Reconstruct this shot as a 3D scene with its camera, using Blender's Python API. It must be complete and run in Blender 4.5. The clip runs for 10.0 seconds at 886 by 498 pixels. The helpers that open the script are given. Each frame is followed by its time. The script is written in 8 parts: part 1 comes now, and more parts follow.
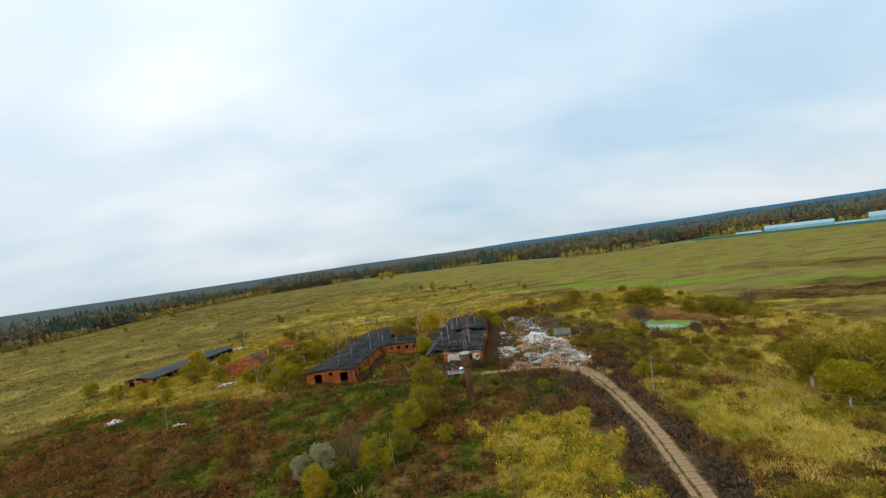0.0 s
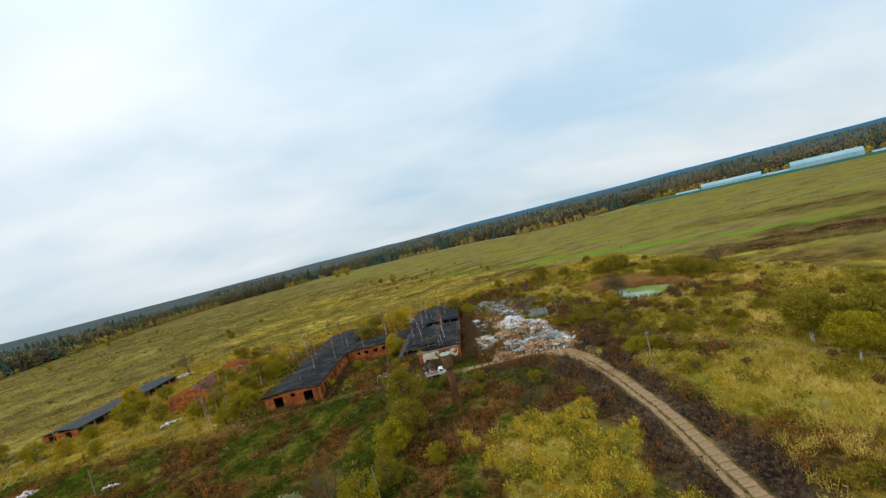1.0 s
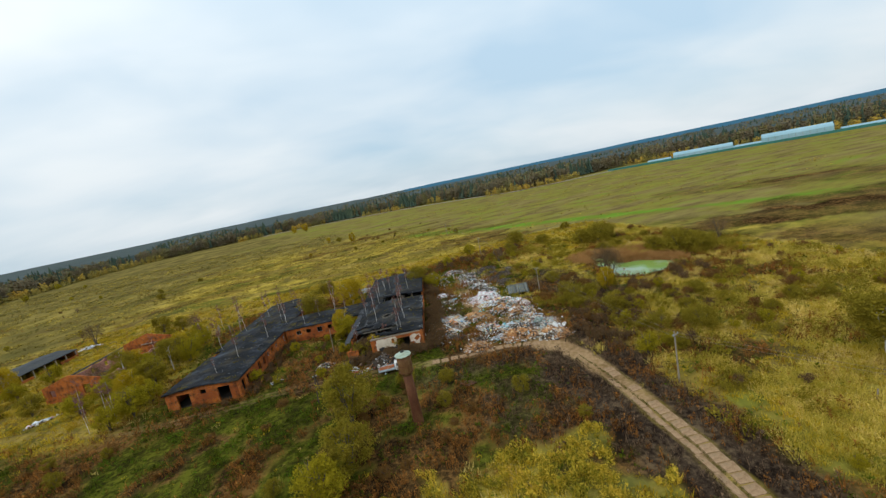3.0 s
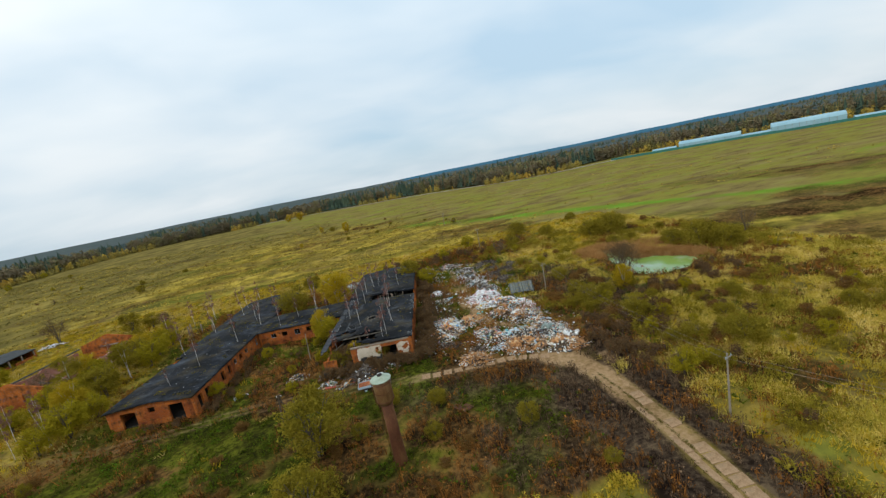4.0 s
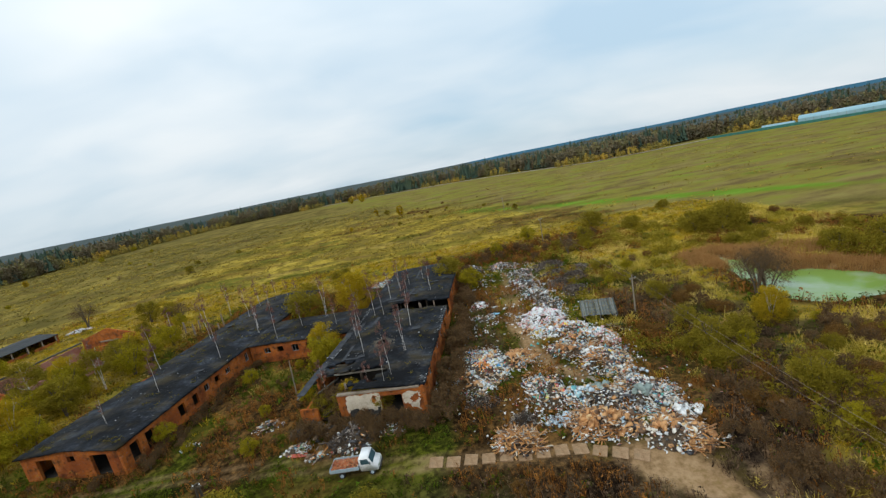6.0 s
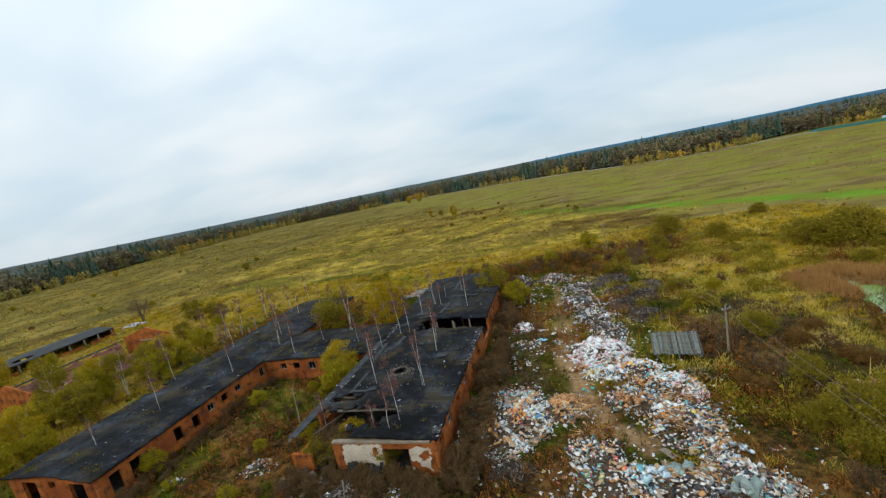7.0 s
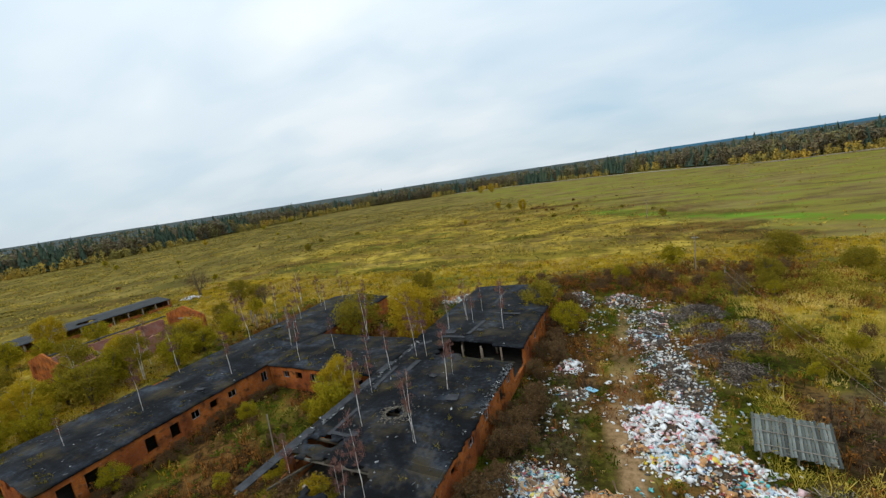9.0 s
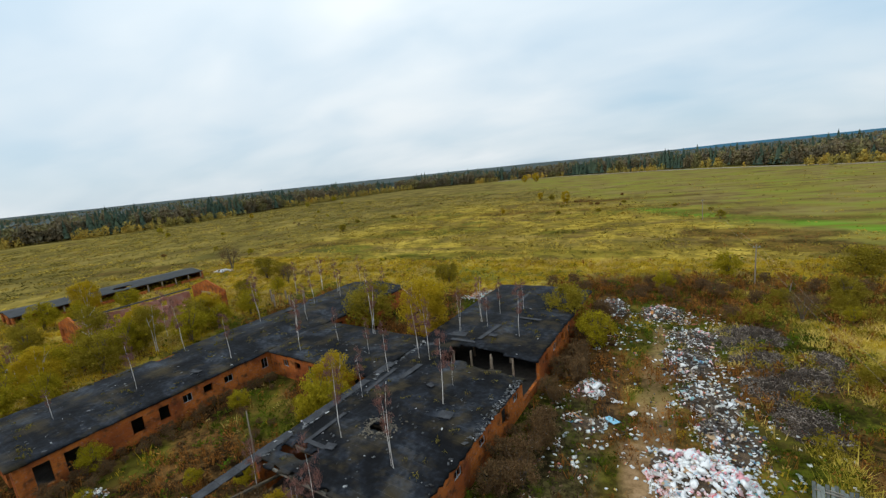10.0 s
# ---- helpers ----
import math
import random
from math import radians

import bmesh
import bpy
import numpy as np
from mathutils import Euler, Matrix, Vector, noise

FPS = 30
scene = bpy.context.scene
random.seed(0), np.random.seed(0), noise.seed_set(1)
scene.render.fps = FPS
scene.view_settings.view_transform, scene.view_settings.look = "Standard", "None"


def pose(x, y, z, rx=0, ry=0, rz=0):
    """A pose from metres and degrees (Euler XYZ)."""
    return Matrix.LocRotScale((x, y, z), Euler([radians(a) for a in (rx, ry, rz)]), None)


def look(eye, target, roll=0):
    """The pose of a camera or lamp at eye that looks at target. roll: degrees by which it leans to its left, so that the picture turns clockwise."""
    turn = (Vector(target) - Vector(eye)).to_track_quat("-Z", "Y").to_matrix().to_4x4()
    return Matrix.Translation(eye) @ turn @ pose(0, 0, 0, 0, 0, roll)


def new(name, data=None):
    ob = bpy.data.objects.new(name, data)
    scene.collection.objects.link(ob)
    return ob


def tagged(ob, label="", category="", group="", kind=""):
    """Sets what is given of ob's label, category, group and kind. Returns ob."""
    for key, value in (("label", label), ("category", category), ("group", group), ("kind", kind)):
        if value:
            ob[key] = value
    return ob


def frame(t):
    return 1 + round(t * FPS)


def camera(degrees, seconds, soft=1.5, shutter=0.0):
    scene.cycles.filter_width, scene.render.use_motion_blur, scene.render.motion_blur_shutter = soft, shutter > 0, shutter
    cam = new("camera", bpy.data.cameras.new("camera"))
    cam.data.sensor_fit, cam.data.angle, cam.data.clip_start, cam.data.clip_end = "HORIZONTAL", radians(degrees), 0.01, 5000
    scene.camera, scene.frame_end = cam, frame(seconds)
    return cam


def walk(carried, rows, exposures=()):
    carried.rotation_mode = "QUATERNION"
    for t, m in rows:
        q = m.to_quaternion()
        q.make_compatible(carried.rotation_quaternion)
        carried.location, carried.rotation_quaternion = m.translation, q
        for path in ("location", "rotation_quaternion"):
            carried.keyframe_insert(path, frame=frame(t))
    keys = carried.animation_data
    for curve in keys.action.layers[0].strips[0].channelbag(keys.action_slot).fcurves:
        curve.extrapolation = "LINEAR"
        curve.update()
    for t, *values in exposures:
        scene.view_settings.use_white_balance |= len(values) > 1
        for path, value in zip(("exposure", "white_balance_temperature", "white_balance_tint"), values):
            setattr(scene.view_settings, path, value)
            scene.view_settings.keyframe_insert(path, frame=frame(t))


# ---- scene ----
cam = camera(95.3, 10.0, soft=1.35)
METRES, EYE, TILT, LEAN, TURN = 117.0, 36.5, 0.4, 8.3, 0.0
ROWS = [
    (0.0, 0.0, 0.0, 0.0, 0.0, 0.0, 0.0),
    (0.5, -0.0131, 0.0547, 0.0015, -3.66, 0.35, 4.7),
    (1.0, -0.0192, 0.1078, 0.0033, -6.57, -2.16, 6.12),
    (1.5, -0.0187, 0.1604, 0.0046, -9.12, -5.47, 5.64),
    (2.0, -0.0124, 0.2136, 0.0042, -10.43, -7.17, 4.7),
    (2.5, -0.002, 0.2686, 0.0016, -11.02, -7.76, 3.91),
    (4.0, 0.0427, 0.4364, -0.013, -11.42, -9.82, 3.15),
    (4.5, 0.0613, 0.4933, -0.0184, -10.77, -10.47, 3.1),
    (5.0, 0.0817, 0.5512, -0.0235, -9.26, -10.95, 3.0),
    (5.5, 0.1027, 0.6099, -0.0278, -6.22, -11.56, 2.84),
    (7.0, 0.1588, 0.7754, -0.0388, 6.56, -11.24, 3.19),
    (7.5, 0.1689, 0.81, -0.0393, 9.32, -11.02, 2.94),
    (8.0, 0.1774, 0.8406, -0.0395, 11.81, -11.12, 2.5),
    (8.5, 0.1854, 0.8711, -0.0396, 14.53, -11.6, 1.73),
    (9.0, 0.1933, 0.9019, -0.0396, 17.51, -12.38, 0.74),
    (9.5, 0.2006, 0.9328, -0.04, 20.57, -13.32, -0.34),
    (10.0, 0.2074, 0.9636, -0.0408, 24.03, -14.43, -1.64),
]
walk(cam, [(t, pose(0, 0, EYE, TILT, LEAN, TURN) @ pose(METRES * x, METRES * y, METRES * z, 90 + pitch, roll, yaw)) for t, x, y, z, yaw, pitch, roll in ROWS])

# ---- world, sun ----
SUN_EL, SUN_AZ = radians(36), radians(238)   # azimuth clockwise from +y
scene.view_settings.exposure = -0.05
world = bpy.data.worlds.new("sky")
scene.world = world
world.use_nodes = True
wt = world.node_tree
wt.nodes.clear()


def wn(kind, **vals):
    n = wt.nodes.new(kind)
    for k, v in vals.items():
        n.inputs[k].default_value = v
    return n


def wmath(op, a, b=None, clamp=False):
    n = wt.nodes.new("ShaderNodeMath")
    n.operation, n.use_clamp = op, clamp
    for i, v in enumerate((a, b)):
        if v is None:
            continue
        if isinstance(v, (int, float)):
            n.inputs[i].default_value = v
        else:
            wt.links.new(v, n.inputs[i])
    return n.outputs[0]


w_out = wn("ShaderNodeOutputWorld")
w_bg = wn("ShaderNodeBackground", Strength=1.0)
w_sky = wn("ShaderNodeTexSky")
w_sky.sky_type, w_sky.sun_disc = "NISHITA", False
w_sky.sun_elevation, w_sky.sun_rotation = SUN_EL, SUN_AZ
w_tc = wn("ShaderNodeTexCoord")
w_sep = wn("ShaderNodeSeparateXYZ")
wt.links.new(w_tc.outputs["Generated"], w_sep.inputs[0])
w_h = wmath("ADD", wmath("MAXIMUM", w_sep.outputs[2], 0.0), 0.30)
w_cmb = wn("ShaderNodeCombineXYZ")
wt.links.new(wmath("DIVIDE", w_sep.outputs[0], w_h), w_cmb.inputs[0])
wt.links.new(wmath("DIVIDE", w_sep.outputs[1], w_h), w_cmb.inputs[1])
w_rot = wn("ShaderNodeMapping")
w_rot.inputs["Rotation"].default_value = (0, 0, radians(24))
w_rot.inputs["Scale"].default_value = (0.75, 1.1, 1.0)
w_rot.inputs["Location"].default_value = (1.7, 0.6, 0.0)
wt.links.new(w_cmb.outputs[0], w_rot.inputs[0])
w_n1 = wn("ShaderNodeTexNoise", Scale=0.62, Detail=3.0, Roughness=0.45, Distortion=0.3)
w_n2 = wn("ShaderNodeTexNoise", Scale=2.1, Detail=3.5, Roughness=0.48, Distortion=0.3)
for n in (w_n1, w_n2):
    wt.links.new(w_rot.outputs[0], n.inputs["Vector"])
w_mask = wmath("ADD", wmath("MULTIPLY", w_n1.outputs[0], 0.72), wmath("MULTIPLY", w_n2.outputs[0], 0.28))
w_ramp = wn("ShaderNodeValToRGB")
w_ramp.color_ramp.elements[0].position = 0.36
w_ramp.color_ramp.elements[1].position = 0.60
wt.links.new(w_mask, w_ramp.inputs[0])
# clear air between the clouds, brightened by thin haze
w_air = wn("ShaderNodeMix")
w_air.data_type = "RGBA"
w_air.inputs[0].default_value = 0.80
w_gain = wn("ShaderNodeVectorMath")
w_gain.operation = "SCALE"
w_gain.inputs[3].default_value = 0.10
wt.links.new(w_sky.outputs[0], w_gain.inputs[0])
wt.links.new(w_gain.outputs[0], w_air.inputs[6])
w_air.inputs[7].default_value = (0.585, 0.78, 0.935, 1)
w_cloud = wn("ShaderNodeMix")
w_cloud.data_type = "RGBA"
wt.links.new(w_ramp.outputs[0], w_cloud.inputs[0])
wt.links.new(w_air.outputs[2], w_cloud.inputs[6])
w_cloud.inputs[7].default_value = (0.875, 0.945, 0.985, 1)
# a clouded sky is brightest overhead
w_up = wn("ShaderNodeVectorMath")
w_up.operation = "SCALE"
wt.links.new(w_cloud.outputs[2], w_up.inputs[0])
wt.links.new(wmath("ADD", wmath("MULTIPLY", wmath("MAXIMUM", w_sep.outputs[2], 0.0), 0.60), 0.905), w_up.inputs[3])
wt.links.new(w_up.outputs[0], w_bg.inputs[0])
wt.links.new(w_bg.outputs[0], w_out.inputs[0])

sun = new("sun", bpy.data.lights.new("sun", "SUN"))
sun.data.energy, sun.data.angle, sun.data.color = 1.12, radians(12), (1.0, 0.94, 0.84)
sun_from = Vector((math.sin(SUN_AZ) * math.cos(SUN_EL), math.cos(SUN_AZ) * math.cos(SUN_EL), math.sin(SUN_EL)))
sun.matrix_world = look(sun_from * 300, (0, 0, 0))

# ---- materials ----


def material(name, stops, scale=1.0, rough=0.9, bump=0.0, bump_scale=None, island=0.0, metal=0.0, fine=0.35, spec=0.3, detail=5.0, stretch=(1, 1, 1), stain=None, stain_scale=0.3, stain_amount=0.5, thin=0.0):
    """Noise-coloured surface: stops are (position, colour); island mixes in a random value per loose piece; stain a second colour at another scale."""
    m = bpy.data.materials.new(name)
    m.use_nodes = True
    nt = m.node_tree
    b = nt.nodes["Principled BSDF"]
    b.inputs["Roughness"].default_value, b.inputs["Metallic"].default_value = rough, metal
    b.inputs["Specular IOR Level"].default_value = spec
    geo, mp = nt.nodes.new("ShaderNodeNewGeometry"), nt.nodes.new("ShaderNodeMapping")
    mp.inputs["Scale"].default_value = stretch
    tc = nt.nodes.new("ShaderNodeTexCoord")
    nt.links.new(tc.outputs["Object"], mp.inputs[0])
    n1, n2 = nt.nodes.new("ShaderNodeTexNoise"), nt.nodes.new("ShaderNodeTexNoise")
    n1.inputs["Scale"].default_value, n1.inputs["Detail"].default_value = scale, detail
    n2.inputs["Scale"].default_value, n2.inputs["Detail"].default_value = scale * 9.0, 3.0
    for n in (n1, n2):
        nt.links.new(mp.outputs[0], n.inputs["Vector"])
    mix = nt.nodes.new("ShaderNodeMix")
    mix.inputs[0].default_value = fine
    nt.links.new(n1.outputs[0], mix.inputs[2])
    nt.links.new(n2.outputs[0], mix.inputs[3])
    value = mix.outputs[0]
    if island:
        rnd = nt.nodes.new("ShaderNodeMapRange")
        rnd.inputs[3].default_value, rnd.inputs[4].default_value = 0.2, 0.8
        nt.links.new(geo.outputs["Random Per Island"], rnd.inputs[0])
        mi = nt.nodes.new("ShaderNodeMix")
        mi.inputs[0].default_value = island
        nt.links.new(value, mi.inputs[2])
        nt.links.new(rnd.outputs[0], mi.inputs[3])
        value = mi.outputs[0]
    ramp = nt.nodes.new("ShaderNodeValToRGB")
    while len(ramp.color_ramp.elements) < len(stops):
        ramp.color_ramp.elements.new(0.5)
    for e, (p, c) in zip(ramp.color_ramp.elements, stops):
        e.position, e.color = p, (*c, 1)
    nt.links.new(value, ramp.inputs[0])
    colour = ramp.outputs[0]
    if stain:
        n3, r3 = nt.nodes.new("ShaderNodeTexNoise"), nt.nodes.new("ShaderNodeMapRange")
        n3.inputs["Scale"].default_value, n3.inputs["Detail"].default_value, n3.inputs["Roughness"].default_value = stain_scale, 6.0, 0.65
        nt.links.new(tc.outputs["Object"], n3.inputs["Vector"])
        r3.inputs[1].default_value, r3.inputs[2].default_value, r3.inputs[4].default_value = 0.5, 0.66, stain_amount
        nt.links.new(n3.outputs[0], r3.inputs[0])
        ms = nt.nodes.new("ShaderNodeMix")
        ms.data_type = "RGBA"
        nt.links.new(r3.outputs[0], ms.inputs[0])
        nt.links.new(colour, ms.inputs[6])
        ms.inputs[7].default_value = (*stain, 1)
        colour = ms.outputs[2]
    nt.links.new(colour, b.inputs["Base Color"])
    if thin:   # light passes through leaves and blades
        tr, mxs = nt.nodes.new("ShaderNodeBsdfTranslucent"), nt.nodes.new("ShaderNodeMixShader")
        mxs.inputs[0].default_value = thin
        nt.links.new(colour, tr.inputs["Color"])
        nt.links.new(b.outputs[0], mxs.inputs[1])
        nt.links.new(tr.outputs[0], mxs.inputs[2])
        nt.links.new(mxs.outputs[0], nt.nodes["Material Output"].inputs["Surface"])
    if bump:
        nb, bp = nt.nodes.new("ShaderNodeTexNoise"), nt.nodes.new("ShaderNodeBump")
        nb.inputs["Scale"].default_value, nb.inputs["Detail"].default_value = bump_scale or scale * 6, 4.0
        nt.links.new(mp.outputs[0], nb.inputs["Vector"])
        bp.inputs["Strength"].default_value, bp.inputs["Distance"].default_value = bump, 0.05
        nt.links.new(nb.outputs[0], bp.inputs["Height"])
        nt.links.new(bp.outputs[0], b.inputs["Normal"])
    return m


def palette(name, colours, rough=0.6, seed_scale=0.0):
    """Each loose piece takes one of the colours."""
    m = bpy.data.materials.new(name)
    m.use_nodes = True
    nt = m.node_tree
    b = nt.nodes["Principled BSDF"]
    b.inputs["Roughness"].default_value = rough
    geo, ramp = nt.nodes.new("ShaderNodeNewGeometry"), nt.nodes.new("ShaderNodeValToRGB")
    ramp.color_ramp.interpolation = "CONSTANT"
    total, at = sum(w for w, _ in colours), 0.0
    for i, (w, c) in enumerate(colours):
        e = ramp.color_ramp.elements[i] if i < 2 else ramp.color_ramp.elements.new(at / total)
        e.position, e.color = at / total, (*c, 1)
        at += w
    tc, n, near = nt.nodes.new("ShaderNodeTexCoord"), nt.nodes.new("ShaderNodeTexNoise"), nt.nodes.new("ShaderNodeTexNoise")
    n.inputs["Scale"].default_value, n.inputs["Detail"].default_value = 2.5, 4.0
    near.inputs["Scale"].default_value, near.inputs["Detail"].default_value = 0.5, 1.0
    for q in (n, near):
        nt.links.new(tc.outputs["Object"], q.inputs["Vector"])
    # like lies by like: neighbours share part of their draw
    m1, m2, m3 = [nt.nodes.new("ShaderNodeMath") for _ in range(3)]
    m1.operation, m2.operation, m3.operation = "MULTIPLY", "MULTIPLY_ADD", "FRACT"
    nt.links.new(near.outputs[0], m1.inputs[0])
    m1.inputs[1].default_value = 1.6
    nt.links.new(geo.outputs["Random Per Island"], m2.inputs[0])
    m2.inputs[1].default_value = 0.62
    nt.links.new(m1.outputs[0], m2.inputs[2])
    nt.links.new(m2.outputs[0], m3.inputs[0])
    nt.links.new(m3.outputs[0], ramp.inputs[0])
    mr, mx = nt.nodes.new("ShaderNodeMapRange"), nt.nodes.new("ShaderNodeMix")
    mr.inputs[1].default_value, mr.inputs[2].default_value, mr.inputs[4].default_value = 0.5, 0.8, 0.5
    nt.links.new(n.outputs[0], mr.inputs[0])
    mx.data_type = "RGBA"
    nt.links.new(mr.outputs[0], mx.inputs[0])
    nt.links.new(ramp.outputs[0], mx.inputs[6])
    mx.inputs[7].default_value = (0.10, 0.075, 0.05, 1)
    nt.links.new(mx.outputs[2], b.inputs["Base Color"])
    return m


def brick_material(name, c1, c2, mortar, dirt):
    m = bpy.data.materials.new(name)
    m.use_nodes = True
    nt = m.node_tree
    b = nt.nodes["Principled BSDF"]
    b.inputs["Roughness"].default_value = 0.92
    b.inputs["Specular IOR Level"].default_value = 0.03
    tc, sep, cmb = nt.nodes.new("ShaderNodeTexCoord"), nt.nodes.new("ShaderNodeSeparateXYZ"), nt.nodes.new("ShaderNodeCombineXYZ")
    add = nt.nodes.new("ShaderNodeMath")
    nt.links.new(tc.outputs["Object"], sep.inputs[0])
    nt.links.new(sep.outputs[0], add.inputs[0])
    nt.links.new(sep.outputs[1], add.inputs[1])
    nt.links.new(add.outputs[0], cmb.inputs[0])
    nt.links.new(sep.outputs[2], cmb.inputs[1])
    br = nt.nodes.new("ShaderNodeTexBrick")
    br.inputs["Scale"].default_value = 1.0
    for k, v in (("Brick Width", 0.26), ("Row Height", 0.077), ("Mortar Size", 0.006)):
        br.inputs[k].default_value = v
    for k, c in (("Color1", c1), ("Color2", c2), ("Mortar", mortar)):
        br.inputs[k].default_value = (*c, 1)
    nt.links.new(cmb.outputs[0], br.inputs["Vector"])
    colour = br.outputs["Color"]
    for s, lo, hi, amt, c in ((0.55, 0.46, 0.66, 0.80, dirt), (3.0, 0.56, 0.7, 0.5, (0.30, 0.22, 0.17)), (0.23, 0.46, 0.60, 0.55, (0.17, 0.04, 0.018)), (1.1, 0.55, 0.66, 0.7, (0.055, 0.035, 0.02))):
        n, mr, mx = nt.nodes.new("ShaderNodeTexNoise"), nt.nodes.new("ShaderNodeMapRange"), nt.nodes.new("ShaderNodeMix")
        n.inputs["Scale"].default_value, n.inputs["Detail"].default_value = s, 6.0
        nt.links.new(tc.outputs["Object"], n.inputs["Vector"])
        mr.inputs[1].default_value, mr.inputs[2].default_value, mr.inputs[4].default_value = lo, hi, amt
        nt.links.new(n.outputs[0], mr.inputs[0])
        mx.data_type = "RGBA"
        nt.links.new(mr.outputs[0], mx.inputs[0])
        nt.links.new(colour, mx.inputs[6])
        mx.inputs[7].default_value = (*c, 1)
        colour = mx.outputs[2]
    nt.links.new(colour, b.inputs["Base Color"])
    bp = nt.nodes.new("ShaderNodeBump")
    bp.inputs["Strength"].default_value, bp.inputs["Distance"].default_value = 0.6, 0.01
    nt.links.new(br.outputs["Fac"], bp.inputs["Height"])
    bp.invert = True
    nt.links.new(bp.outputs[0], b.inputs["Normal"])
    return m


BRICK = brick_material("orange_brick", (0.48, 0.145, 0.025), (0.36, 0.095, 0.018), (0.26, 0.12, 0.055), (0.13, 0.047, 0.018))
PLASTER = material("flaking_plaster", [(0.30, (0.40, 0.32, 0.23)), (0.48, (0.58, 0.50, 0.39)), (0.7, (0.70, 0.64, 0.53))], 0.7, 0.9, 0.4, 8, stain=(0.22, 0.16, 0.10), stain_scale=1.4)
def felt_material():
    """Rolled bitumen felt: strips of uneven tone, worn seams, brown litter stains, sky sheen painted as blue-grey
    patches.
    """
    m = material("bitumen_felt", [(0.38, (0.0025, 0.0025, 0.003)), (0.46, (0.004, 0.0045, 0.0055)), (0.54, (0.011, 0.013, 0.017)), (0.66, (0.042, 0.048, 0.057))], 0.20, 0.72, 0.8, 2.5, fine=0.30, spec=0.10, stain=(0.040, 0.030, 0.014), stain_scale=0.22, stain_amount=0.9)
    nt = m.node_tree
    b = nt.nodes["Principled BSDF"]
    base = b.inputs["Base Color"].links[0].from_socket
    tc, br = nt.nodes.new("ShaderNodeTexCoord"), nt.nodes.new("ShaderNodeTexBrick")
    br.inputs["Scale"].default_value = 1.0
    for k, v in (("Brick Width", 7.0), ("Row Height", 1.0), ("Mortar Size", 0.035), ("Mortar Smooth", 0.6)):
        br.inputs[k].default_value = v
    for k, c in (("Color1", (0.75, 0.75, 0.75)), ("Color2", (1.6, 1.6, 1.65)), ("Mortar", (1.9, 1.85, 1.8))):
        br.inputs[k].default_value = (*c, 1)
    nt.links.new(tc.outputs["Object"], br.inputs["Vector"])
    mul = nt.nodes.new("ShaderNodeMix")
    mul.data_type, mul.blend_type = "RGBA", "MULTIPLY"
    mul.inputs[0].default_value = 0.8
    nt.links.new(base, mul.inputs[6])
    nt.links.new(br.outputs["Color"], mul.inputs[7])
    nt.links.new(mul.outputs[2], b.inputs["Base Color"])
    return m


FELT = felt_material()
SLAB = material("muddy_road_slab", [(0.35, (0.195, 0.116, 0.06)), (0.5, (0.315, 0.20, 0.112)), (0.65, (0.41, 0.28, 0.17))], 1.3, 0.92, 0.4, 9, spec=0.05, stain=(0.16, 0.105, 0.055), stain_scale=0.8, stain_amount=0.6)
SLATE = material("weathered_slate", [(0.3, (0.021, 0.023, 0.025)), (0.6, (0.042, 0.044, 0.046)), (0.8, (0.084, 0.084, 0.084))], 1.0, 0.8, 0.5, 4, stain=(0.06, 0.055, 0.035))
CONCRETE = material("old_concrete", [(0.3, (0.17, 0.135, 0.10)), (0.55, (0.28, 0.22, 0.165)), (0.8, (0.38, 0.31, 0.25))], 1.1, 0.9, 0.4, 9, stain=(0.16, 0.12, 0.075), stain_scale=0.7)
# near-black: char on boards, interior darkness painted onto floors
CHAR_GLOOM = material("char_and_interior_dark", [(0.3, (0.015, 0.014, 0.012)), (0.7, (0.05, 0.045, 0.04))], 1.5, 0.95, 0.4)
OLDWOOD = material("weathered_wood", [(0.3, (0.10, 0.085, 0.065)), (0.55, (0.19, 0.17, 0.14)), (0.8, (0.30, 0.275, 0.235))], 1.2, 0.85, 0.3, stretch=(1, 6, 6))
RUST = material("rusted_steel", [(0.3, (0.055, 0.018, 0.008)), (0.5, (0.105, 0.038, 0.014)), (0.62, (0.15, 0.068, 0.024)), (0.8, (0.19, 0.12, 0.06))], 0.9, 0.75, 0.3, 6, metal=0.15, stretch=(1, 1, 0.35), stain=(0.10, 0.03, 0.015), stain_scale=1.1)
TANKSKIN = material("ochre_rusting_tank", [(0.3, (0.07, 0.028, 0.009)), (0.47, (0.13, 0.06, 0.018)), (0.6, (0.19, 0.115, 0.045)), (0.72, (0.24, 0.19, 0.12))], 0.8, 0.65, 0.25, 6, metal=0.1, stretch=(1.6, 1.6, 0.3), stain=(0.12, 0.05, 0.02), stain_scale=0.9)
TANKLID = material("pale_green_sheet", [(0.3, (0.22, 0.28, 0.20)), (0.55, (0.34, 0.40, 0.31)), (0.8, (0.45, 0.50, 0.41))], 1.2, 0.55, 0.15, stain=(0.22, 0.2, 0.13), stain_scale=1.0)
BARK = material("brown_bark", [(0.3, (0.06, 0.045, 0.035)), (0.7, (0.16, 0.13, 0.10))], 3, 0.95, 0.4, stretch=(1, 1, 0.3))
BIRCHBARK = material("white_birch_bark", [(0.30, (0.12, 0.10, 0.09)), (0.40, (0.5, 0.46, 0.42)), (0.6, (0.72, 0.69, 0.65))], 1.2, 0.8, stretch=(1, 1, 2.2))
TWIGS = material("reddish_twigs", [(0.3, (0.13, 0.055, 0.045)), (0.7, (0.26, 0.13, 0.10))], 2, 0.9, island=0.6)
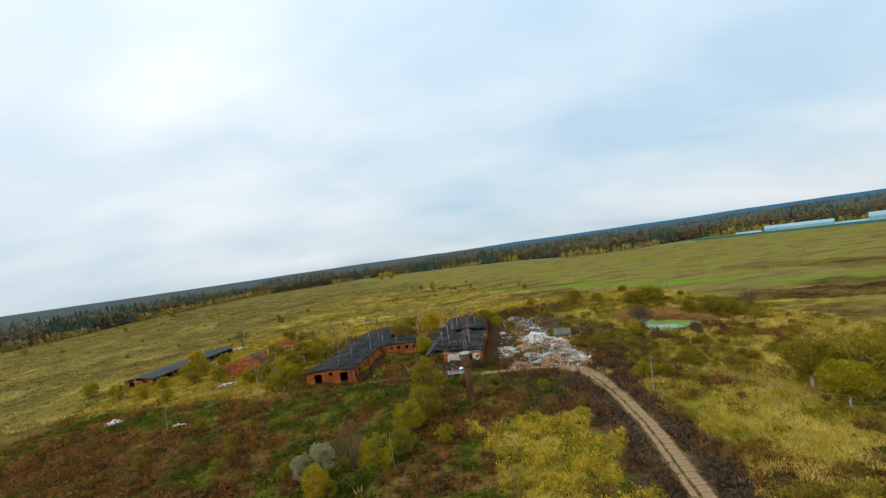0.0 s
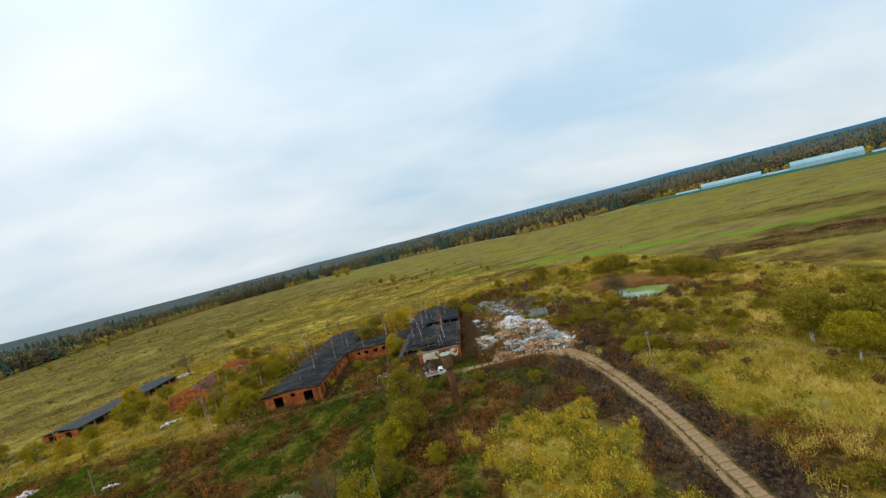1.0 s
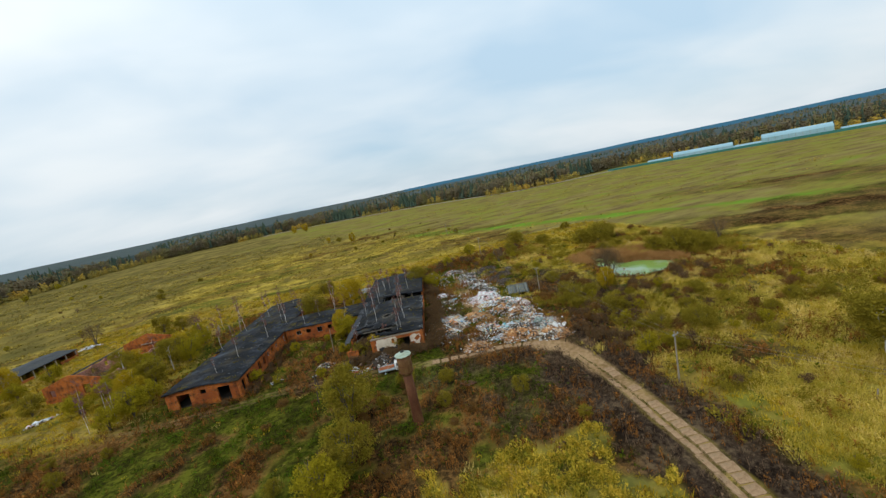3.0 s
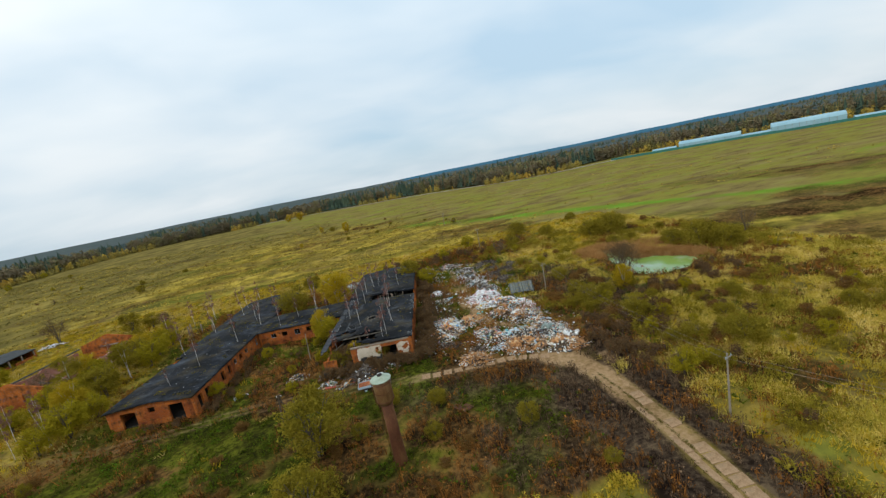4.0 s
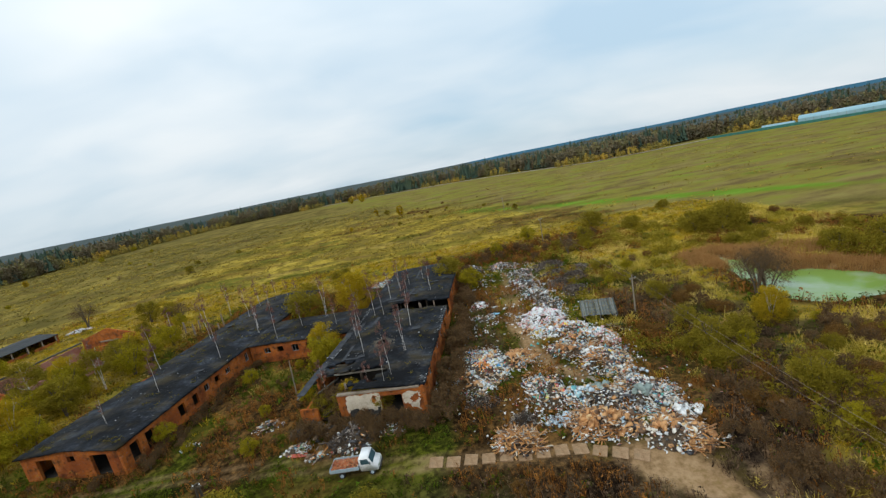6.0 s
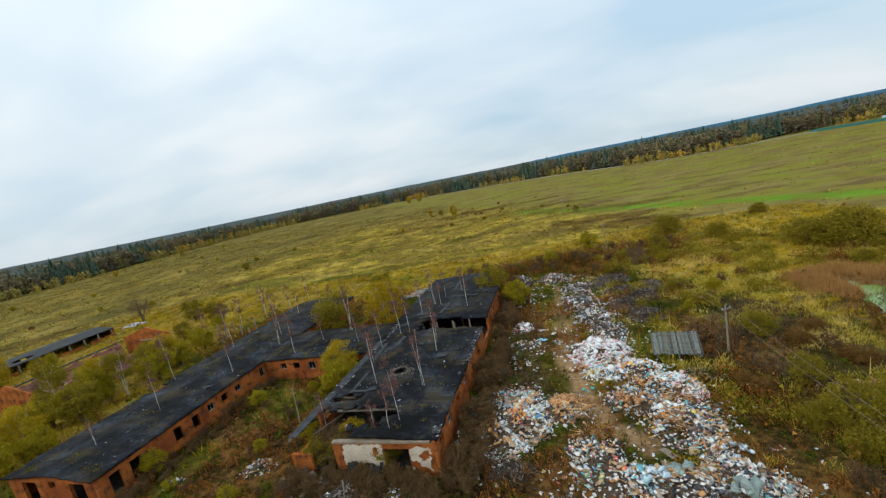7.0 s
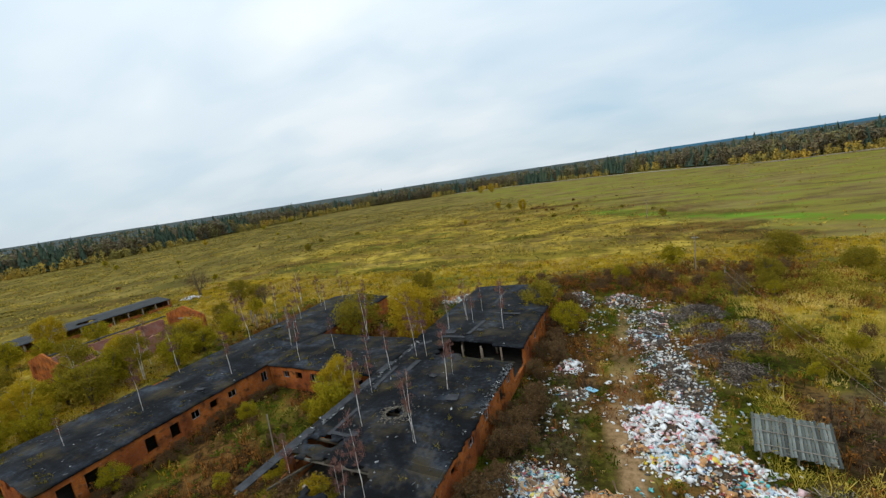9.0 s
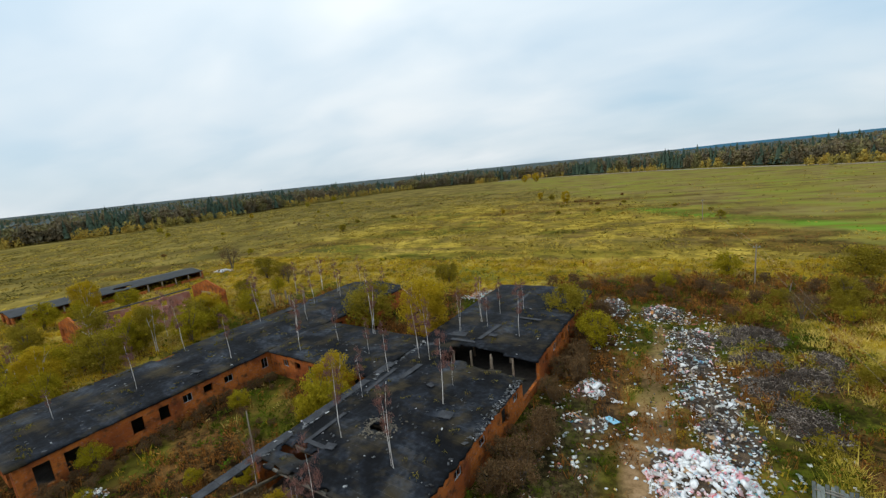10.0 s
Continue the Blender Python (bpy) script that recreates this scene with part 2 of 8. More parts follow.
LEAF_YEL = material("yellow_green_leaves", [(0.25, (0.177, 0.143, 0.010)), (0.5, (0.335, 0.271, 0.015)), (0.75, (0.486, 0.391, 0.025))], 0.5, 0.8, spec=0.03, island=0.55, thin=0.4)
LEAF_GOLD = material("golden_leaves", [(0.25, (0.251, 0.173, 0.011)), (0.5, (0.436, 0.303, 0.016)), (0.75, (0.594, 0.435, 0.032))], 0.5, 0.8, spec=0.03, island=0.55, thin=0.4)
LEAF_SCRUB = material("golden_scrub_leaves", [(0.36, (0.10, 0.105, 0.014)), (0.45, (0.31, 0.27, 0.028)), (0.53, (0.58, 0.42, 0.042)), (0.64, (0.76, 0.52, 0.07))], 0.2, 0.8, spec=0.03, island=0.3, detail=8.0, thin=0.4)
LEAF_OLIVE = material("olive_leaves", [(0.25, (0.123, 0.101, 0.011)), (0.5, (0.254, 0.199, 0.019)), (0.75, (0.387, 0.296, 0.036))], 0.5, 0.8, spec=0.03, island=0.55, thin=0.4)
LEAF_GREY = material("pale_willow_leaves", [(0.25, (0.20, 0.19, 0.09)), (0.5, (0.36, 0.34, 0.18)), (0.75, (0.50, 0.47, 0.28))], 0.5, 0.8, spec=0.03, island=0.55, thin=0.4)
LEAF_BROWN = material("bare_brown_twigs", [(0.25, (0.07, 0.045, 0.026)), (0.5, (0.14, 0.09, 0.045)), (0.75, (0.24, 0.16, 0.07))], 0.5, 0.9, spec=0.03, island=0.55, thin=0.2)
LEAF_RUST = material("rust_brown_leaves", [(0.25, (0.10, 0.055, 0.018)), (0.5, (0.20, 0.105, 0.03)), (0.75, (0.33, 0.19, 0.06))], 0.5, 0.9, spec=0.0, island=0.5, thin=0.3)
LEAF_DARK = material("dark_shrub_twigs", [(0.25, (0.064, 0.039, 0.021)), (0.5, (0.136, 0.081, 0.039)), (0.75, (0.254, 0.145, 0.052))], 0.5, 0.9, spec=0.03, island=0.55, thin=0.15)
GRASS_STRAW = material("pale_straw_grass", [(0.30, (0.30, 0.21, 0.05)), (0.5, (0.56, 0.41, 0.11)), (0.7, (0.74, 0.57, 0.22))], 0.3, 0.9, island=0.25, spec=0.0, detail=8.0, thin=0.35)
GRASS_DRY = material("dry_yellow_grass", [(0.33, (0.127, 0.093, 0.011)), (0.43, (0.318, 0.221, 0.017)), (0.53, (0.530, 0.371, 0.024)), (0.68, (0.721, 0.515, 0.076))], 0.22, 0.9, island=0.22, spec=0.0, detail=10.0, thin=0.35)
GRASS_LIME = material("yellow_green_grass", [(0.34, (0.22, 0.19, 0.022)), (0.44, (0.44, 0.36, 0.045)), (0.54, (0.66, 0.50, 0.10)), (0.64, (0.82, 0.62, 0.21))], 0.1, 0.9, island=0.2, spec=0.0, detail=10.0, thin=0.35)
GRASS_GREEN = material("green_grass", [(0.34, (0.018, 0.024, 0.003)), (0.45, (0.055, 0.068, 0.005)), (0.54, (0.10, 0.122, 0.008)), (0.66, (0.085, 0.185, 0.013))], 0.25, 0.85, island=0.35, spec=0.05, detail=8.0, thin=0.35)
WEED_BROWN = material("withered_brown_weeds", [(0.34, (0.041, 0.019, 0.007)), (0.44, (0.143, 0.061, 0.017)), (0.55, (0.297, 0.117, 0.024)), (0.68, (0.500, 0.233, 0.060))], 0.25, 0.95, island=0.35, spec=0.0, detail=8.0, thin=0.25)
WEED_DARK = material("dark_dead_weeds", [(0.35, (0.025, 0.016, 0.009)), (0.48, (0.086, 0.055, 0.034)), (0.66, (0.245, 0.156, 0.089))], 0.3, 0.95, island=0.4, spec=0.0, detail=8.0, thin=0.15)
REED = material("tan_reeds", [(0.25, (0.240, 0.129, 0.043)), (0.5, (0.432, 0.230, 0.076)), (0.8, (0.600, 0.358, 0.128))], 0.4, 0.9, island=0.4, thin=0.3)
# spruce and autumn leaf colours are lightened to stand in for aerial haze
SPRUCE = material("hazed_spruce_needles", [(0.30, (0.030, 0.056, 0.042)), (0.5, (0.050, 0.082, 0.054)), (0.72, (0.095, 0.120, 0.06))], 0.05, 0.9, island=0.10)
WOODS_LEAF = material("hazed_autumn_leaves", [(0.30, (0.085, 0.09, 0.055)), (0.42, (0.125, 0.105, 0.062)), (0.50, (0.165, 0.122, 0.065)), (0.57, (0.16, 0.155, 0.06)), (0.64, (0.22, 0.17, 0.055)), (0.74, (0.32, 0.21, 0.05))], 0.055, 0.9, island=0.08, fine=0.22)
WOODS_EDGE = material("yellowing_wood_edge", [(0.32, (0.16, 0.15, 0.05)), (0.45, (0.31, 0.25, 0.055)), (0.55, (0.46, 0.32, 0.055)), (0.68, (0.60, 0.36, 0.045))], 0.06, 0.9, island=0.08, fine=0.2)
TRUNKS = material("grey_trunks", [(0.3, (0.090, 0.078, 0.067)), (0.7, (0.235, 0.218, 0.202))], 0.1, 0.9)
# distance haze is painted into the next two base colours as blue
FARWOODS = material("haze_tinted_canopy", [(0.34, (0.014, 0.029, 0.029)), (0.55, (0.028, 0.046, 0.041)), (0.7, (0.055, 0.06, 0.042))], 0.03, 0.95, fine=0.5)
HORIZON = material("haze_blue_ridges", [(0.3, (0.036, 0.108, 0.165)), (0.7, (0.055, 0.14, 0.205))], 0.002, 1.0, fine=0.4, spec=0.0)
FELT_SEAM = material("felt_seam", [(0.3, (0.012, 0.013, 0.016)), (0.6, (0.05, 0.052, 0.058)), (0.8, (0.12, 0.12, 0.12))], 0.8, 0.8)
MOSS = material("moss_and_leaves", [(0.3, (0.05, 0.05, 0.012)), (0.6, (0.16, 0.125, 0.02)), (0.8, (0.28, 0.20, 0.03))], 2.0, 0.95, island=0.4)
# ---- building helpers ----
RNG = np.random.default_rng(7)


def lattice(ix, iy, seed):
    h = (ix.astype(np.int64) * 374761393 + iy.astype(np.int64) * 668265263 + seed * 1442695041) & 0xFFFFFFFF
    h = ((h ^ (h >> 13)) * 1274126177) & 0xFFFFFFFF
    return ((h ^ (h >> 16)) & 0xFFFF) / 65535.0


def vnoise(x, y, seed=0):
    x, y = np.asarray(x, float), np.asarray(y, float)
    ix, iy = np.floor(x), np.floor(y)
    fx, fy = x - ix, y - iy
    fx, fy = fx * fx * (3 - 2 * fx), fy * fy * (3 - 2 * fy)
    a, b = lattice(ix, iy, seed), lattice(ix + 1, iy, seed)
    c, d = lattice(ix, iy + 1, seed), lattice(ix + 1, iy + 1, seed)
    return (a * (1 - fx) + b * fx) * (1 - fy) + (c * (1 - fx) + d * fx) * fy


def fbm(x, y, size, seed=0, octaves=4):
    v, amp, tot = 0.0, 1.0, 0.0
    for o in range(octaves):
        v = v + amp * vnoise(np.asarray(x) / size * 2 ** o + 17.3 * o, np.asarray(y) / size * 2 ** o - 9.1 * o, seed + o)
        tot += amp
        amp *= 0.5
    return v / tot


def sstep(a, b, x):
    t = np.clip((np.asarray(x, float) - a) / (b - a), 0, 1)
    return t * t * (3 - 2 * t)


def blob(x, y, cx, cy, rx, ry, turn=0.0, ragged=0.35, seed=3, size=7.0):
    """1 inside a ragged ellipse, 0 outside."""
    c, s = math.cos(radians(turn)), math.sin(radians(turn))
    dx, dy = x - cx, y - cy
    r = np.hypot((dx * c + dy * s) / rx, (dy * c - dx * s) / ry)
    return sstep(1.12, 0.88, r + ragged * 2 * (fbm(x, y, size, seed) - 0.5))


def along(x, y, pts):
    """Distance to a polyline."""
    best = np.full(np.shape(x), 1e9)
    for (ax, ay), (bx, by) in zip(pts[:-1], pts[1:]):
        ux, uy = bx - ax, by - ay
        t = np.clip(((x - ax) * ux + (y - ay) * uy) / (ux * ux + uy * uy), 0, 1)
        best = np.minimum(best, np.hypot(x - ax - t * ux, y - ay - t * uy))
    return best


def np_mesh(name, verts, faces):
    """A mesh from an array of vertices and an array of faces with equally many corners."""
    me = bpy.data.meshes.new(name)
    verts, faces = np.asarray(verts, np.float32).reshape(-1, 3), np.asarray(faces, np.int32)
    k = faces.shape[1]
    me.vertices.add(len(verts))
    me.vertices.foreach_set("co", verts.ravel())
    me.loops.add(faces.size)
    me.loops.foreach_set("vertex_index", faces.ravel())
    me.polygons.add(len(faces))
    me.polygons.foreach_set("loop_start", np.arange(0, faces.size, k, dtype=np.int32))
    me.update(calc_edges=True)
    return me


def put_mesh(name, me, mat, parent=None, label="", smooth=False, kind=""):
    if mat and not me.materials:
        me.materials.append(mat)
    if smooth:
        me.polygons.foreach_set("use_smooth", np.ones(len(me.polygons), bool))
    ob = new(name, me)
    ob.parent = parent
    return tagged(ob, label=label, kind=kind)


def part(name, bm, mat, parent, label="", smooth=False):
    me = bpy.data.meshes.new(name)
    bm.to_mesh(me)
    bm.free()
    return put_mesh(name, me, mat, parent, label, smooth)


def thing(name, m, label, category, group="", kind=""):
    ob = new(name)
    ob.empty_display_size = 0.5
    ob.matrix_basis = m
    return tagged(ob, label, category, group, kind)


def add_box(bm, size, m=Matrix(), bevel=0.0):
    out = bmesh.ops.create_cube(bm, size=1.0, matrix=m @ Matrix.Diagonal((*size, 1)))
    if bevel:
        edges = list({e for v in out["verts"] for e in v.link_edges})
        bmesh.ops.bevel(bm, geom=edges, offset=bevel, segments=1, affect="EDGES")
    return bm


def box(x0, x1, y0, y1, z0, z1, bevel=0.0):
    return add_box(bmesh.new(), (x1 - x0, y1 - y0, z1 - z0), pose((x0 + x1) / 2, (y0 + y1) / 2, (z0 + z1) / 2), bevel)


def add_tube(bm, pts, radii, sides=6):
    rings = []
    for i, p in enumerate(pts):
        p = Vector(p)
        d = (Vector(pts[min(i + 1, len(pts) - 1)]) - Vector(pts[max(i - 1, 0)])).normalized()
        q = d.to_track_quat("Z", "Y").to_matrix()
        rings.append([bm.verts.new(p + q @ Vector((radii[i] * math.cos(2 * math.pi * k / sides), radii[i] * math.sin(2 * math.pi * k / sides), 0))) for k in range(sides)])
    for a, b in zip(rings[:-1], rings[1:]):
        for k in range(sides):
            bm.faces.new((a[k], a[(k + 1) % sides], b[(k + 1) % sides], b[k]))
    bm.faces.new(rings[-1])
    bm.faces.new(rings[0][::-1])
    return bm


# ---- terrain ----
ROAD = [(12.0, -60), (27.6, 40), (31.0, 61), (32.3, 68), (33.4, 76), (34.2, 87), (34.3, 97), (33.9, 104), (32.6, 109), (29.0, 113.2), (24.0, 115.6), (16.0, 116.6), (7.0, 117.9)]
TRACK = [(7.0, 117.9), (-5.0, 120.6), (-15.0, 122.6), (-25.0, 123.6), (-36.0, 122.6), (-48.0, 122.4), (-62.0, 127.0), (-80.0, 135.0), (-104.0, 139.0)]
POND = [(72.6, 163.6, 1.7), (73.4, 159.6, 2.8), (72.4, 154.5, 3.4), (72.0, 149.0, 4.4), (77.2, 145.0, 5.4), (80.4, 141.6, 4.8), (76.6, 139.4, 4.6), (72.0, 140.4, 5.2), (69.6, 141.6, 4.0)]
POND_Z = -0.55
DUMP_LANE = [(23.2, 152), (24.0, 146), (24.4, 140.3), (25.1, 136.2), (25.6, 132.5), (27.2, 130.4), (28.4, 128.4)]
HEAPS = [  # x, y, radius x, radius y, turn, height
    (17.6, 118.3, 2.6, 1.9, -25, 0.9), (27.5, 118.4, 5.2, 2.2, -18, 1.1), (34.0, 114.6, 3.6, 2.4, -40, 1.0), (29.5, 123.2, 5.0, 2.6, -15, 0.9), (34.0, 121.5, 3.0, 4.8, 15, 0.9), (23.0, 126.5, 2.6, 4.2, 15, 0.6), (33.0, 130.6, 3.2, 4.6, 5, 0.8),
    (29.2, 136.6, 2.7, 3.2, 0, 0.7), (34.3, 138.4, 3.6, 3.4, 10, 0.9), (29.0, 148.8, 4.4, 3.6, 0, 1.6), (30.4, 143.4, 4.8, 2.6, -12, 0.9), (14.7, 134.9, 4.2, 6.2, -12, 0.9), (21.6, 136.3, 2.5, 2.6, 0, 0.9),
]
HEAPS += [  # farther along the barn
    (32.4, 156.0, 2.8, 4.0, 0, 0.45), (31.6, 163.4, 3.2, 4.6, 0, 0.4), (30.6, 171.8, 3.2, 4.6, 0, 0.4), (32.4, 181.0, 3.2, 4.6, 0, 0.5), (20.2, 193.0, 2.6, 5.0, 10, 0.7), (28.8, 190.5, 3.2, 3.6, 0, 0.6), (18.9, 162.4, 1.8, 1.9, 0, 0.6), (19.0, 155.2, 2.2, 1.5, 0, 0.3),
]
BRUSH = [(39.8, 160.5, 2.4, 2.8, 18, 0.9), (38.6, 167.0, 2.6, 2.4, 10, 0.9), (43.0, 170.5, 3.4, 2.2, 20, 1.0), (39.6, 174.5, 3.0, 2.6, 0, 0.9), (40.0, 183.0, 3.4, 3.0, 0, 0.9), (46.0, 175.0, 2.2, 3.0, 0, 0.7), (36.5, 179.5, 2.2, 2.0, 0, 0.7), (14.6, 126.8, 1.9, 1.2, 0, 0.7), (19.0, 121.6, 1.3, 1.2, 0, 1.0)]


def ground(x, y):
    x, y = np.asarray(x, float), np.asarray(y, float)
    z = -0.95 + 1.25 * sstep(72, 150, y) + 1.6 * sstep(5, 115, -x) + 1.8 * sstep(220, 700, y)
    r = np.hypot(x, y - 150)
    z = z + 0.9 * (fbm(x, y, 60, 11) - 0.5) * sstep(25, 120, np.hypot(x - 5, y - 140)) + 0.28 * (fbm(x, y, 7, 5) - 0.5) * sstep(4, 7, along(x, y, ROAD))
    near = r < 900
    d = np.full(np.shape(x), 9.0)
    for px, py, pr in POND:
        d = np.minimum(d, np.hypot(x - px, y - py) / pr + 0.22 * (fbm(x, y, 3.5, 21) - 0.5))
    z = np.where(near, z + (POND_Z - 1.0 - z) * sstep(1.18, 0.86, d), z)
    return z


def heap_height(x, y, rows):
    x, y = np.asarray(x, float), np.asarray(y, float)
    h = np.zeros(np.shape(x))
    lo = [min(a[k] - 1.5 * max(a[2], a[3]) for a in rows) for k in (0, 1)]
    hi = [max(a[k] + 1.5 * max(a[2], a[3]) for a in rows) for k in (0, 1)]
    sel = (x > lo[0]) & (x < hi[0]) & (y > lo[1]) & (y < hi[1])
    if not np.any(sel):
        return h
    xs, ys = x[sel], y[sel]
    edge, lump, best = 0.85 * (fbm(xs, ys, 2.6, 31) - 0.5), 0.65 + 0.7 * fbm(xs, ys, 1.6, 33), np.zeros(len(xs))
    for cx, cy, rx, ry, turn, top in rows:
        c, s = math.cos(radians(turn)), math.sin(radians(turn))
        dx, dy = xs - cx, ys - cy
        r = np.hypot((dx * c + dy * s) / rx, (dy * c - dx * s) / ry) + edge
        best = np.maximum(best, top * sstep(1.15, 0.25, r) * lump)
    # the trodden lane and a weedy hollow stay clear
    h[sel] = best * sstep(0.5, 1.3, along(xs, ys, DUMP_LANE) + edge) * sstep(0.8, 1.5, np.hypot(xs - 31.7, ys - 129.6) + edge)
    return h


def cover(x, y):
    """Land cover: weights of brown weeds, dark weeds, green, bare soil, field grass, pale grass, reeds, pond, lush grass."""
    n1, n2, n3 = fbm(x, y, 22, 41), fbm(x, y, 9, 47), fbm(x, y, 90, 53)
    to_road = along(x, y, ROAD)
    fore = sstep(133, 120, y + 16 * (n1 - 0.5)) * sstep(31, 26, x + 6 * (n2 - 0.5)) * sstep(-150, -110, x)
    yard = sstep(-62, -50, x) * sstep(24, 12, x) * sstep(118, 126, y) * sstep(206, 192, y)
    tip = sstep(5, 11, x) * sstep(56, 44, x + 8 * (n2 - 0.5)) * sstep(110, 116, y) * sstep(212, 200, y)
    belt = sstep(190, 197, y + 10 * (n2 - 0.5)) * sstep(222, 206, y + 14 * (n2 - 0.5)) * sstep(2, 14, x) * sstep(78, 58, x)
    right = sstep(33, 38, x) * sstep(205, 185, y) * sstep(150, 110, x)
    verge = sstep(10.5, 5.5, to_road + 5 * (n2 - 0.5)) * sstep(118, 106, y)
    to_pond = np.full(np.shape(x), 99.0)
    for px, py, pr in POND:
        to_pond = np.minimum(to_pond, np.hypot(x - px, y - py) - pr)
    n4 = 0.45 * n1 + 0.55 * fbm(x, y, 6.5, 58)
    brown = fore * sstep(0.415, 0.495, n4) + yard * sstep(0.40, 0.5, n2) + belt + tip * sstep(0.44, 0.56, n2) * 0.9 + 0.85 * right * sstep(0.56, 0.63, n1 + 0.6 * (n2 - 0.5)) + 0.9 * sstep(4.5, 2.0, to_pond + 3 * (n2 - 0.5)) * sstep(4, -2, 0.72 * (x - 75) + 0.70 * (y - 147))
    green = fore * (1 - sstep(0.415, 0.495, n4)) * 0.95 + yard * (1 - sstep(0.40, 0.5, n2)) * 0.85 + tip * sstep(0.55, 0.45, n2) * 0.75 + right * sstep(0.44, 0.36, n1 + 0.6 * (n2 - 0.5)) * 0.55
    dark = verge + blob(x, y, 20, 92, 9, 16, 0, 0.6) * 0.45 + blob(x, y, 46, 112, 9, 12, 10, 0.6) * 0.7 + blob(x, y, 51, 138, 8, 22, 0, 0.9) * 0.6 + blob(x, y, 17.5, 148, 4, 22, -8, 0.4) * 0.55 + blob(x, y, 64, 128, 14, 3, -20, 0.5) * 0.7
    bright = blob(x, y, 14.0, 71.5, 12.0, 15.5, 10, 0.85, size=6.0) + 0.9 * blob(x, y, 57.5, 72, 15, 14, 20, 0.5) + blob(x, y, 46, 88, 5, 8, 0, 0.4) * 0.7 + 0.7 * blob(x, y, 52, 106, 8, 10, 0, 0.7)
    # weed beds out in the meadow
    for cx, cy, rx, ry, turn, amount in ((57, 57, 8, 5, 0, 0.9), (-32, 351, 34, 9, 8, 0.7), (-16, 397, 44, 11, 0, 0.6), (36, 351, 32, 9, -5, 0.55), (55, 321, 26, 8, -8, 0.5), (57, 270, 22, 9, -12, 0.7), (66, 247, 22, 8, -15, 0.7), (74, 297, 26, 6, -15, 0.5), (109, 146, 7, 3.5, -20, 0.9), (150, 152, 46, 13, -30, 0.75), (185, 150, 40, 16, -35, 0.7), (240, 180, 60, 22, -40, 0.5), (205, 235, 50, 12, -35, 0.4), (68, 103, 9, 3, -25, 0.9), (-100, 262, 40, 7, 12, 0.5), (-150, 215, 36, 7, 20, 0.5), (-60, 300, 30, 6, 8, 0.45), (20, 400, 46, 9, -5, 0.55)):
        brown = brown + amount * blob(x, y, cx, cy, rx, ry, turn, 0.6, size=9)
    for cx, cy, rx, ry, turn, amount in ((-4, 282, 11, 6, 0, 0.8), (-32, 238, 24, 6, 5, 0.6), (-80, 281, 26, 7, 12, 0.5), (10, 240, 20, 6, -5, 0.5), (-110, 330, 40, 10, 10, 0.45), (122, 160, 16, 6, -30, 0.6)):
        green = green + amount * blob(x, y, cx, cy, rx, ry, turn, 0.6, size=9)
    keep = np.clip(1 - bright, 0, 1) * (1 - 0.75 * sstep(1.9, 1.3, along(x, y, ROAD[:9])))
    brown, green, dark = np.clip(brown, 0, 1) * keep, np.clip(green, 0, 1) * keep, np.clip(dark, 0, 1) * keep
    soil = 0.45 * sstep(1.7, 1.2, along(x, y, ROAD[:7]) + 0.6 * (n2 - 0.5)) + 0.5 * sstep(1.9, 1.3, along(x, y, ROAD[5:8])) + sstep(2.3, 1.5, along(x, y, ROAD[6:10]) + 0.8 * (n2 - 0.5)) + 0.25 * sstep(1.5, 0.8, along(x, y, ROAD[10:]) + 0.8 * (n2 - 0.5)) + 0.9 * blob(x, y, 31.0, 111.6, 5.0, 2.6, -40, 0.25) + 0.32 * sstep(0.55, 0.25, np.abs(along(x, y, TRACK) - 0.85)) + 0.5 * blob(x, y, 26.0, 160, 2.0, 24, -5, 0.35) + 0.9 * sstep(1.6, 0.8, along(x, y, DUMP_LANE) + 0.8 * (n2 - 0.5)) \
        + 0.8 * blob(x, y, 37.6, 107.5, 1.3, 2.0, 0, 0.4) + 0.4 * blob(x, y, -3, 124.5, 4, 2.5, 0, 0.4) + 0.45 * (heap_height(x, y, HEAPS) > 0.1)
    field = 0.9 * blob(x, y, 128, 212, 46, 16, -32, 0.3, size=20) + sstep(70, 105, x * 0.85 + (y - 200) * 0.42 + 34 * (n3 - 0.5)) * sstep(150, 200, y + 0.65 * x + 30 * (n1 - 0.5)) + 0.7 * blob(x, y, -105, 545, 60, 30, 0, 0.5, size=30)
    pale = sstep(-90, -170, x + 60 * (n3 - 0.5)) * 0.8 + sstep(330, 480, y + 120 * (n3 - 0.5)) * sstep(200, 40, x)
    d = to_pond
    reed = sstep(6.5, 3.5, d + 5 * (n2 - 0.5)) * sstep(0.5, 4.5, 0.72 * (x - 75) + 0.70 * (y - 147)) + 0.5 * blob(x, y, 84, 160, 10, 5, -25, 0.4)
    pond = sstep(1.0, -0.5, d)
    lush = sstep(9, 2, along(x, y, [(30, 345), (47, 319), (114, 246), (158, 195), (200, 150)]) + 10 * (n1 - 0.5)) + 0.15 * blob(x, y, 14.0, 71.5, 12.0, 15.5, 10, 0.85, size=6.0) + 0.3 * blob(x, y, 52, 72, 12, 11, 20, 0.6)
    return [np.clip(v, 0, 1) for v in (brown, dark, green, soil, field, pale, reed, pond, lush)]


def axis(lo, hi, a, b, step, grow=1.07):
    mid = list(np.arange(a, b + 0.01, step))
    out, s = [mid[0]], step
    while out[-1] > lo:
        s *= grow
        out.append(out[-1] - s)
    low = out[::-1][:-1]
    out, s = [mid[-1]], step
    while out[-1] < hi:
        s *= grow
        out.append(out[-1] + s)
    return np.array(low + mid + out[1:])


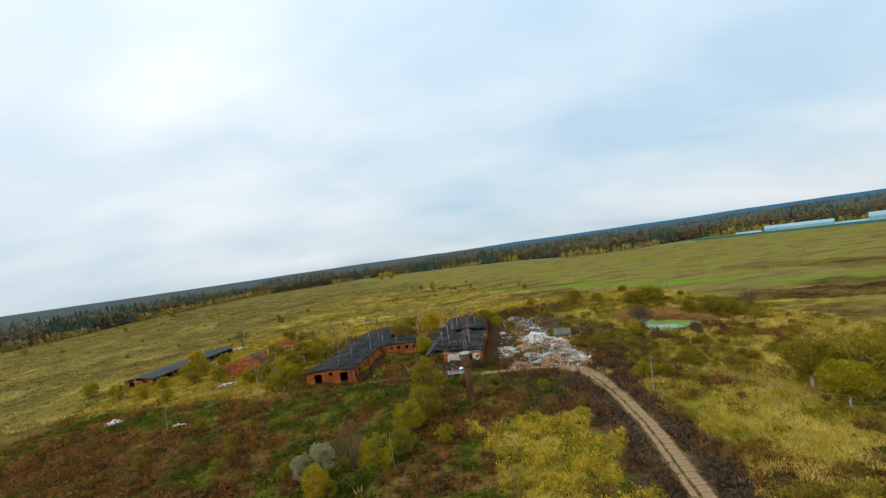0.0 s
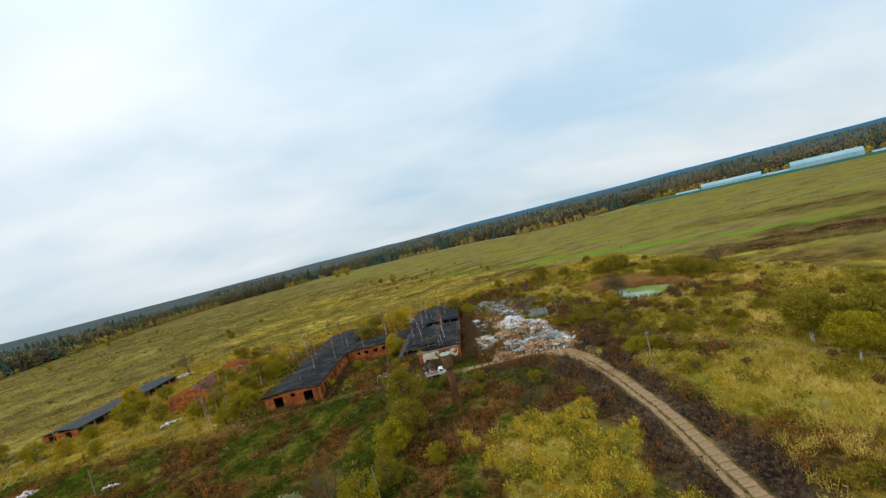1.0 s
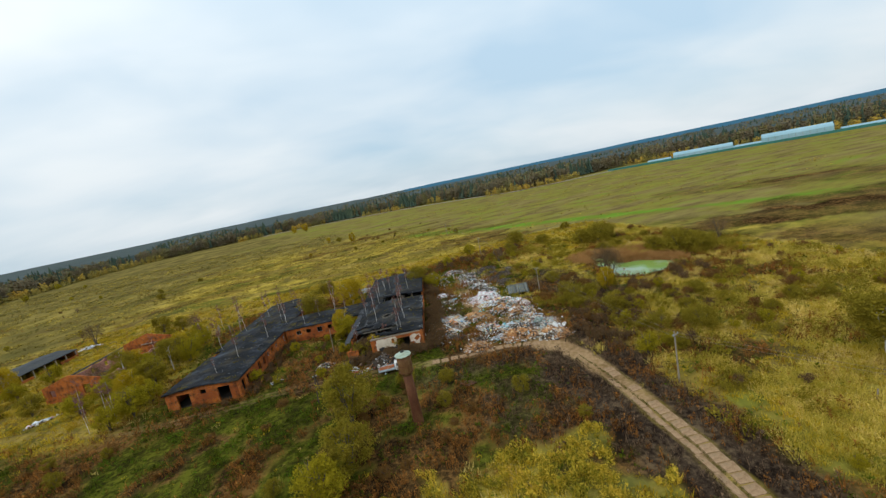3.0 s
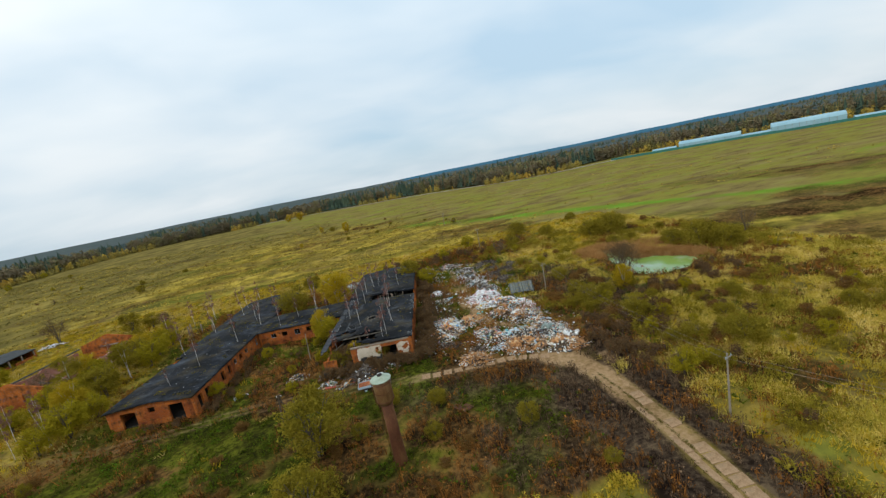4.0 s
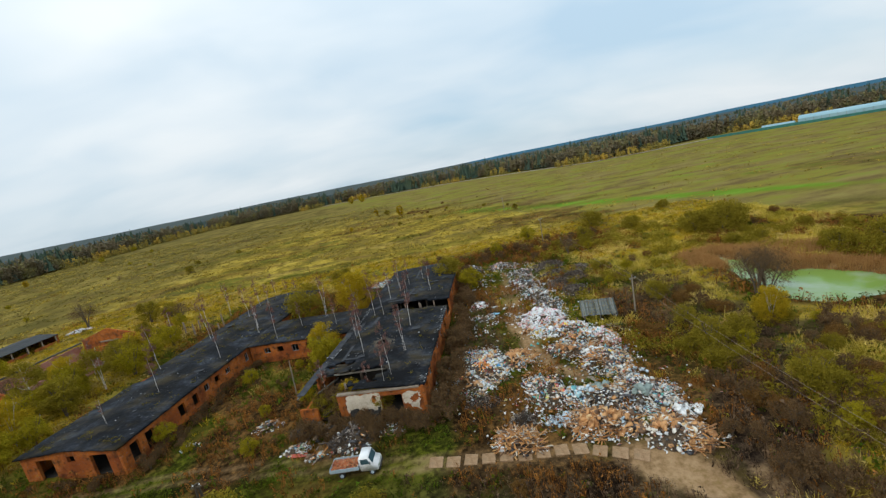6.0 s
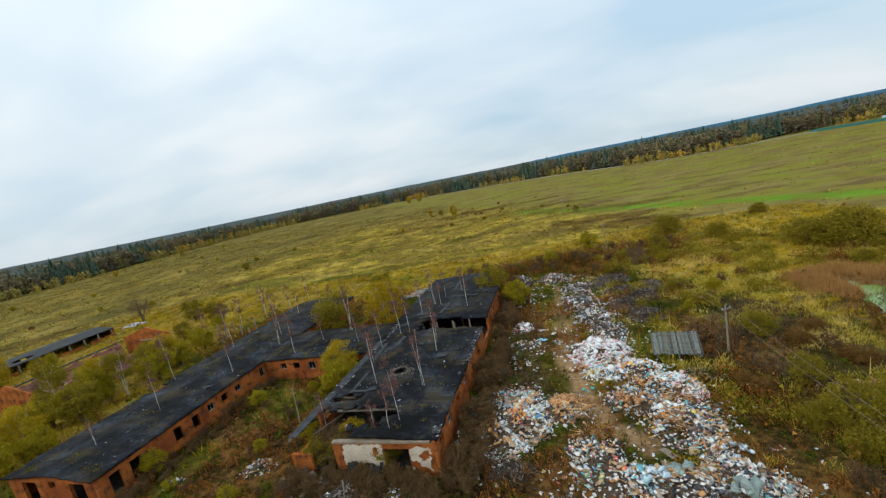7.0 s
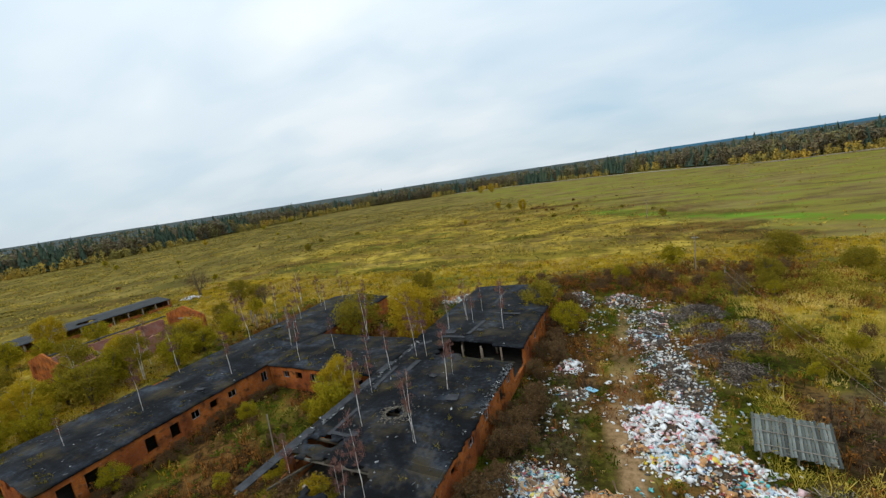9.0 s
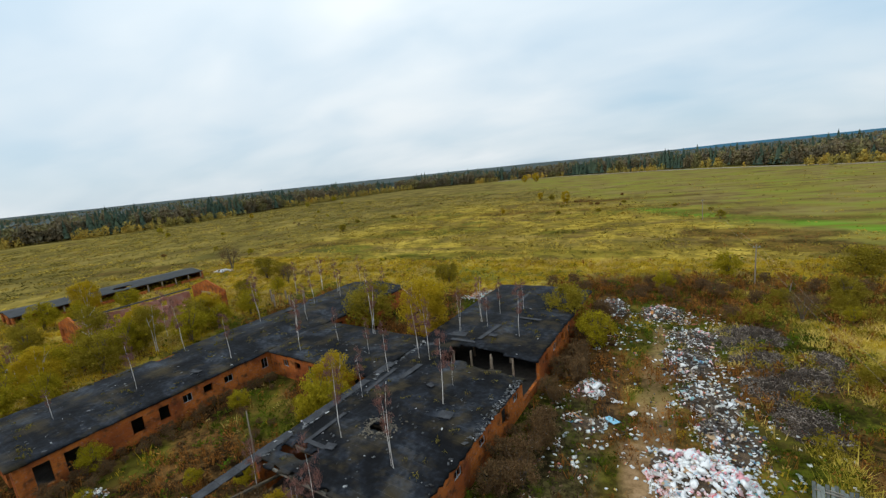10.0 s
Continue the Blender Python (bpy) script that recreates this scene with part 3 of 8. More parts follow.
gx, gy = axis(-4500, 4500, -130, 110, 0.8), axis(-1500, 4600, 46, 226, 0.8)
GX, GY = np.meshgrid(gx, gy)
GZ = ground(GX, GY)
ni, nj = GX.shape
idx = np.arange(ni * nj).reshape(ni, nj)
me = np_mesh("ground", np.stack([GX, GY, GZ], -1), np.stack([idx[:-1, :-1], idx[:-1, 1:], idx[1:, 1:], idx[1:, :-1]], -1).reshape(-1, 4))
cov = cover(GX.ravel(), GY.ravel())
for nm, chans in (("cover_a", cov[0:4]), ("cover_b", [*cov[4:7], cov[8]])):
    att = me.color_attributes.new(nm, "FLOAT_COLOR", "POINT")
    att.data.foreach_set("color", np.stack(chans, -1).astype(np.float32).ravel())


def ground_material():
    m = bpy.data.materials.new("meadow_ground")
    m.use_nodes = True
    nt = m.node_tree
    b = nt.nodes["Principled BSDF"]
    b.inputs["Roughness"].default_value, b.inputs["Specular IOR Level"].default_value = 1.0, 0.0
    tc = nt.nodes.new("ShaderNodeTexCoord")

    def noise_value(scale, detail=6.0, stretch=None, rough=0.6):
        n = nt.nodes.new("ShaderNodeTexNoise")
        n.inputs["Scale"].default_value, n.inputs["Detail"].default_value, n.inputs["Roughness"].default_value = scale, detail, rough
        src = tc.outputs["Object"]
        if stretch:
            mp = nt.nodes.new("ShaderNodeMapping")
            mp.inputs["Scale"].default_value, mp.inputs["Rotation"].default_value = stretch[0], (0, 0, radians(stretch[1]))
            nt.links.new(src, mp.inputs[0])
            src = mp.outputs[0]
        nt.links.new(src, n.inputs["Vector"])
        return n.outputs[0]

    def ramp(value, stops):
        r = nt.nodes.new("ShaderNodeValToRGB")
        while len(r.color_ramp.elements) < len(stops):
            r.color_ramp.elements.new(0.5)
        for e, (p, c) in zip(r.color_ramp.elements, stops):
            e.position, e.color = p, (*c, 1)
        nt.links.new(value, r.inputs[0])
        return r.outputs[0]

    def blend(fac, a, c):
        x = nt.nodes.new("ShaderNodeMix")
        x.data_type = "RGBA"
        nt.links.new(fac, x.inputs[0])
        nt.links.new(a, x.inputs[6])
        nt.links.new(c, x.inputs[7])
        return x.outputs[2]

    def mathn(op, a, c):
        x = nt.nodes.new("ShaderNodeMath")
        x.operation, x.use_clamp = op, True
        for i, v in enumerate((a, c)):
            if isinstance(v, float):
                x.inputs[i].default_value = v
            else:
                nt.links.new(v, x.inputs[i])
        return x.outputs[0]

    big, mid, small = noise_value(0.018, 8.0), noise_value(0.12, 8.0, rough=0.7), noise_value(1.3, 6.0, rough=0.7)
    both = nt.nodes.new("ShaderNodeMix")
    both.inputs[0].default_value = 0.5
    nt.links.new(mid, both.inputs[2])
    nt.links.new(small, both.inputs[3])
    grain = both.outputs[0]
    streak = noise_value(0.045, 10.0, ((1.0, 0.75, 1.0), 25), 0.70)
    beds = noise_value(0.03, 5.0, ((0.8, 1.2, 1.0), 4), 0.6)
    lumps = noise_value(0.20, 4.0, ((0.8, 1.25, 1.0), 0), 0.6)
    meadow = ramp(streak, [(0.38, (0.15, 0.11, 0.025)), (0.46, (0.28, 0.20, 0.036)), (0.53, (0.42, 0.30, 0.048)), (0.64, (0.53, 0.385, 0.075))])
    meadow = blend(ramp(beds, [(0.49, (0, 0, 0)), (0.58, (0.8, 0.8, 0.8))]), meadow, ramp(streak, [(0.42, (0.10, 0.078, 0.026)), (0.52, (0.20, 0.14, 0.045)), (0.62, (0.31, 0.215, 0.065))]))
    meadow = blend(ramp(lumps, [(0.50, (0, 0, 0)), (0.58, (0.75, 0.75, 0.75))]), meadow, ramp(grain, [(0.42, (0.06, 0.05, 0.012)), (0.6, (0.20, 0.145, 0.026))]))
    meadow = blend(ramp(small, [(0.47, (0, 0, 0)), (0.60, (0.7, 0.7, 0.7))]), meadow, ramp(grain, [(0.42, (0.06, 0.05, 0.011)), (0.6, (0.28, 0.205, 0.03))]))
    weedy, grassy = noise_value(0.03, 6.0, ((0.85, 1.2, 1.0), 10), 0.66), noise_value(0.022, 6.0, ((0.85, 1.2, 1.0), -10), 0.66)
    meadow = blend(ramp(weedy, [(0.54, (0, 0, 0)), (0.60, (0.7, 0.7, 0.7))]), meadow, ramp(grain, [(0.4, (0.06, 0.042, 0.018)), (0.6, (0.16, 0.10, 0.038))]))
    meadow = blend(ramp(grassy, [(0.54, (0, 0, 0)), (0.60, (0.7, 0.7, 0.7))]), meadow, ramp(grain, [(0.4, (0.055, 0.062, 0.012)), (0.6, (0.13, 0.14, 0.022))]))
    ca, cb = nt.nodes.new("ShaderNodeAttribute"), nt.nodes.new("ShaderNodeAttribute")
    ca.attribute_name, cb.attribute_name = "cover_a", "cover_b"
    sa, sb = nt.nodes.new("ShaderNodeSeparateColor"), nt.nodes.new("ShaderNodeSeparateColor")
    nt.links.new(ca.outputs["Color"], sa.inputs[0])
    nt.links.new(cb.outputs["Color"], sb.inputs[0])
    pale = ramp(streak, [(0.38, (0.10, 0.08, 0.026)), (0.5, (0.155, 0.122, 0.036)), (0.62, (0.235, 0.178, 0.052))])
    pale = blend(ramp(weedy, [(0.52, (0, 0, 0)), (0.62, (0.6, 0.6, 0.6))]), pale, ramp(grain, [(0.4, (0.07, 0.052, 0.02)), (0.6, (0.13, 0.088, 0.034))]))
    col = blend(sb.outputs[1], meadow, pale)
    rows = noise_value(0.075, 9.0, ((0.5, 1.3, 1.0), -12), 0.70)
    field = ramp(rows, [(0.38, (0.125, 0.096, 0.032)), (0.45, (0.175, 0.148, 0.035)), (0.52, (0.205, 0.178, 0.036)), (0.60, (0.17, 0.195, 0.032))])
    field = blend(ramp(beds, [(0.46, (0, 0, 0)), (0.58, (0.75, 0.75, 0.75))]), field, ramp(rows, [(0.40, (0.14, 0.098, 0.042)), (0.6, (0.24, 0.18, 0.065))]))
    field = blend(ramp(weedy, [(0.55, (0, 0, 0)), (0.64, (0.5, 0.5, 0.5))]), field, ramp(grain, [(0.4, (0.10, 0.074, 0.026)), (0.6, (0.17, 0.12, 0.042))]))
    col = blend(sb.outputs[0], col, field)
    col = blend(cb.outputs["Alpha"], col, ramp(rows, [(0.42, (0.16, 0.165, 0.028)), (0.52, (0.12, 0.215, 0.022)), (0.62, (0.15, 0.25, 0.03))]))
    green = ramp(grain, [(0.43, (0.014, 0.015, 0.004)), (0.5, (0.038, 0.042, 0.006)), (0.57, (0.095, 0.10, 0.011))])
    col = blend(sa.outputs[2], col, green)
    brown = ramp(grain, [(0.43, (0.018, 0.011, 0.005)), (0.5, (0.06, 0.034, 0.013)), (0.57, (0.17, 0.088, 0.027))])
    col = blend(sa.outputs[0], col, brown)
    dark = ramp(grain, [(0.43, (0.015, 0.010, 0.007)), (0.5, (0.048, 0.032, 0.021)), (0.58, (0.12, 0.082, 0.046))])
    col = blend(sa.outputs[1], col, dark)
    reed = ramp(grain, [(0.3, (0.14, 0.08, 0.035)), (0.7, (0.30, 0.185, 0.085))])
    col = blend(sb.outputs[2], col, reed)
    soil = ramp(grain, [(0.40, (0.16, 0.096, 0.046)), (0.5, (0.28, 0.174, 0.088)), (0.6, (0.37, 0.245, 0.132))])
    col = blend(mathn("MULTIPLY", ca.outputs["Alpha"], ramp(small, [(0.25, (0.6, 0.6, 0.6)), (0.5, (1, 1, 1))])), col, soil)
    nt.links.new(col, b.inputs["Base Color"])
    bp = nt.nodes.new("ShaderNodeBump")
    bp.inputs["Strength"].default_value, bp.inputs["Distance"].default_value = 0.8, 0.25
    nt.links.new(grain, bp.inputs["Height"])
    nt.links.new(bp.outputs[0], b.inputs["Normal"])
    return m


tagged(put_mesh("ground", me, ground_material(), smooth=True), "autumn meadow of yellow, green and brown grass", "ground", kind="structure")

# ---- pond ----
WATER = bpy.data.materials.new("algae_water_sky_tint")
WATER.use_nodes = True
nt = WATER.node_tree
bs = nt.nodes["Principled BSDF"]
bs.inputs["Roughness"].default_value = 0.10
bs.inputs["IOR"].default_value = 1.33
tc, n1, rp = nt.nodes.new("ShaderNodeTexCoord"), nt.nodes.new("ShaderNodeTexNoise"), nt.nodes.new("ShaderNodeValToRGB")
n1.inputs["Scale"].default_value, n1.inputs["Detail"].default_value = 0.16, 4
nt.links.new(tc.outputs["Object"], n1.inputs["Vector"])
rp.color_ramp.elements[0].position, rp.color_ramp.elements[0].color = 0.45, (0.18, 0.285, 0.06, 1)
# this paler stop puts reflected sky into the water's base colour
rp.color_ramp.elements[1].position, rp.color_ramp.elements[1].color = 0.72, (0.30, 0.37, 0.24, 1)
nt.links.new(n1.outputs[0], rp.inputs[0])
nt.links.new(rp.outputs[0], bs.inputs["Base Color"])
bm = bmesh.new()
bmesh.ops.create_circle(bm, cap_ends=True, segments=40, radius=1, matrix=pose(77, 149, POND_Z) @ pose(0, 0, 0, 0, 0, 25) @ Matrix.Diagonal((15, 22, 1, 1)))
tagged(part("water", bm, WATER, None), "still green algae pond, pale sky reflection in its colour", "pond", kind="structure")

# ---- barns ----
BARN = pose(7.5, 127.0, 0.0, 0, 0, -8.4)


def barn_uv(u, v):
    p = BARN @ Vector((u, v, 0))
    return p.x, p.y


def wall_panel(length, height, thick, holes, top=None, base=-1.0):
    """A wall along +x from 0 to length, outer face at y = 0, with openings (x0, x1, z0, z1); top(x) gives a ragged upper edge."""
    xs = sorted({0.0, length, *[h[0] for h in holes], *[h[1] for h in holes], *np.arange(1.0, length, 1.0)})
    zs = sorted({base, height, *[h[2] for h in holes], *[h[3] for h in holes]})
    solid = np.ones((len(xs) - 1, len(zs) - 1), bool)
    for i in range(len(xs) - 1):
        for j in range(len(zs) - 1):
            cx, cz = (xs[i] + xs[i + 1]) / 2, (zs[j] + zs[j + 1]) / 2
            if any(h[0] < cx < h[1] and h[2] < cz < h[3] for h in holes):
                solid[i, j] = False
    bm, cache = bmesh.new(), {}

    def vert(i, j, back):
        if (i, j, back) not in cache:
            z = zs[j] if j < len(zs) - 1 or top is None else zs[j] + top(xs[i])
            cache[i, j, back] = bm.verts.new((xs[i], thick if back else 0.0, z))
        return cache[i, j, back]

    for i in range(len(xs) - 1):
        for j in range(len(zs) - 1):
            if not solid[i, j]:
                continue
            c = [(i, j), (i + 1, j), (i + 1, j + 1), (i, j + 1)]
            bm.faces.new([vert(*p, 0) for p in c])
            bm.faces.new([vert(*p, 1) for p in c[::-1]])
            for (p, q), (di, dj) in zip(((c[0], c[1]), (c[1], c[2]), (c[2], c[3]), (c[3], c[0])), ((0, -1), (1, 0), (0, 1), (-1, 0))):
                a, b2 = i + di, j + dj
                if not (0 <= a < len(xs) - 1 and 0 <= b2 < len(zs) - 1 and solid[a, b2]):
                    bm.faces.new((vert(*q, 0), vert(*p, 0), vert(*p, 1), vert(*q, 1)))
    return bm


def roof_sheet(u0, u1, v0, v1, height, gone, thick=0.22, step=0.5, seed=0):
    """A sagging felted roof slab; gone(u, v) cuts what has fallen in."""
    us, vs = np.arange(u0, u1 + 0.01, step), np.arange(v0, v1 + 0.01, step)
    Ug, Vg = np.meshgrid(us, vs, indexing="ij")
    jit = 0.14 * (np.stack([vnoise(Ug * 3, Vg * 3, 1 + seed), vnoise(Ug * 3, Vg * 3, 2 + seed)]) - 0.5)
    inner = (Ug > u0 + 0.1) & (Ug < u1 - 0.1) & (Vg > v0 + 0.1) & (Vg < v1 - 0.1)
    Uj, Vj = Ug + jit[0] * (1 + 2 * inner), Vg + jit[1] * (1 + 2 * inner)
    Z = height(Ug, Vg) + 0.22 * (fbm(Ug, Vg, 5, 60 + seed) - 0.5) + 0.07 * (vnoise(Ug * 1.1, Vg * 0.4, 70 + seed) - 0.5)
    mask = ~gone((Ug[:-1, :-1] + Ug[1:, 1:]) / 2, (Vg[:-1, :-1] + Vg[1:, 1:]) / 2)
    n, m = Ug.shape
    top = np.stack([Uj, Vj, Z], -1).reshape(-1, 3)
    low = top - np.array([0, 0, thick])
    ids = np.arange(n * m).reshape(n, m)
    q = np.stack([ids[:-1, :-1], ids[1:, :-1], ids[1:, 1:], ids[:-1, 1:]], -1)
    faces = [q[mask], q[mask][:, ::-1] + n * m]
    pad = np.pad(mask, 1)
    for (di, dj), (a, b2) in (((-1, 0), (3, 0)), ((1, 0), (1, 2)), ((0, -1), (0, 1)), ((0, 1), (2, 3))):
        nb = pad[1 + di:1 + di + n - 1, 1 + dj:1 + dj + m - 1]
        e = q[mask & ~nb]
        faces.append(np.stack([e[:, b2], e[:, a], e[:, a] + n * m, e[:, b2] + n * m], -1))
    return np_mesh("roof", np.concatenate([top, low]), np.concatenate(faces))


def frame_bars(w, h, depth=0.06, bars=2):
    bm = bmesh.new()
    t = 0.07
    for x in (t / 2, w - t / 2):
        add_box(bm, (t, depth, h), pose(x, 0, h / 2))
    for z in (t / 2, h - t / 2):
        add_box(bm, (w - 2 * t, depth, t), pose(w / 2, 0, z))
    for k in range(1, bars):
        add_box(bm, (0.05, depth * 0.8, h - 2 * t), pose(w * k / bars, 0, h / 2))
    return bm


# dark brown tone, mottled at random
DARKBEAM = material("dark_brown_timber", [(0.3, (0.035, 0.028, 0.02)), (0.55, (0.085, 0.066, 0.045)), (0.8, (0.16, 0.13, 0.09))], 1.5, 0.9, 0.4)
PAINTWOOD = material("faded_blue_paint", [(0.3, (0.16, 0.20, 0.22)), (0.7, (0.36, 0.42, 0.45))], 3, 0.7)


def wall_on(parent, name, m, length, height, holes, mat=None, top=None, framed=(), thick=0.38, base=-1.0, label=""):
    """A wall under a building, with the window frames that are left in some of its openings."""
    ob = part(name, wall_panel(length, height, thick, holes, top, base), mat or BRICK, parent, label)
    ob.matrix_basis = m
    for k in framed:
        x0, x1, z0, z1 = holes[k]
        w = part("window_frame", frame_bars(x1 - x0, z1 - z0), PAINTWOOD, ob, "faded blue wooden window frame")
        w.matrix_basis = pose(x0, thick * 0.5, z0)
    return ob


def ragged(seed, amount):
    return lambda x: amount * float(fbm(np.array([x + seed * 31.0]), np.array([seed * 3.7]), 1.5, seed)[0] - 0.75)


# west-to-east walls run along +x with their outer face to the south; turn a panel by 90 to face east
barn_a = thing("long_barn", BARN, "long ruined brick barn with a sagging black felt roof", "barn", "ruined farm barns")
win_a = [(v, v + 1.3, 2.6, 3.6) for v in (1.3, 4.9, 9.0, 13.2, 17.9)] + [(23.0, 24.6, 1.6, 3.7), (26.2, 27.5, 2.6, 3.6)] + [(28.9, 34.6, 1.5, 4.25)] + [(v, v + 1.3, 2.5, 3.6) for v in (37.0, 40.6, 44.4, 48.0, 52.0, 56.0, 59.6)]
wall_on(barn_a, "wall_east", pose(0, 0, 0, 0, 0, 90), 63.5, 4.25, win_a, framed=(1, 3, 4, 6, 9, 11))
front = wall_on(barn_a, "wall_front", pose(-12.2, 0, 0), 11.8, 4.15, [(6.2, 9.0, -1.0, 3.35)], BRICK, ragged(3, 0.25), label="brick front wall with flaking white plaster")


def plaster_patch(length, height, shape, step=0.14, proud=0.03):
    """What is left of a plaster coat on a wall's outer face; shape(x, z) says where it still holds."""
    bm, corner = bmesh.new(), {}
    nx, nz = int(length / step), int(height / step)
    keep = {(i, j) for i in range(nx) for j in range(nz) if shape((i + 0.5) * step, (j + 0.5) * step)}

    def at(i, j, out):
        if (i, j, out) not in corner:
            w = 0.05 * math.sin(i * 12.9 + j * 7.3)
            corner[i, j, out] = bm.verts.new((i * step + w, -proud - 0.012 * math.sin(i * 1.7 + j * 2.3) if out else 0.003, j * step + 0.05 * math.sin(i * 5.1 - j * 9.7)))
        return corner[i, j, out]

    for i, j in keep:
        c = [(i, j), (i + 1, j), (i + 1, j + 1), (i, j + 1)]
        bm.faces.new([at(*p, 1) for p in c])
        for (p, q), (di, dj) in zip(((c[0], c[1]), (c[1], c[2]), (c[2], c[3]), (c[3], c[0])), ((0, -1), (1, 0), (0, 1), (-1, 0))):
            if (i + di, j + dj) not in keep:
                bm.faces.new((at(*q, 1), at(*p, 1), at(*p, 0), at(*q, 0)))
    return bm


def holds(x, z):
    n = float(fbm(np.array([x]), np.array([z + 40.0]), 1.3, 27)[0]) - 0.5
    low = 1.15 + 2.0 * (float(fbm(np.array([x]), np.array([7.0]), 1.2, 29)[0]) - 0.5)
    if x < 7.5:
        return 1.2 + 0.8 * n < x < 6.05 and low < z < 3.85 + 0.9 * n and n < 0.26
    return 9.1 < x < 11.4 + 1.5 * n and 0.9 + 3 * n < z < 3.6 + n and n < 0.13


for side in (0, 1):
    part("plaster", plaster_patch(11.8, 4.0, lambda x, z: (x > 7.5) == bool(side) and holds(x, z)), PLASTER, front, "flaking cream-white plaster")
part("coping", box(0.05, 11.6, -0.10, 0.46, 4.02, 4.30, 0.04), CONCRETE, front, "weathered concrete lintel band")
wall_on(barn_a, "wall_front", pose(-18, 0, 0), 2.6, 3.1, [], BRICK, ragged(8, 1.6))
wall_on(barn_a, "wall_west", pose(-17.62, 0.38, 0, 0, 0, 90), 5.6, 2.2, [], top=ragged(6, 1.8))
wall_on(barn_a, "wall_west", pose(-17.62, 5.98, 0, 0, 0, 90), 16.4, 4.1, [(v, v + 1.3, 2.4, 3.4) for v in (1, 5, 9, 13)], top=ragged(5, 0.3))
wall_on(barn_a, "wall_west", pose(-17.62, 35.2, 0, 0, 0, 90), 28.3, 4.1, [(v, v + 1.3, 2.4, 3.4) for v in (3, 7, 11, 15, 19, 23)])
wall_on(barn_a, "wall_back", pose(-17.6, 63.1, 0), 17.2, 4.3, [(7, 10.5, -1, 3.2)])


def gone_a(u, v):
    hit = (np.hypot((u + 9.2) / 1.0, (v - 14.2) / 0.8) < 1.0)
    hit |= (u > -17.0 + 0.5 * np.sin(v)) & (u < -12.4) & (v > 7.4) & (v < 9.0 + 0.5 * np.sin(u * 2))
    hit |= (u < -10.6 + 0.8 * np.sin(v * 2.3)) & (v < 5.8 + 0.4 * np.sin(u * 3)) & (u > -17.3 + 0.3 * np.sin(v * 2.1))
    hit |= (u < -16.0) & (v < 1.6 + 0.7 * np.sin(u * 4))
    hit |= (u > -12) & (u < -6.6 + 0.9 * np.sin(v * 1.7)) & (v > 1.9 + 0.5 * np.sin(u * 2.7)) & (v < 5.8 + 0.4 * np.sin(u * 3))
    hit |= (u > -11.8 + 0.6 * np.sin(v * 3)) & (v > 29.2 + 0.3 * np.sin(u * 1.3)) & (v < 34.0 - (u + 12) * 0.02)
    return hit


def h_a(u, v):
    return 4.42 + 0.45 * (1 - np.abs(u + 9) / 9.2) + 0.15 * sstep(34, 36, v)


put_mesh("roof", roof_sheet(-18.3, 0.35, 0.1, 63.7, h_a, gone_a, seed=1), FELT, barn_a, "black bitumen felt roof with fallen-in holes")
barn_b = thing("long_barn", BARN, "long ruined brick barn with a side wing and black felt roof", "barn", "ruined farm barns")
win_b = [(1.4, 2.8, 1.0, 3.55), (3.9, 5.3, 1.0, 3.5), (10.1, 11.4, 1.6, 3.5), (13.1, 14.3, 1.6, 3.4), (16.0, 17.2, 2.4, 3.5), (18.7, 19.9, 2.4, 3.5), (21.6, 22.9, 2.4, 3.4), (27.5, 28.6, 1.8, 3.4)]
win_b += [(v, v + 1.3, 2.4, 3.4) for v in (43.5, 47.5, 51.5, 55.5, 59.5)]
wall_on(barn_b, "wall_east", pose(-40, -6.5, 0, 0, 0, 90), 64.5, 4.2, win_b, framed=(4, 6, 7), top=ragged(12, 0.15))
wall_on(barn_b, "wall_front", pose(-55.8, -6.5, 0), 15.4, 4.3, [(2.4, 5.1, -1, 3.65), (7.5, 8.7, 2.9, 3.85), (11.1, 13.7, -1, 3.65)], top=lambda x: 0.75 * (1 - abs(x - 7.7) / 7.7) - 0.06 * math.sin(x * 4.1))
wall_on(barn_b, "wall_west", pose(-55.42, -6.12, 0, 0, 0, 90), 64.1, 4.1, [(v, v + 1.3, 2.4, 3.4) for v in range(3, 62, 4)])
wall_on(barn_b, "wall_back", pose(-55.4, 57.6, 0), 15.0, 4.5, [(6, 9.5, -1, 3.2)])
win_w = [(3.0, 4.3, 2.3, 3.4), (5.8, 7.1, 2.3, 3.4), (8.9, 10.3, 2.0, 3.4), (12.0, 13.2, 2.3, 3.4), (14.2, 15.4, 2.3, 3.4), (18.0, 19.2, 2.3, 3.4)]
wall_on(barn_b, "wing_wall", pose(-39.62, 22.5, 0), 21.6, 4.15, win_w, framed=(0, 2, 4))
wall_on(barn_b, "wing_wall", pose(-39.62, 34.6, 0), 21.6, 4.15, [(4, 5.2, 2.3, 3.4), (9, 10.2, 2.3, 3.4), (14, 15.2, 2.3, 3.4)])


def gone_b(u, v):
    return (np.hypot((u + 44.0) / 1.0, (v - 47.0) / 1.1) < 1) | (np.hypot((u + 52.5) / 0.9, (v - 36.0) / 1.2) < 1) | ((u < -54.0) & (np.abs(v - 14) < 1.6))


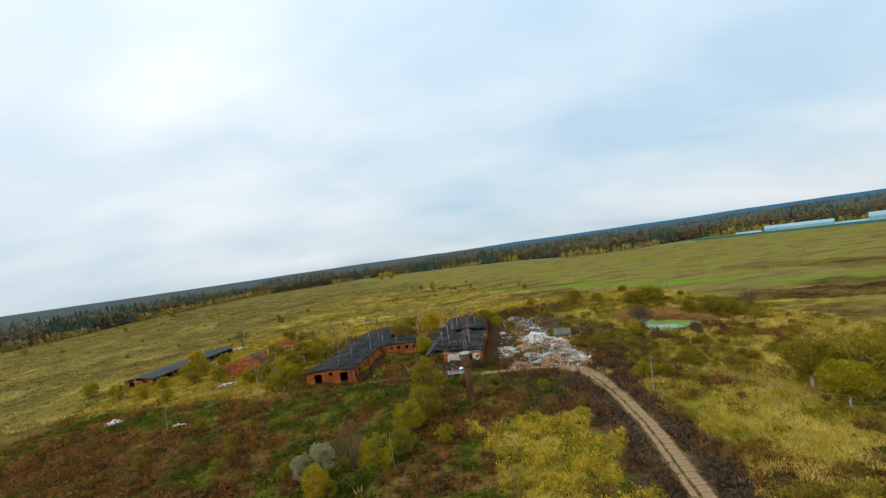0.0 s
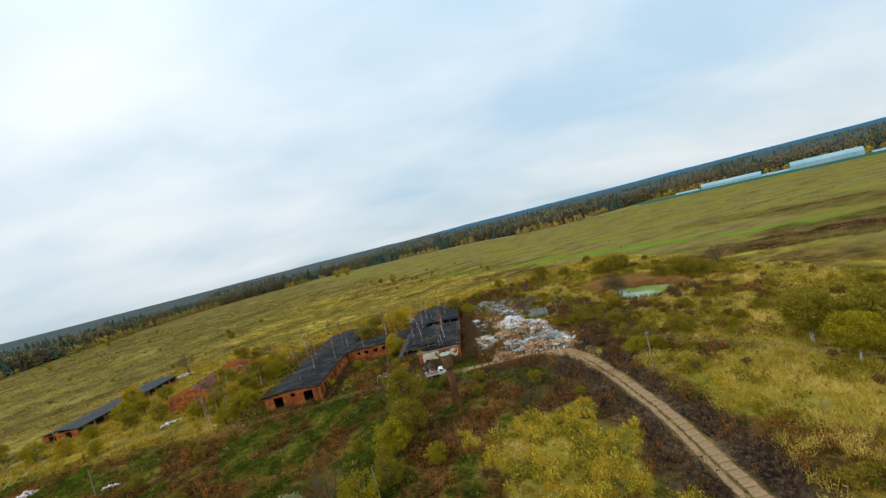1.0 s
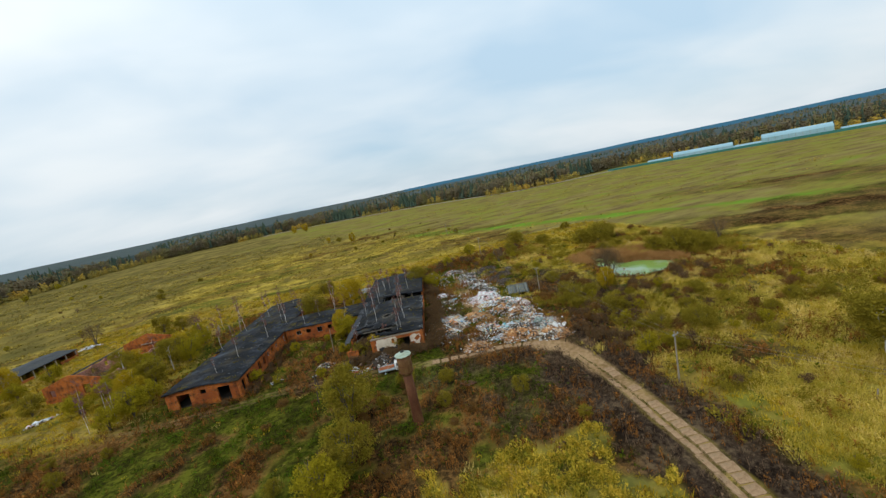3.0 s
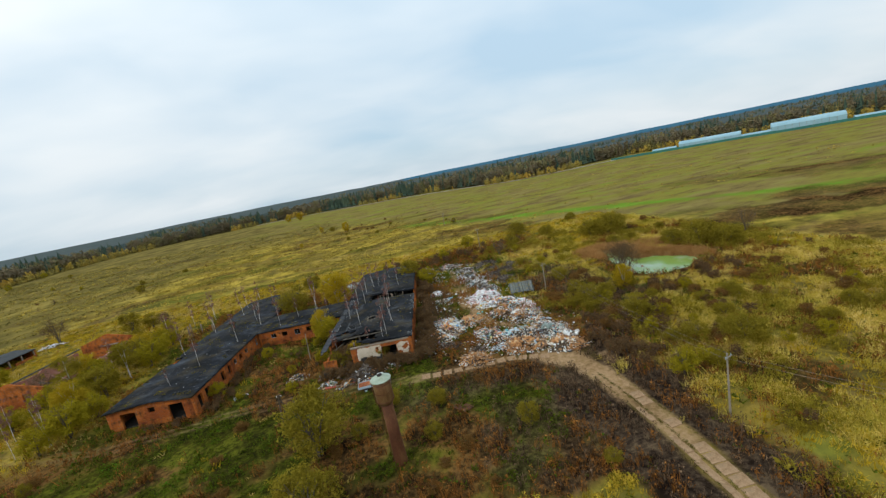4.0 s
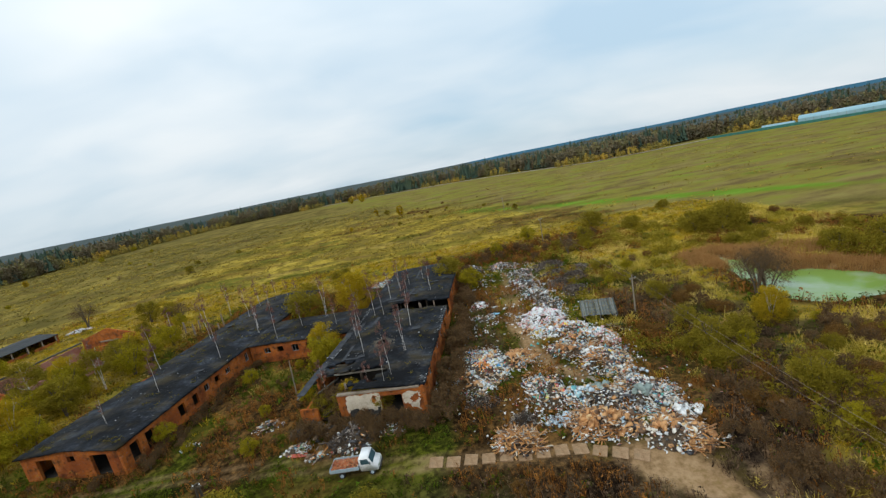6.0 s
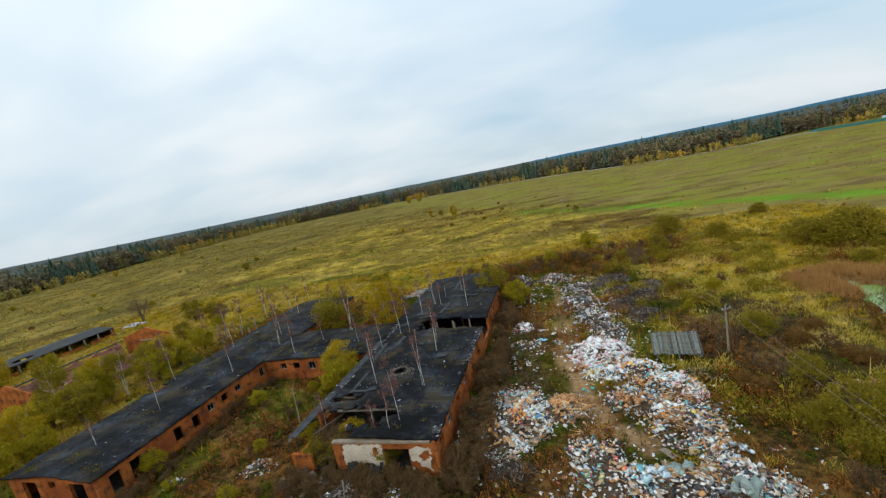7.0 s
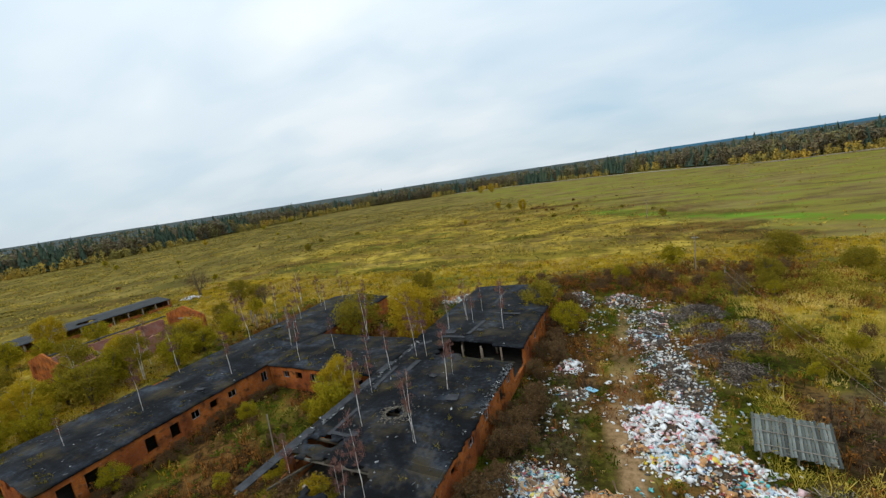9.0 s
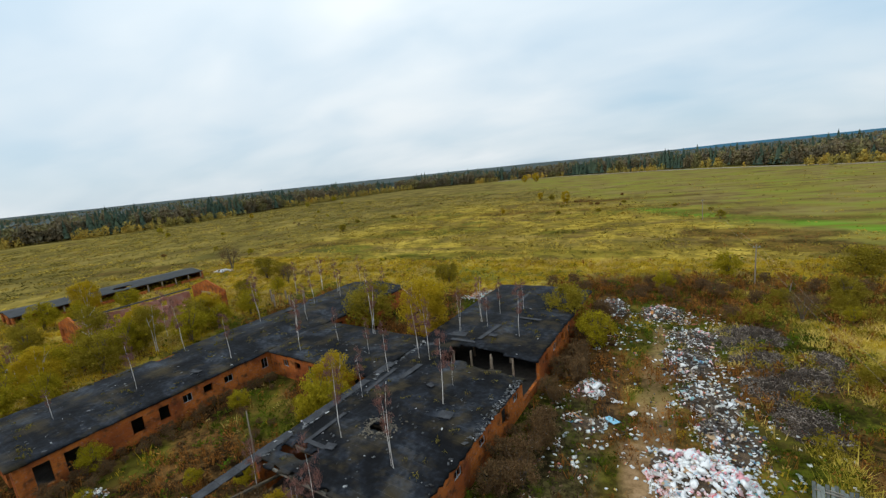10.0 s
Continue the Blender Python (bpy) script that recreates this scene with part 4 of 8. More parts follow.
put_mesh("roof", roof_sheet(-56.2, -39.6, -7.0, 58.2, lambda u, v: 4.42 + 0.75 * (1 - np.abs(u + 47.8) / 8.2), gone_b, seed=4), FELT, barn_b, "black bitumen felt roof")
put_mesh("wing_roof", roof_sheet(-39.95, -17.4, 22.2, 35.3, lambda u, v: 4.36 + 0.35 * (1 - np.abs(v - 28.7) / 6.5), lambda u, v: np.zeros(np.shape(u), bool), seed=8), FELT, barn_b, "black bitumen felt wing roof")
for v0, v1 in ((0.2, 4.1), (4.25, 8.3)):
    part("wall_plate", box(-18.05, -17.75, v0, v1, 4.12, 4.34, 0.02), OLDWOOD, barn_a, "pale weathered beam on the wall head")
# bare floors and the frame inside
# floor slabs carry the building's inner gloom in their colour
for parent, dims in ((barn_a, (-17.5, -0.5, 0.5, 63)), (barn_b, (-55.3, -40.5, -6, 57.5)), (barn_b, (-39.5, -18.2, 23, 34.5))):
    part("floor_slab", box(*dims, 0.35, 0.62), CHAR_GLOOM, parent, "concrete floor coloured near-black for the dark interior")
for v in np.arange(3.0, 62.0, 6.0):
    for u in (-12.0, -6.0):
        if not (v < 6 and u > -8):
            part("column", box(u - 0.15, u + 0.15, v - 0.15, v + 0.15, 0.6, 4.2, 0.02), CONCRETE, barn_a, "grey concrete column")
    if v > 8 and not 28 < v < 35:
        part("beam", box(-17.4, -0.5, v - 0.14, v + 0.14, 3.98, 4.24), DARKBEAM, barn_a)
for k, (u, v, le, an) in enumerate(((-11.4, 5.9, 9.5, 1), (-15.2, 4.2, 4.8, 78), (-12.0, 3.4, 5.0, 50))):
    b = part("fallen_beam", add_box(bmesh.new(), (le, 0.2, 0.22)), OLDWOOD if k == 0 else DARKBEAM, barn_a, "fallen wooden roof beam")
    b.matrix_basis = pose(u, v, 4.25 - 0.7 * k, 0, 6 * k, an)
for u in (-9.5, -6.4, -3.2):
    part("gap_post", box(u - 0.12, u + 0.12, 33.55, 33.8, 0.6, 4.25, 0.02), CONCRETE, barn_a, "pale concrete post under the broken roof edge")
# fallen roofing plates and pale repair sheets
for parent, rows in ((barn_a, ((-11.6, 9.9, 1.1, 0.8, 10), (-8.8, 22.8, 1.0, 0.6, -20), (-4.2, 18.8, 1.5, 1.2, 6), (-15.6, 33.0, 2.2, 0.8, 40), (-13.2, 37.0, 2.5, 1.3, 5), (-8.0, 38.0, 1.3, 0.8, 0), (-2.0, 31.2, 2.0, 0.9, 25))),
                     (barn_b, ((-43.0, 13.0, 1.6, 0.7, 15), (-44.0, 31.0, 1.2, 0.8, 0)))):
    for u, v, w, d, an in rows:
        if parent is barn_a and gone_a(np.array(u), np.array(v)):
            continue
        hh = float(h_a(np.array(u), np.array(v))) if parent is barn_a else 4.42 + 0.75 * (1 - abs(u + 47.8) / 8.2)
        s = part("roofing_sheet", add_box(bmesh.new(), (w, d, 0.05), bevel=0.01), FELT_SEAM, parent, "loose grey roofing sheet")
        s.matrix_basis = pose(u, v, hh + 0.12, 1.5, -1.5, an)
# ---- scatter helpers ----


def tri_blades(n, height, spread, width, lean=0.35, seed=0):
    """A tuft of upright blades as loose triangles."""
    r = np.random.default_rng(seed)
    a, d = r.uniform(0, 6.28, n), spread * np.sqrt(r.uniform(0, 1, n))
    base = np.stack([d * np.cos(a), d * np.sin(a), np.full(n, -0.05)], -1)
    f = r.uniform(0, 6.28, n)
    w = np.stack([np.cos(f), np.sin(f), np.zeros(n)], -1) * (width * r.uniform(0.6, 1.3, n))[:, None]
    tip = base + np.stack([lean * height * (np.cos(a) + r.normal(0, 0.5, n)), lean * height * (np.sin(a) + r.normal(0, 0.5, n)), height * r.uniform(0.55, 1.0, n)], -1)
    return np.stack([base - w, base + w, tip], 1)


def tri_leaves(n, rx, rz, size, cz, seed=0, shell=0.5):
    """Loose leaf triangles through an ellipsoid."""
    r = np.random.default_rng(seed)
    d = r.normal(0, 1, (n, 3))
    d /= np.linalg.norm(d, axis=1)[:, None]
    p = d * (r.uniform(0, 1, n) ** shell)[:, None] * np.array([rx, rx, rz]) + np.array([0, 0, cz])
    return p[:, None, :] + r.normal(0, size, (n, 3, 3))


def scatter(name, templates, pos, size, mat, label, category, tall=1.0, seed=0, parent=None, flat=None):
    """Copies of the templates joined into one mesh of loose triangles."""
    r = np.random.default_rng(seed)
    which, out = r.integers(0, len(templates), len(pos)), []
    for k, tp in enumerate(templates):
        sel = which == k
        p, s, a = pos[sel], np.broadcast_to(size, len(pos))[sel], r.uniform(0, 6.28, sel.sum())
        c, sn = np.cos(a), np.sin(a)
        v = tp[None] * s[:, None, None, None]
        x = v[..., 0] * c[:, None, None] - v[..., 1] * sn[:, None, None]
        y = v[..., 0] * sn[:, None, None] + v[..., 1] * c[:, None, None]
        z = v[..., 2] * tall * r.uniform(0.75, 1.25, len(p))[:, None, None]
        out.append((np.stack([x, y, z], -1) + p[:, None, None, :]).reshape(-1, 3))
    v = np.concatenate(out)
    ob = put_mesh(name, np_mesh(name, v, np.arange(len(v)).reshape(-1, 3)), mat, parent)
    return tagged(ob, label, category if parent is None else "", kind="stuff")


def on_ground(x, y):
    return np.stack([x, y, ground(x, y)], -1)


def inside_barns(x, y):
    c, s = math.cos(radians(8.4)), math.sin(radians(8.4))
    u, v = (x - 7.5) * c - (y - 127) * s, (x - 7.5) * s + (y - 127) * c
    return ((u > -18.4) & (u < 0.4) & (v > -0.2) & (v < 64)) | ((u > -56.2) & (u < -39.6) & (v > -6.9) & (v < 58.4)) | ((u > -41) & (u < -17) & (v > 22) & (v < 35.4))


def keep_off(x, y):
    ok = ~inside_barns(x, y) & (along(x, y, ROAD) > 2.0) & (heap_height(x, y, HEAPS) < 0.12) & (heap_height(x, y, BRUSH) < 0.2)
    for px, py, pr in POND:
        ok &= np.hypot(x - px, y - py) > pr * 0.96
    ok &= (np.abs(along(x, y, TRACK) - 0.85) > 0.3) & (np.hypot(x + 0.8, y - 119.2) > 3.2)
    return ok


def sample(n, x0, x1, y0, y1, weight, seed):
    r = np.random.default_rng(seed)
    x, y = r.uniform(x0, x1, n), r.uniform(y0, y1, n)
    w = weight(x, y, ground_cover(x, y))
    sel = r.uniform(0, 1, n) < w
    x, y = x[sel], y[sel]
    sel = keep_off(x, y)
    return x[sel], y[sel]


# a grid of the land cover, looked up when plants are strewn
cvx, cvy = np.arange(-335, 305, 1.0), np.arange(40, 525, 1.0)
CVX, CVY = np.meshgrid(cvx, cvy)
COVER_GRID = np.stack(cover(CVX, CVY), 0).astype(np.float32)


def ground_cover(x, y):
    i, j = np.clip(np.round(y - 40).astype(int), 0, len(cvy) - 1), np.clip(np.round(x + 335).astype(int), 0, len(cvx) - 1)
    return COVER_GRID[:, i, j]
# ---- far woods ----
EDGE = [(-620, 60), (-545, 160), (-490, 270), (-436, 334), (-420, 446), (-416, 600), (-378, 775), (-180, 850), (0, 808), (120, 720), (180, 610), (225, 560), (300, 585), (400, 600), (480, 520), (560, 430), (650, 330), (760, 200), (860, 20)]


def conifer(seed):
    r, out = np.random.default_rng(seed), []
    for k in range(6):
        z0, z1, rad = 0.12 + 0.14 * k, 0.12 + 0.14 * k + 0.26, 0.21 * (1 - k / 6.6)
        for j in range(5):
            a = j * 1.257 + r.uniform(0, 1.2)
            da = 0.55
            out.append([[rad * math.cos(a - da), rad * math.sin(a - da), z0 - r.uniform(0, 0.03)], [rad * math.cos(a + da), rad * math.sin(a + da), z0 - r.uniform(0, 0.03)], [0, 0, min(z1, 1.0)]])
    return np.array(out)


def broadleaf(seed):
    r = np.random.default_rng(seed)
    return np.concatenate([tri_leaves(7, 0.16, 0.12, 0.068, 0.0, seed * 50 + k, 0.6) + np.array([0.15 * math.cos(k * 2.1) * r.uniform(0.3, 1), 0.15 * math.sin(k * 2.1) * r.uniform(0.3, 1), 0.20 + 0.085 * k]) for k in range(9)])


def woods_points(n, lo, hi, seed, power=1.0):
    r = np.random.default_rng(seed)
    e = np.array(EDGE, float)
    seg = np.hypot(*(e[1:] - e[:-1]).T)
    k = r.choice(len(seg), n, p=seg / seg.sum())
    t = r.uniform(0, 1, n)[:, None]
    p = e[k] * (1 - t) + e[k + 1] * t
    d = e[k + 1] - e[k]
    nrm = np.stack([-d[:, 1], d[:, 0]], -1) / np.hypot(*d.T)[:, None]
    p = p + nrm * (lo + (hi - lo) * r.uniform(0, 1, n) ** power)[:, None]
    wob = 16 * (fbm(p[:, 0], p[:, 1], 70, 83) - 0.5)
    return p + nrm * wob[:, None]


wp = woods_points(13000, 2, 170, 11, 1.6)
kind_n = fbm(wp[:, 0], wp[:, 1], 55, 91) + RNG.normal(0, 0.10, len(wp))
con = kind_n > 0.60
tmpl_c, tmpl_b = [conifer(k) for k in range(4)], [broadleaf(k) for k in range(5)]
scatter("spruce_wood", tmpl_c, on_ground(*wp[con].T), np.clip(RNG.normal(17.0, 3.6, con.sum()), 8, 25), SPRUCE, "distant dark green spruce trees at the field's edge", "forest", seed=1)
scatter("autumn_wood", tmpl_b, on_ground(*wp[~con].T), np.clip(RNG.normal(14.5, 2.4, (~con).sum()), 8, 20), WOODS_LEAF, "distant brown and yellow autumn trees at the field's edge", "forest", seed=2)
trunk_t = np.array([[[-0.012, 0, -0.02], [0.012, 0, -0.02], [0.0, 0, 0.75]], [[0, -0.012, -0.02], [0, 0.012, -0.02], [0, 0, 0.75]]])
tk = RNG.uniform(0, 1, len(wp)) < 0.09
scatter("wood_trunks", [trunk_t], on_ground(*wp[tk & ~con].T), 17.0, TRUNKS, "pale trunks of distant birches", "forest", seed=3)
ep = woods_points(2600, -14, 8, 13)
ep = ep[fbm(ep[:, 0], ep[:, 1], 40, 87) > np.where(ep[:, 0] < -300, 0.44, 0.52)]
scatter("wood_edge_shrubs", tmpl_b, on_ground(*ep.T) - np.array([0, 0, 1.2]), RNG.uniform(5, 11, len(ep)), WOODS_EDGE, "yellow shrubs along the wood's edge", "shrubs", seed=4)
# canopy that goes on to the horizon
cx, cy = axis(-4500, 4500, -400, 400, 40, 1.08), axis(-1400, 4600, 100, 900, 40, 1.08)
CX, CY = np.meshgrid(cx, cy)
dist = along(CX, CY, EDGE)
poly = np.array(EDGE + [(860, -900), (-620, -900)], float)
inside = np.zeros(CX.shape, bool)
for (ax, ay), (bx, by) in zip(poly, np.roll(poly, -1, 0)):
    cross = ((ay > CY) != (by > CY)) & (CX < (bx - ax) * (CY - ay) / (by - ay + 1e-9) + ax)
    inside ^= cross
CZ = ground(CX, CY) + np.where(inside | (dist < 60), -14.0, 12.5 + 6.0 * fbm(CX, CY, 90, 95)) + 16 * sstep(1400, 3600, np.hypot(CX, CY)) * fbm(CX, CY, 900, 96)
ni, nj = CX.shape
idx = np.arange(ni * nj).reshape(ni, nj)
quads = np.stack([idx[:-1, :-1], idx[:-1, 1:], idx[1:, 1:], idx[1:, :-1]], -1).reshape(-1, 4)
# haze-blue colour only far off and east, to fit the camera's view
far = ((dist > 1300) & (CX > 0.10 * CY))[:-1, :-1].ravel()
for nm, sel, mat, lb in (("backdrop_canopy", ~far, FARWOODS, "dark green forest canopy, tinted blue for distance haze"), ("backdrop_horizon", far, HORIZON, "distant forest on the horizon, coloured blue for haze")):
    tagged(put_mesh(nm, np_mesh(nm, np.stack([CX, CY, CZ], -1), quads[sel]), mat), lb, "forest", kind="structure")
fp = woods_points(9000, 170, 1300, 17)
scatter("far_treetops", tmpl_c, on_ground(*fp[::4].T), RNG.uniform(16, 22, len(fp[::4])), SPRUCE, "dark spruce tops of the forest beyond", "forest", seed=5)
scatter("far_treetops", tmpl_b[:2], on_ground(*fp[1::3].T), RNG.uniform(15, 19, len(fp[1::3])), WOODS_LEAF, "brown and olive treetops of the forest beyond", "forest", seed=15)

# pale road along the wood's edge
FAR_ROAD = [(-190, 832), (-40, 806), (60, 752), (150, 640), (205, 560), (290, 552), (340, 548)]
bm, last = bmesh.new(), None
for k, (px, py) in enumerate(FAR_ROAD):
    a, b2 = FAR_ROAD[max(k - 1, 0)], FAR_ROAD[min(k + 1, len(FAR_ROAD) - 1)]
    n2 = Vector((b2[1] - a[1], a[0] - b2[0])).normalized() * 3.5
    zz = float(ground(np.array(px), np.array(py))) + 0.7
    row = [bm.verts.new((px + n2.x, py + n2.y, zz)), bm.verts.new((px - n2.x, py - n2.y, zz)), bm.verts.new((px - n2.x, py - n2.y, zz - 3)), bm.verts.new((px + n2.x, py + n2.y, zz - 3))]
    if last:
        for j in range(4):
            bm.faces.new((last[j], last[(j + 1) % 4], row[(j + 1) % 4], row[j]))
    last = row
tagged(part("road_far", bm, material("far_gravel", [(0.3, (0.20, 0.17, 0.12)), (0.7, (0.34, 0.29, 0.21))], 0.05, 0.95), None), "pale gravel road on a bank along the wood", "road", kind="structure")

# ---- white greenhouses beyond the field ----
WHITE_SHEET = material("white_sheeting", [(0.3, (0.20, 0.36, 0.42)), (0.7, (0.30, 0.46, 0.52))], 0.05, 0.6)
WHITE_PANEL = material("white_painted_panel", [(0.3, (0.55, 0.56, 0.55)), (0.7, (0.72, 0.72, 0.70))], 2.0, 0.6)
GREEN_SHEET = material("green_fence_sheet", [(0.3, (0.02, 0.11, 0.09)), (0.7, (0.04, 0.18, 0.15))], 0.3, 0.6)


def greenhouse(x0, y0, x1, y1, width, height, label):
    length, ang = math.hypot(x1 - x0, y1 - y0), math.degrees(math.atan2(y1 - y0, x1 - x0))
    zz = float(ground(np.array(x0), np.array(y0)))
    g = thing("greenhouse", pose(x0, y0, zz, 0, 0, ang), label, "greenhouse", "white halls beyond the field")
    bm = bmesh.new()
    prof = [(0, -1), (0, height * 0.62), (width * 0.12, height * 0.82), (width * 0.5, height), (width * 0.88, height * 0.82), (width, height * 0.62), (width, -1)]
    a = [bm.verts.new((0, y, z)) for y, z in prof]
    b2 = [bm.verts.new((length, y, z)) for y, z in prof]
    for k in range(len(prof) - 1):
        bm.faces.new((a[k], b2[k], b2[k + 1], a[k + 1]))
    bm.faces.new(a)
    bm.faces.new(b2[::-1])
    part("shell", bm, WHITE_SHEET, g)
    for k in range(1, int(length / 6)):
        part("rib", box(k * 6 - 0.1, k * 6 + 0.1, -0.12, 0.0, -1, height * 0.62), CONCRETE, g)
    return g


greenhouse(404, 508, 447, 461, 16, 8.5, "long pale white hall with a curved roof")
greenhouse(466, 441, 508, 396, 18, 11.0, "large pale white hall with a curved roof")
greenhouse(447, 461, 466, 441, 9, 4.0, "low white annex between two halls")
greenhouse(383, 530, 402, 510, 9, 4.0, "low white annex beside a hall")
greenhouse(512, 392, 560, 340, 9, 4.0, "low white annex beyond the halls")
fence = thing("fence", pose(0, 0, 0), "dark green sheet fence along the field", "fence")
for (ax, ay), (bx, by) in zip([(340, 556), (398, 496), (460, 430), (520, 366), (585, 297)], [(398, 496), (460, 430), (520, 366), (585, 297), (660, 217)]):
    le, an = math.hypot(bx - ax, by - ay), math.degrees(math.atan2(by - ay, bx - ax))
    for k in range(6):
        f = part("fence_panel", box(0.05, le / 6 - 0.05, 0, 0.15, -1.0, 2.6), GREEN_SHEET, fence)
        f.matrix_basis = pose(ax + (bx - ax) * k / 6, ay + (by - ay) * k / 6, float(ground(np.array(ax), np.array(ay))), 0, 0, an)

# ---- grasses and weeds ----
T_GRASS = [np.concatenate([tri_blades(6, 0.62, 0.42, 0.05, 0.25, k), tri_leaves(8, 0.42, 0.16, 0.075, 0.26, 90 + k)]) for k in range(5)]
T_WEED = [np.concatenate([tri_blades(3, 1.1, 0.26, 0.04, 0.2, 20 + k), tri_leaves(12, 0.34, 0.36, 0.07, 0.60, 30 + k)]) for k in range(5)]
T_LUSH = [np.concatenate([tri_leaves(12, 0.40, 0.22, 0.08, 0.28, 40 + k), tri_blades(2, 0.6, 0.3, 0.06, 0.4, 50 + k)]) for k in range(5)]


def clumped(x, y, size, seed, lo=0.40, hi=0.55):
    return sstep(lo, hi, fbm(x, y, size, seed, 3))


def sizes(n, mid=0.0, spread=0.35):
    return np.clip(np.exp(RNG.normal(mid, spread, n)), 0.4, 2.2)


def dryness(c):
    return np.clip(1.0 - c[0] - c[1] - c[2] - c[3] - c[6] - c[7], 0, 1)


x, y = sample(120000, -125, 112, 44, 232, lambda x, y, c: dryness(c) ** 1.5 * (0.25 + 0.75 * clumped(x, y, 2.6, 61)), 101)
scatter("dry_grass", T_GRASS, on_ground(x, y), sizes(len(x), -0.05), GRASS_DRY, "tufts of dry yellow meadow grass", "grass", seed=6)
x, y = sample(80000, -125, 112, 44, 232, lambda x, y, c: np.clip(dryness(c), 0, 1) * clumped(x, y, 9, 66, 0.53, 0.60) * clumped(x, y, 2.2, 67), 111)
scatter("straw_grass", T_GRASS, on_ground(x, y), sizes(len(x), 0.15), GRASS_STRAW, "clumps of pale straw-coloured grass", "grass", seed=16)
x, y = sample(130000, -125, 112, 44, 232, lambda x, y, c: np.clip(c[0] + 0.04, 0, 1) * (0.15 + 0.85 * clumped(x, y, 2.4, 62)), 102)
scatter("brown_weeds", T_WEED, on_ground(x, y), sizes(len(x), -0.1), WEED_BROWN, "withered reddish-brown weeds", "weeds", seed=7)
x, y = sample(110000, -60, 112, 44, 232, lambda x, y, c: c[1] * (0.2 + 0.8 * clumped(x, y, 2.2, 68)), 103)
scatter("dark_weeds", T_WEED, on_ground(x, y), sizes(len(x), -0.1), WEED_DARK, "dark dead weeds beside the road", "weeds", seed=8)
x, y = sample(120000, -125, 112, 44, 232, lambda x, y, c: np.clip(c[2] + 0.10 + 0.25 * c[0], 0, 1) * (1 - c[3]) * (1 - 0.8 * c[1]) * (0.1 + 0.9 * clumped(x, y, 2.8, 69)), 104)
scatter("green_weeds", T_LUSH, on_ground(x, y), sizes(len(x), -0.1), GRASS_GREEN, "low green weeds and grass", "weeds", seed=9)
r = np.random.default_rng(120)
x, y = r.uniform(-2, 32, 8600), r.uniform(52, 92, 8600)
ok = (blob(x, y, 14.0, 71.5, 12.0, 15.5, 10, 0.85, size=6.0) > 0.5) & (along(x, y, ROAD) > 4) & (clumped(x, y, 3.4, 121, 0.40, 0.53) > 0.4)
scatter("golden_scrub", [np.concatenate([tri_leaves(26, 0.5, 0.42, 0.075, 0.5, 140 + k), tri_blades(4, 1.0, 0.3, 0.04, 0.3, 150 + k)]) for k in range(4)], on_ground(x[ok], y[ok]), sizes(int(ok.sum()), -0.15, 0.4), LEAF_SCRUB, "low golden-yellow scrub", "scrub", seed=122)
x, y = sample(40000, 50, 112, 120, 190, lambda x, y, c: c[6], 105)
scatter("reeds", [tri_blades(9, 1.7, 0.45, 0.05, 0.12, 70 + k) for k in range(4)], on_ground(x, y), RNG.uniform(0.7, 1.15, len(x)), REED, "tan dry reeds round the pond", "reeds", seed=10)
MEADOW_OLIVE = material("olive_brown_meadow_grass", [(0.32, (0.09, 0.078, 0.022)), (0.46, (0.155, 0.13, 0.034)), (0.56, (0.22, 0.18, 0.042)), (0.70, (0.32, 0.25, 0.06))], 0.03, 0.9, island=0.12, spec=0.0, thin=0.25)
MEADOW_GOLD = material("golden_meadow_grass", [(0.34, (0.17, 0.125, 0.025)), (0.48, (0.33, 0.24, 0.04)), (0.58, (0.46, 0.335, 0.06)), (0.70, (0.56, 0.41, 0.09))], 0.03, 0.9, island=0.12, spec=0.0, thin=0.25)
T_TUSSOCK = [tri_blades(6, 0.48, 0.8, 0.24, 0.9, 80 + k) for k in range(5)]
for k, (area, n) in enumerate((((-420, 300, 225, 560), 66000), ((-420, -125, 120, 225), 17000))):
    x, y = sample(n, *area, lambda x, y, c: 0.9 * (1 - 0.9 * c[4]) * (1 - 0.6 * c[5]) * (1 - c[0]) * clumped(x, y, 7, 63, 0.42, 0.56), 106 + k)
    scatter("meadow_tussocks", T_TUSSOCK, on_ground(x, y), sizes(len(x), 0.0), MEADOW_GOLD, "tussocks of the far golden meadow", "grass", seed=11 + k)
    x, y = sample(n, *area, lambda x, y, c: (0.2 + 0.5 * c[5]) * (1 - 0.95 * c[4]) * clumped(x, y, 6, 163, 0.44, 0.56), 116 + k)
    scatter("meadow_tussocks", T_TUSSOCK, on_ground(x, y), sizes(len(x), -0.1), MEADOW_OLIVE, "olive-brown tussocks of the far meadow", "grass", seed=21 + k)
x, y = sample(16000, -330, 300, 225, 520, lambda x, y, c: np.clip((0.35 * sstep(0.54, 0.62, fbm(x, y, 22, 64)) + 0.9 * c[0]) * (1 - 0.95 * c[4]), 0, 1), 107)
scatter("meadow_weeds", T_WEED, on_ground(x, y), RNG.uniform(0.7, 1.3, len(x)), WEED_BROWN, "brown weed patches of the far meadow", "weeds", seed=12)

def pond_clear(x, y):
    """Thins growth all round the pond to keep the water in the camera's view."""
    d = np.full(np.shape(x), 99.0)
    for px, py, pr in POND:
        d = np.minimum(d, np.hypot(x - px, y - py) - pr)
    return 0.05 + 0.95 * sstep(4, 9, d)


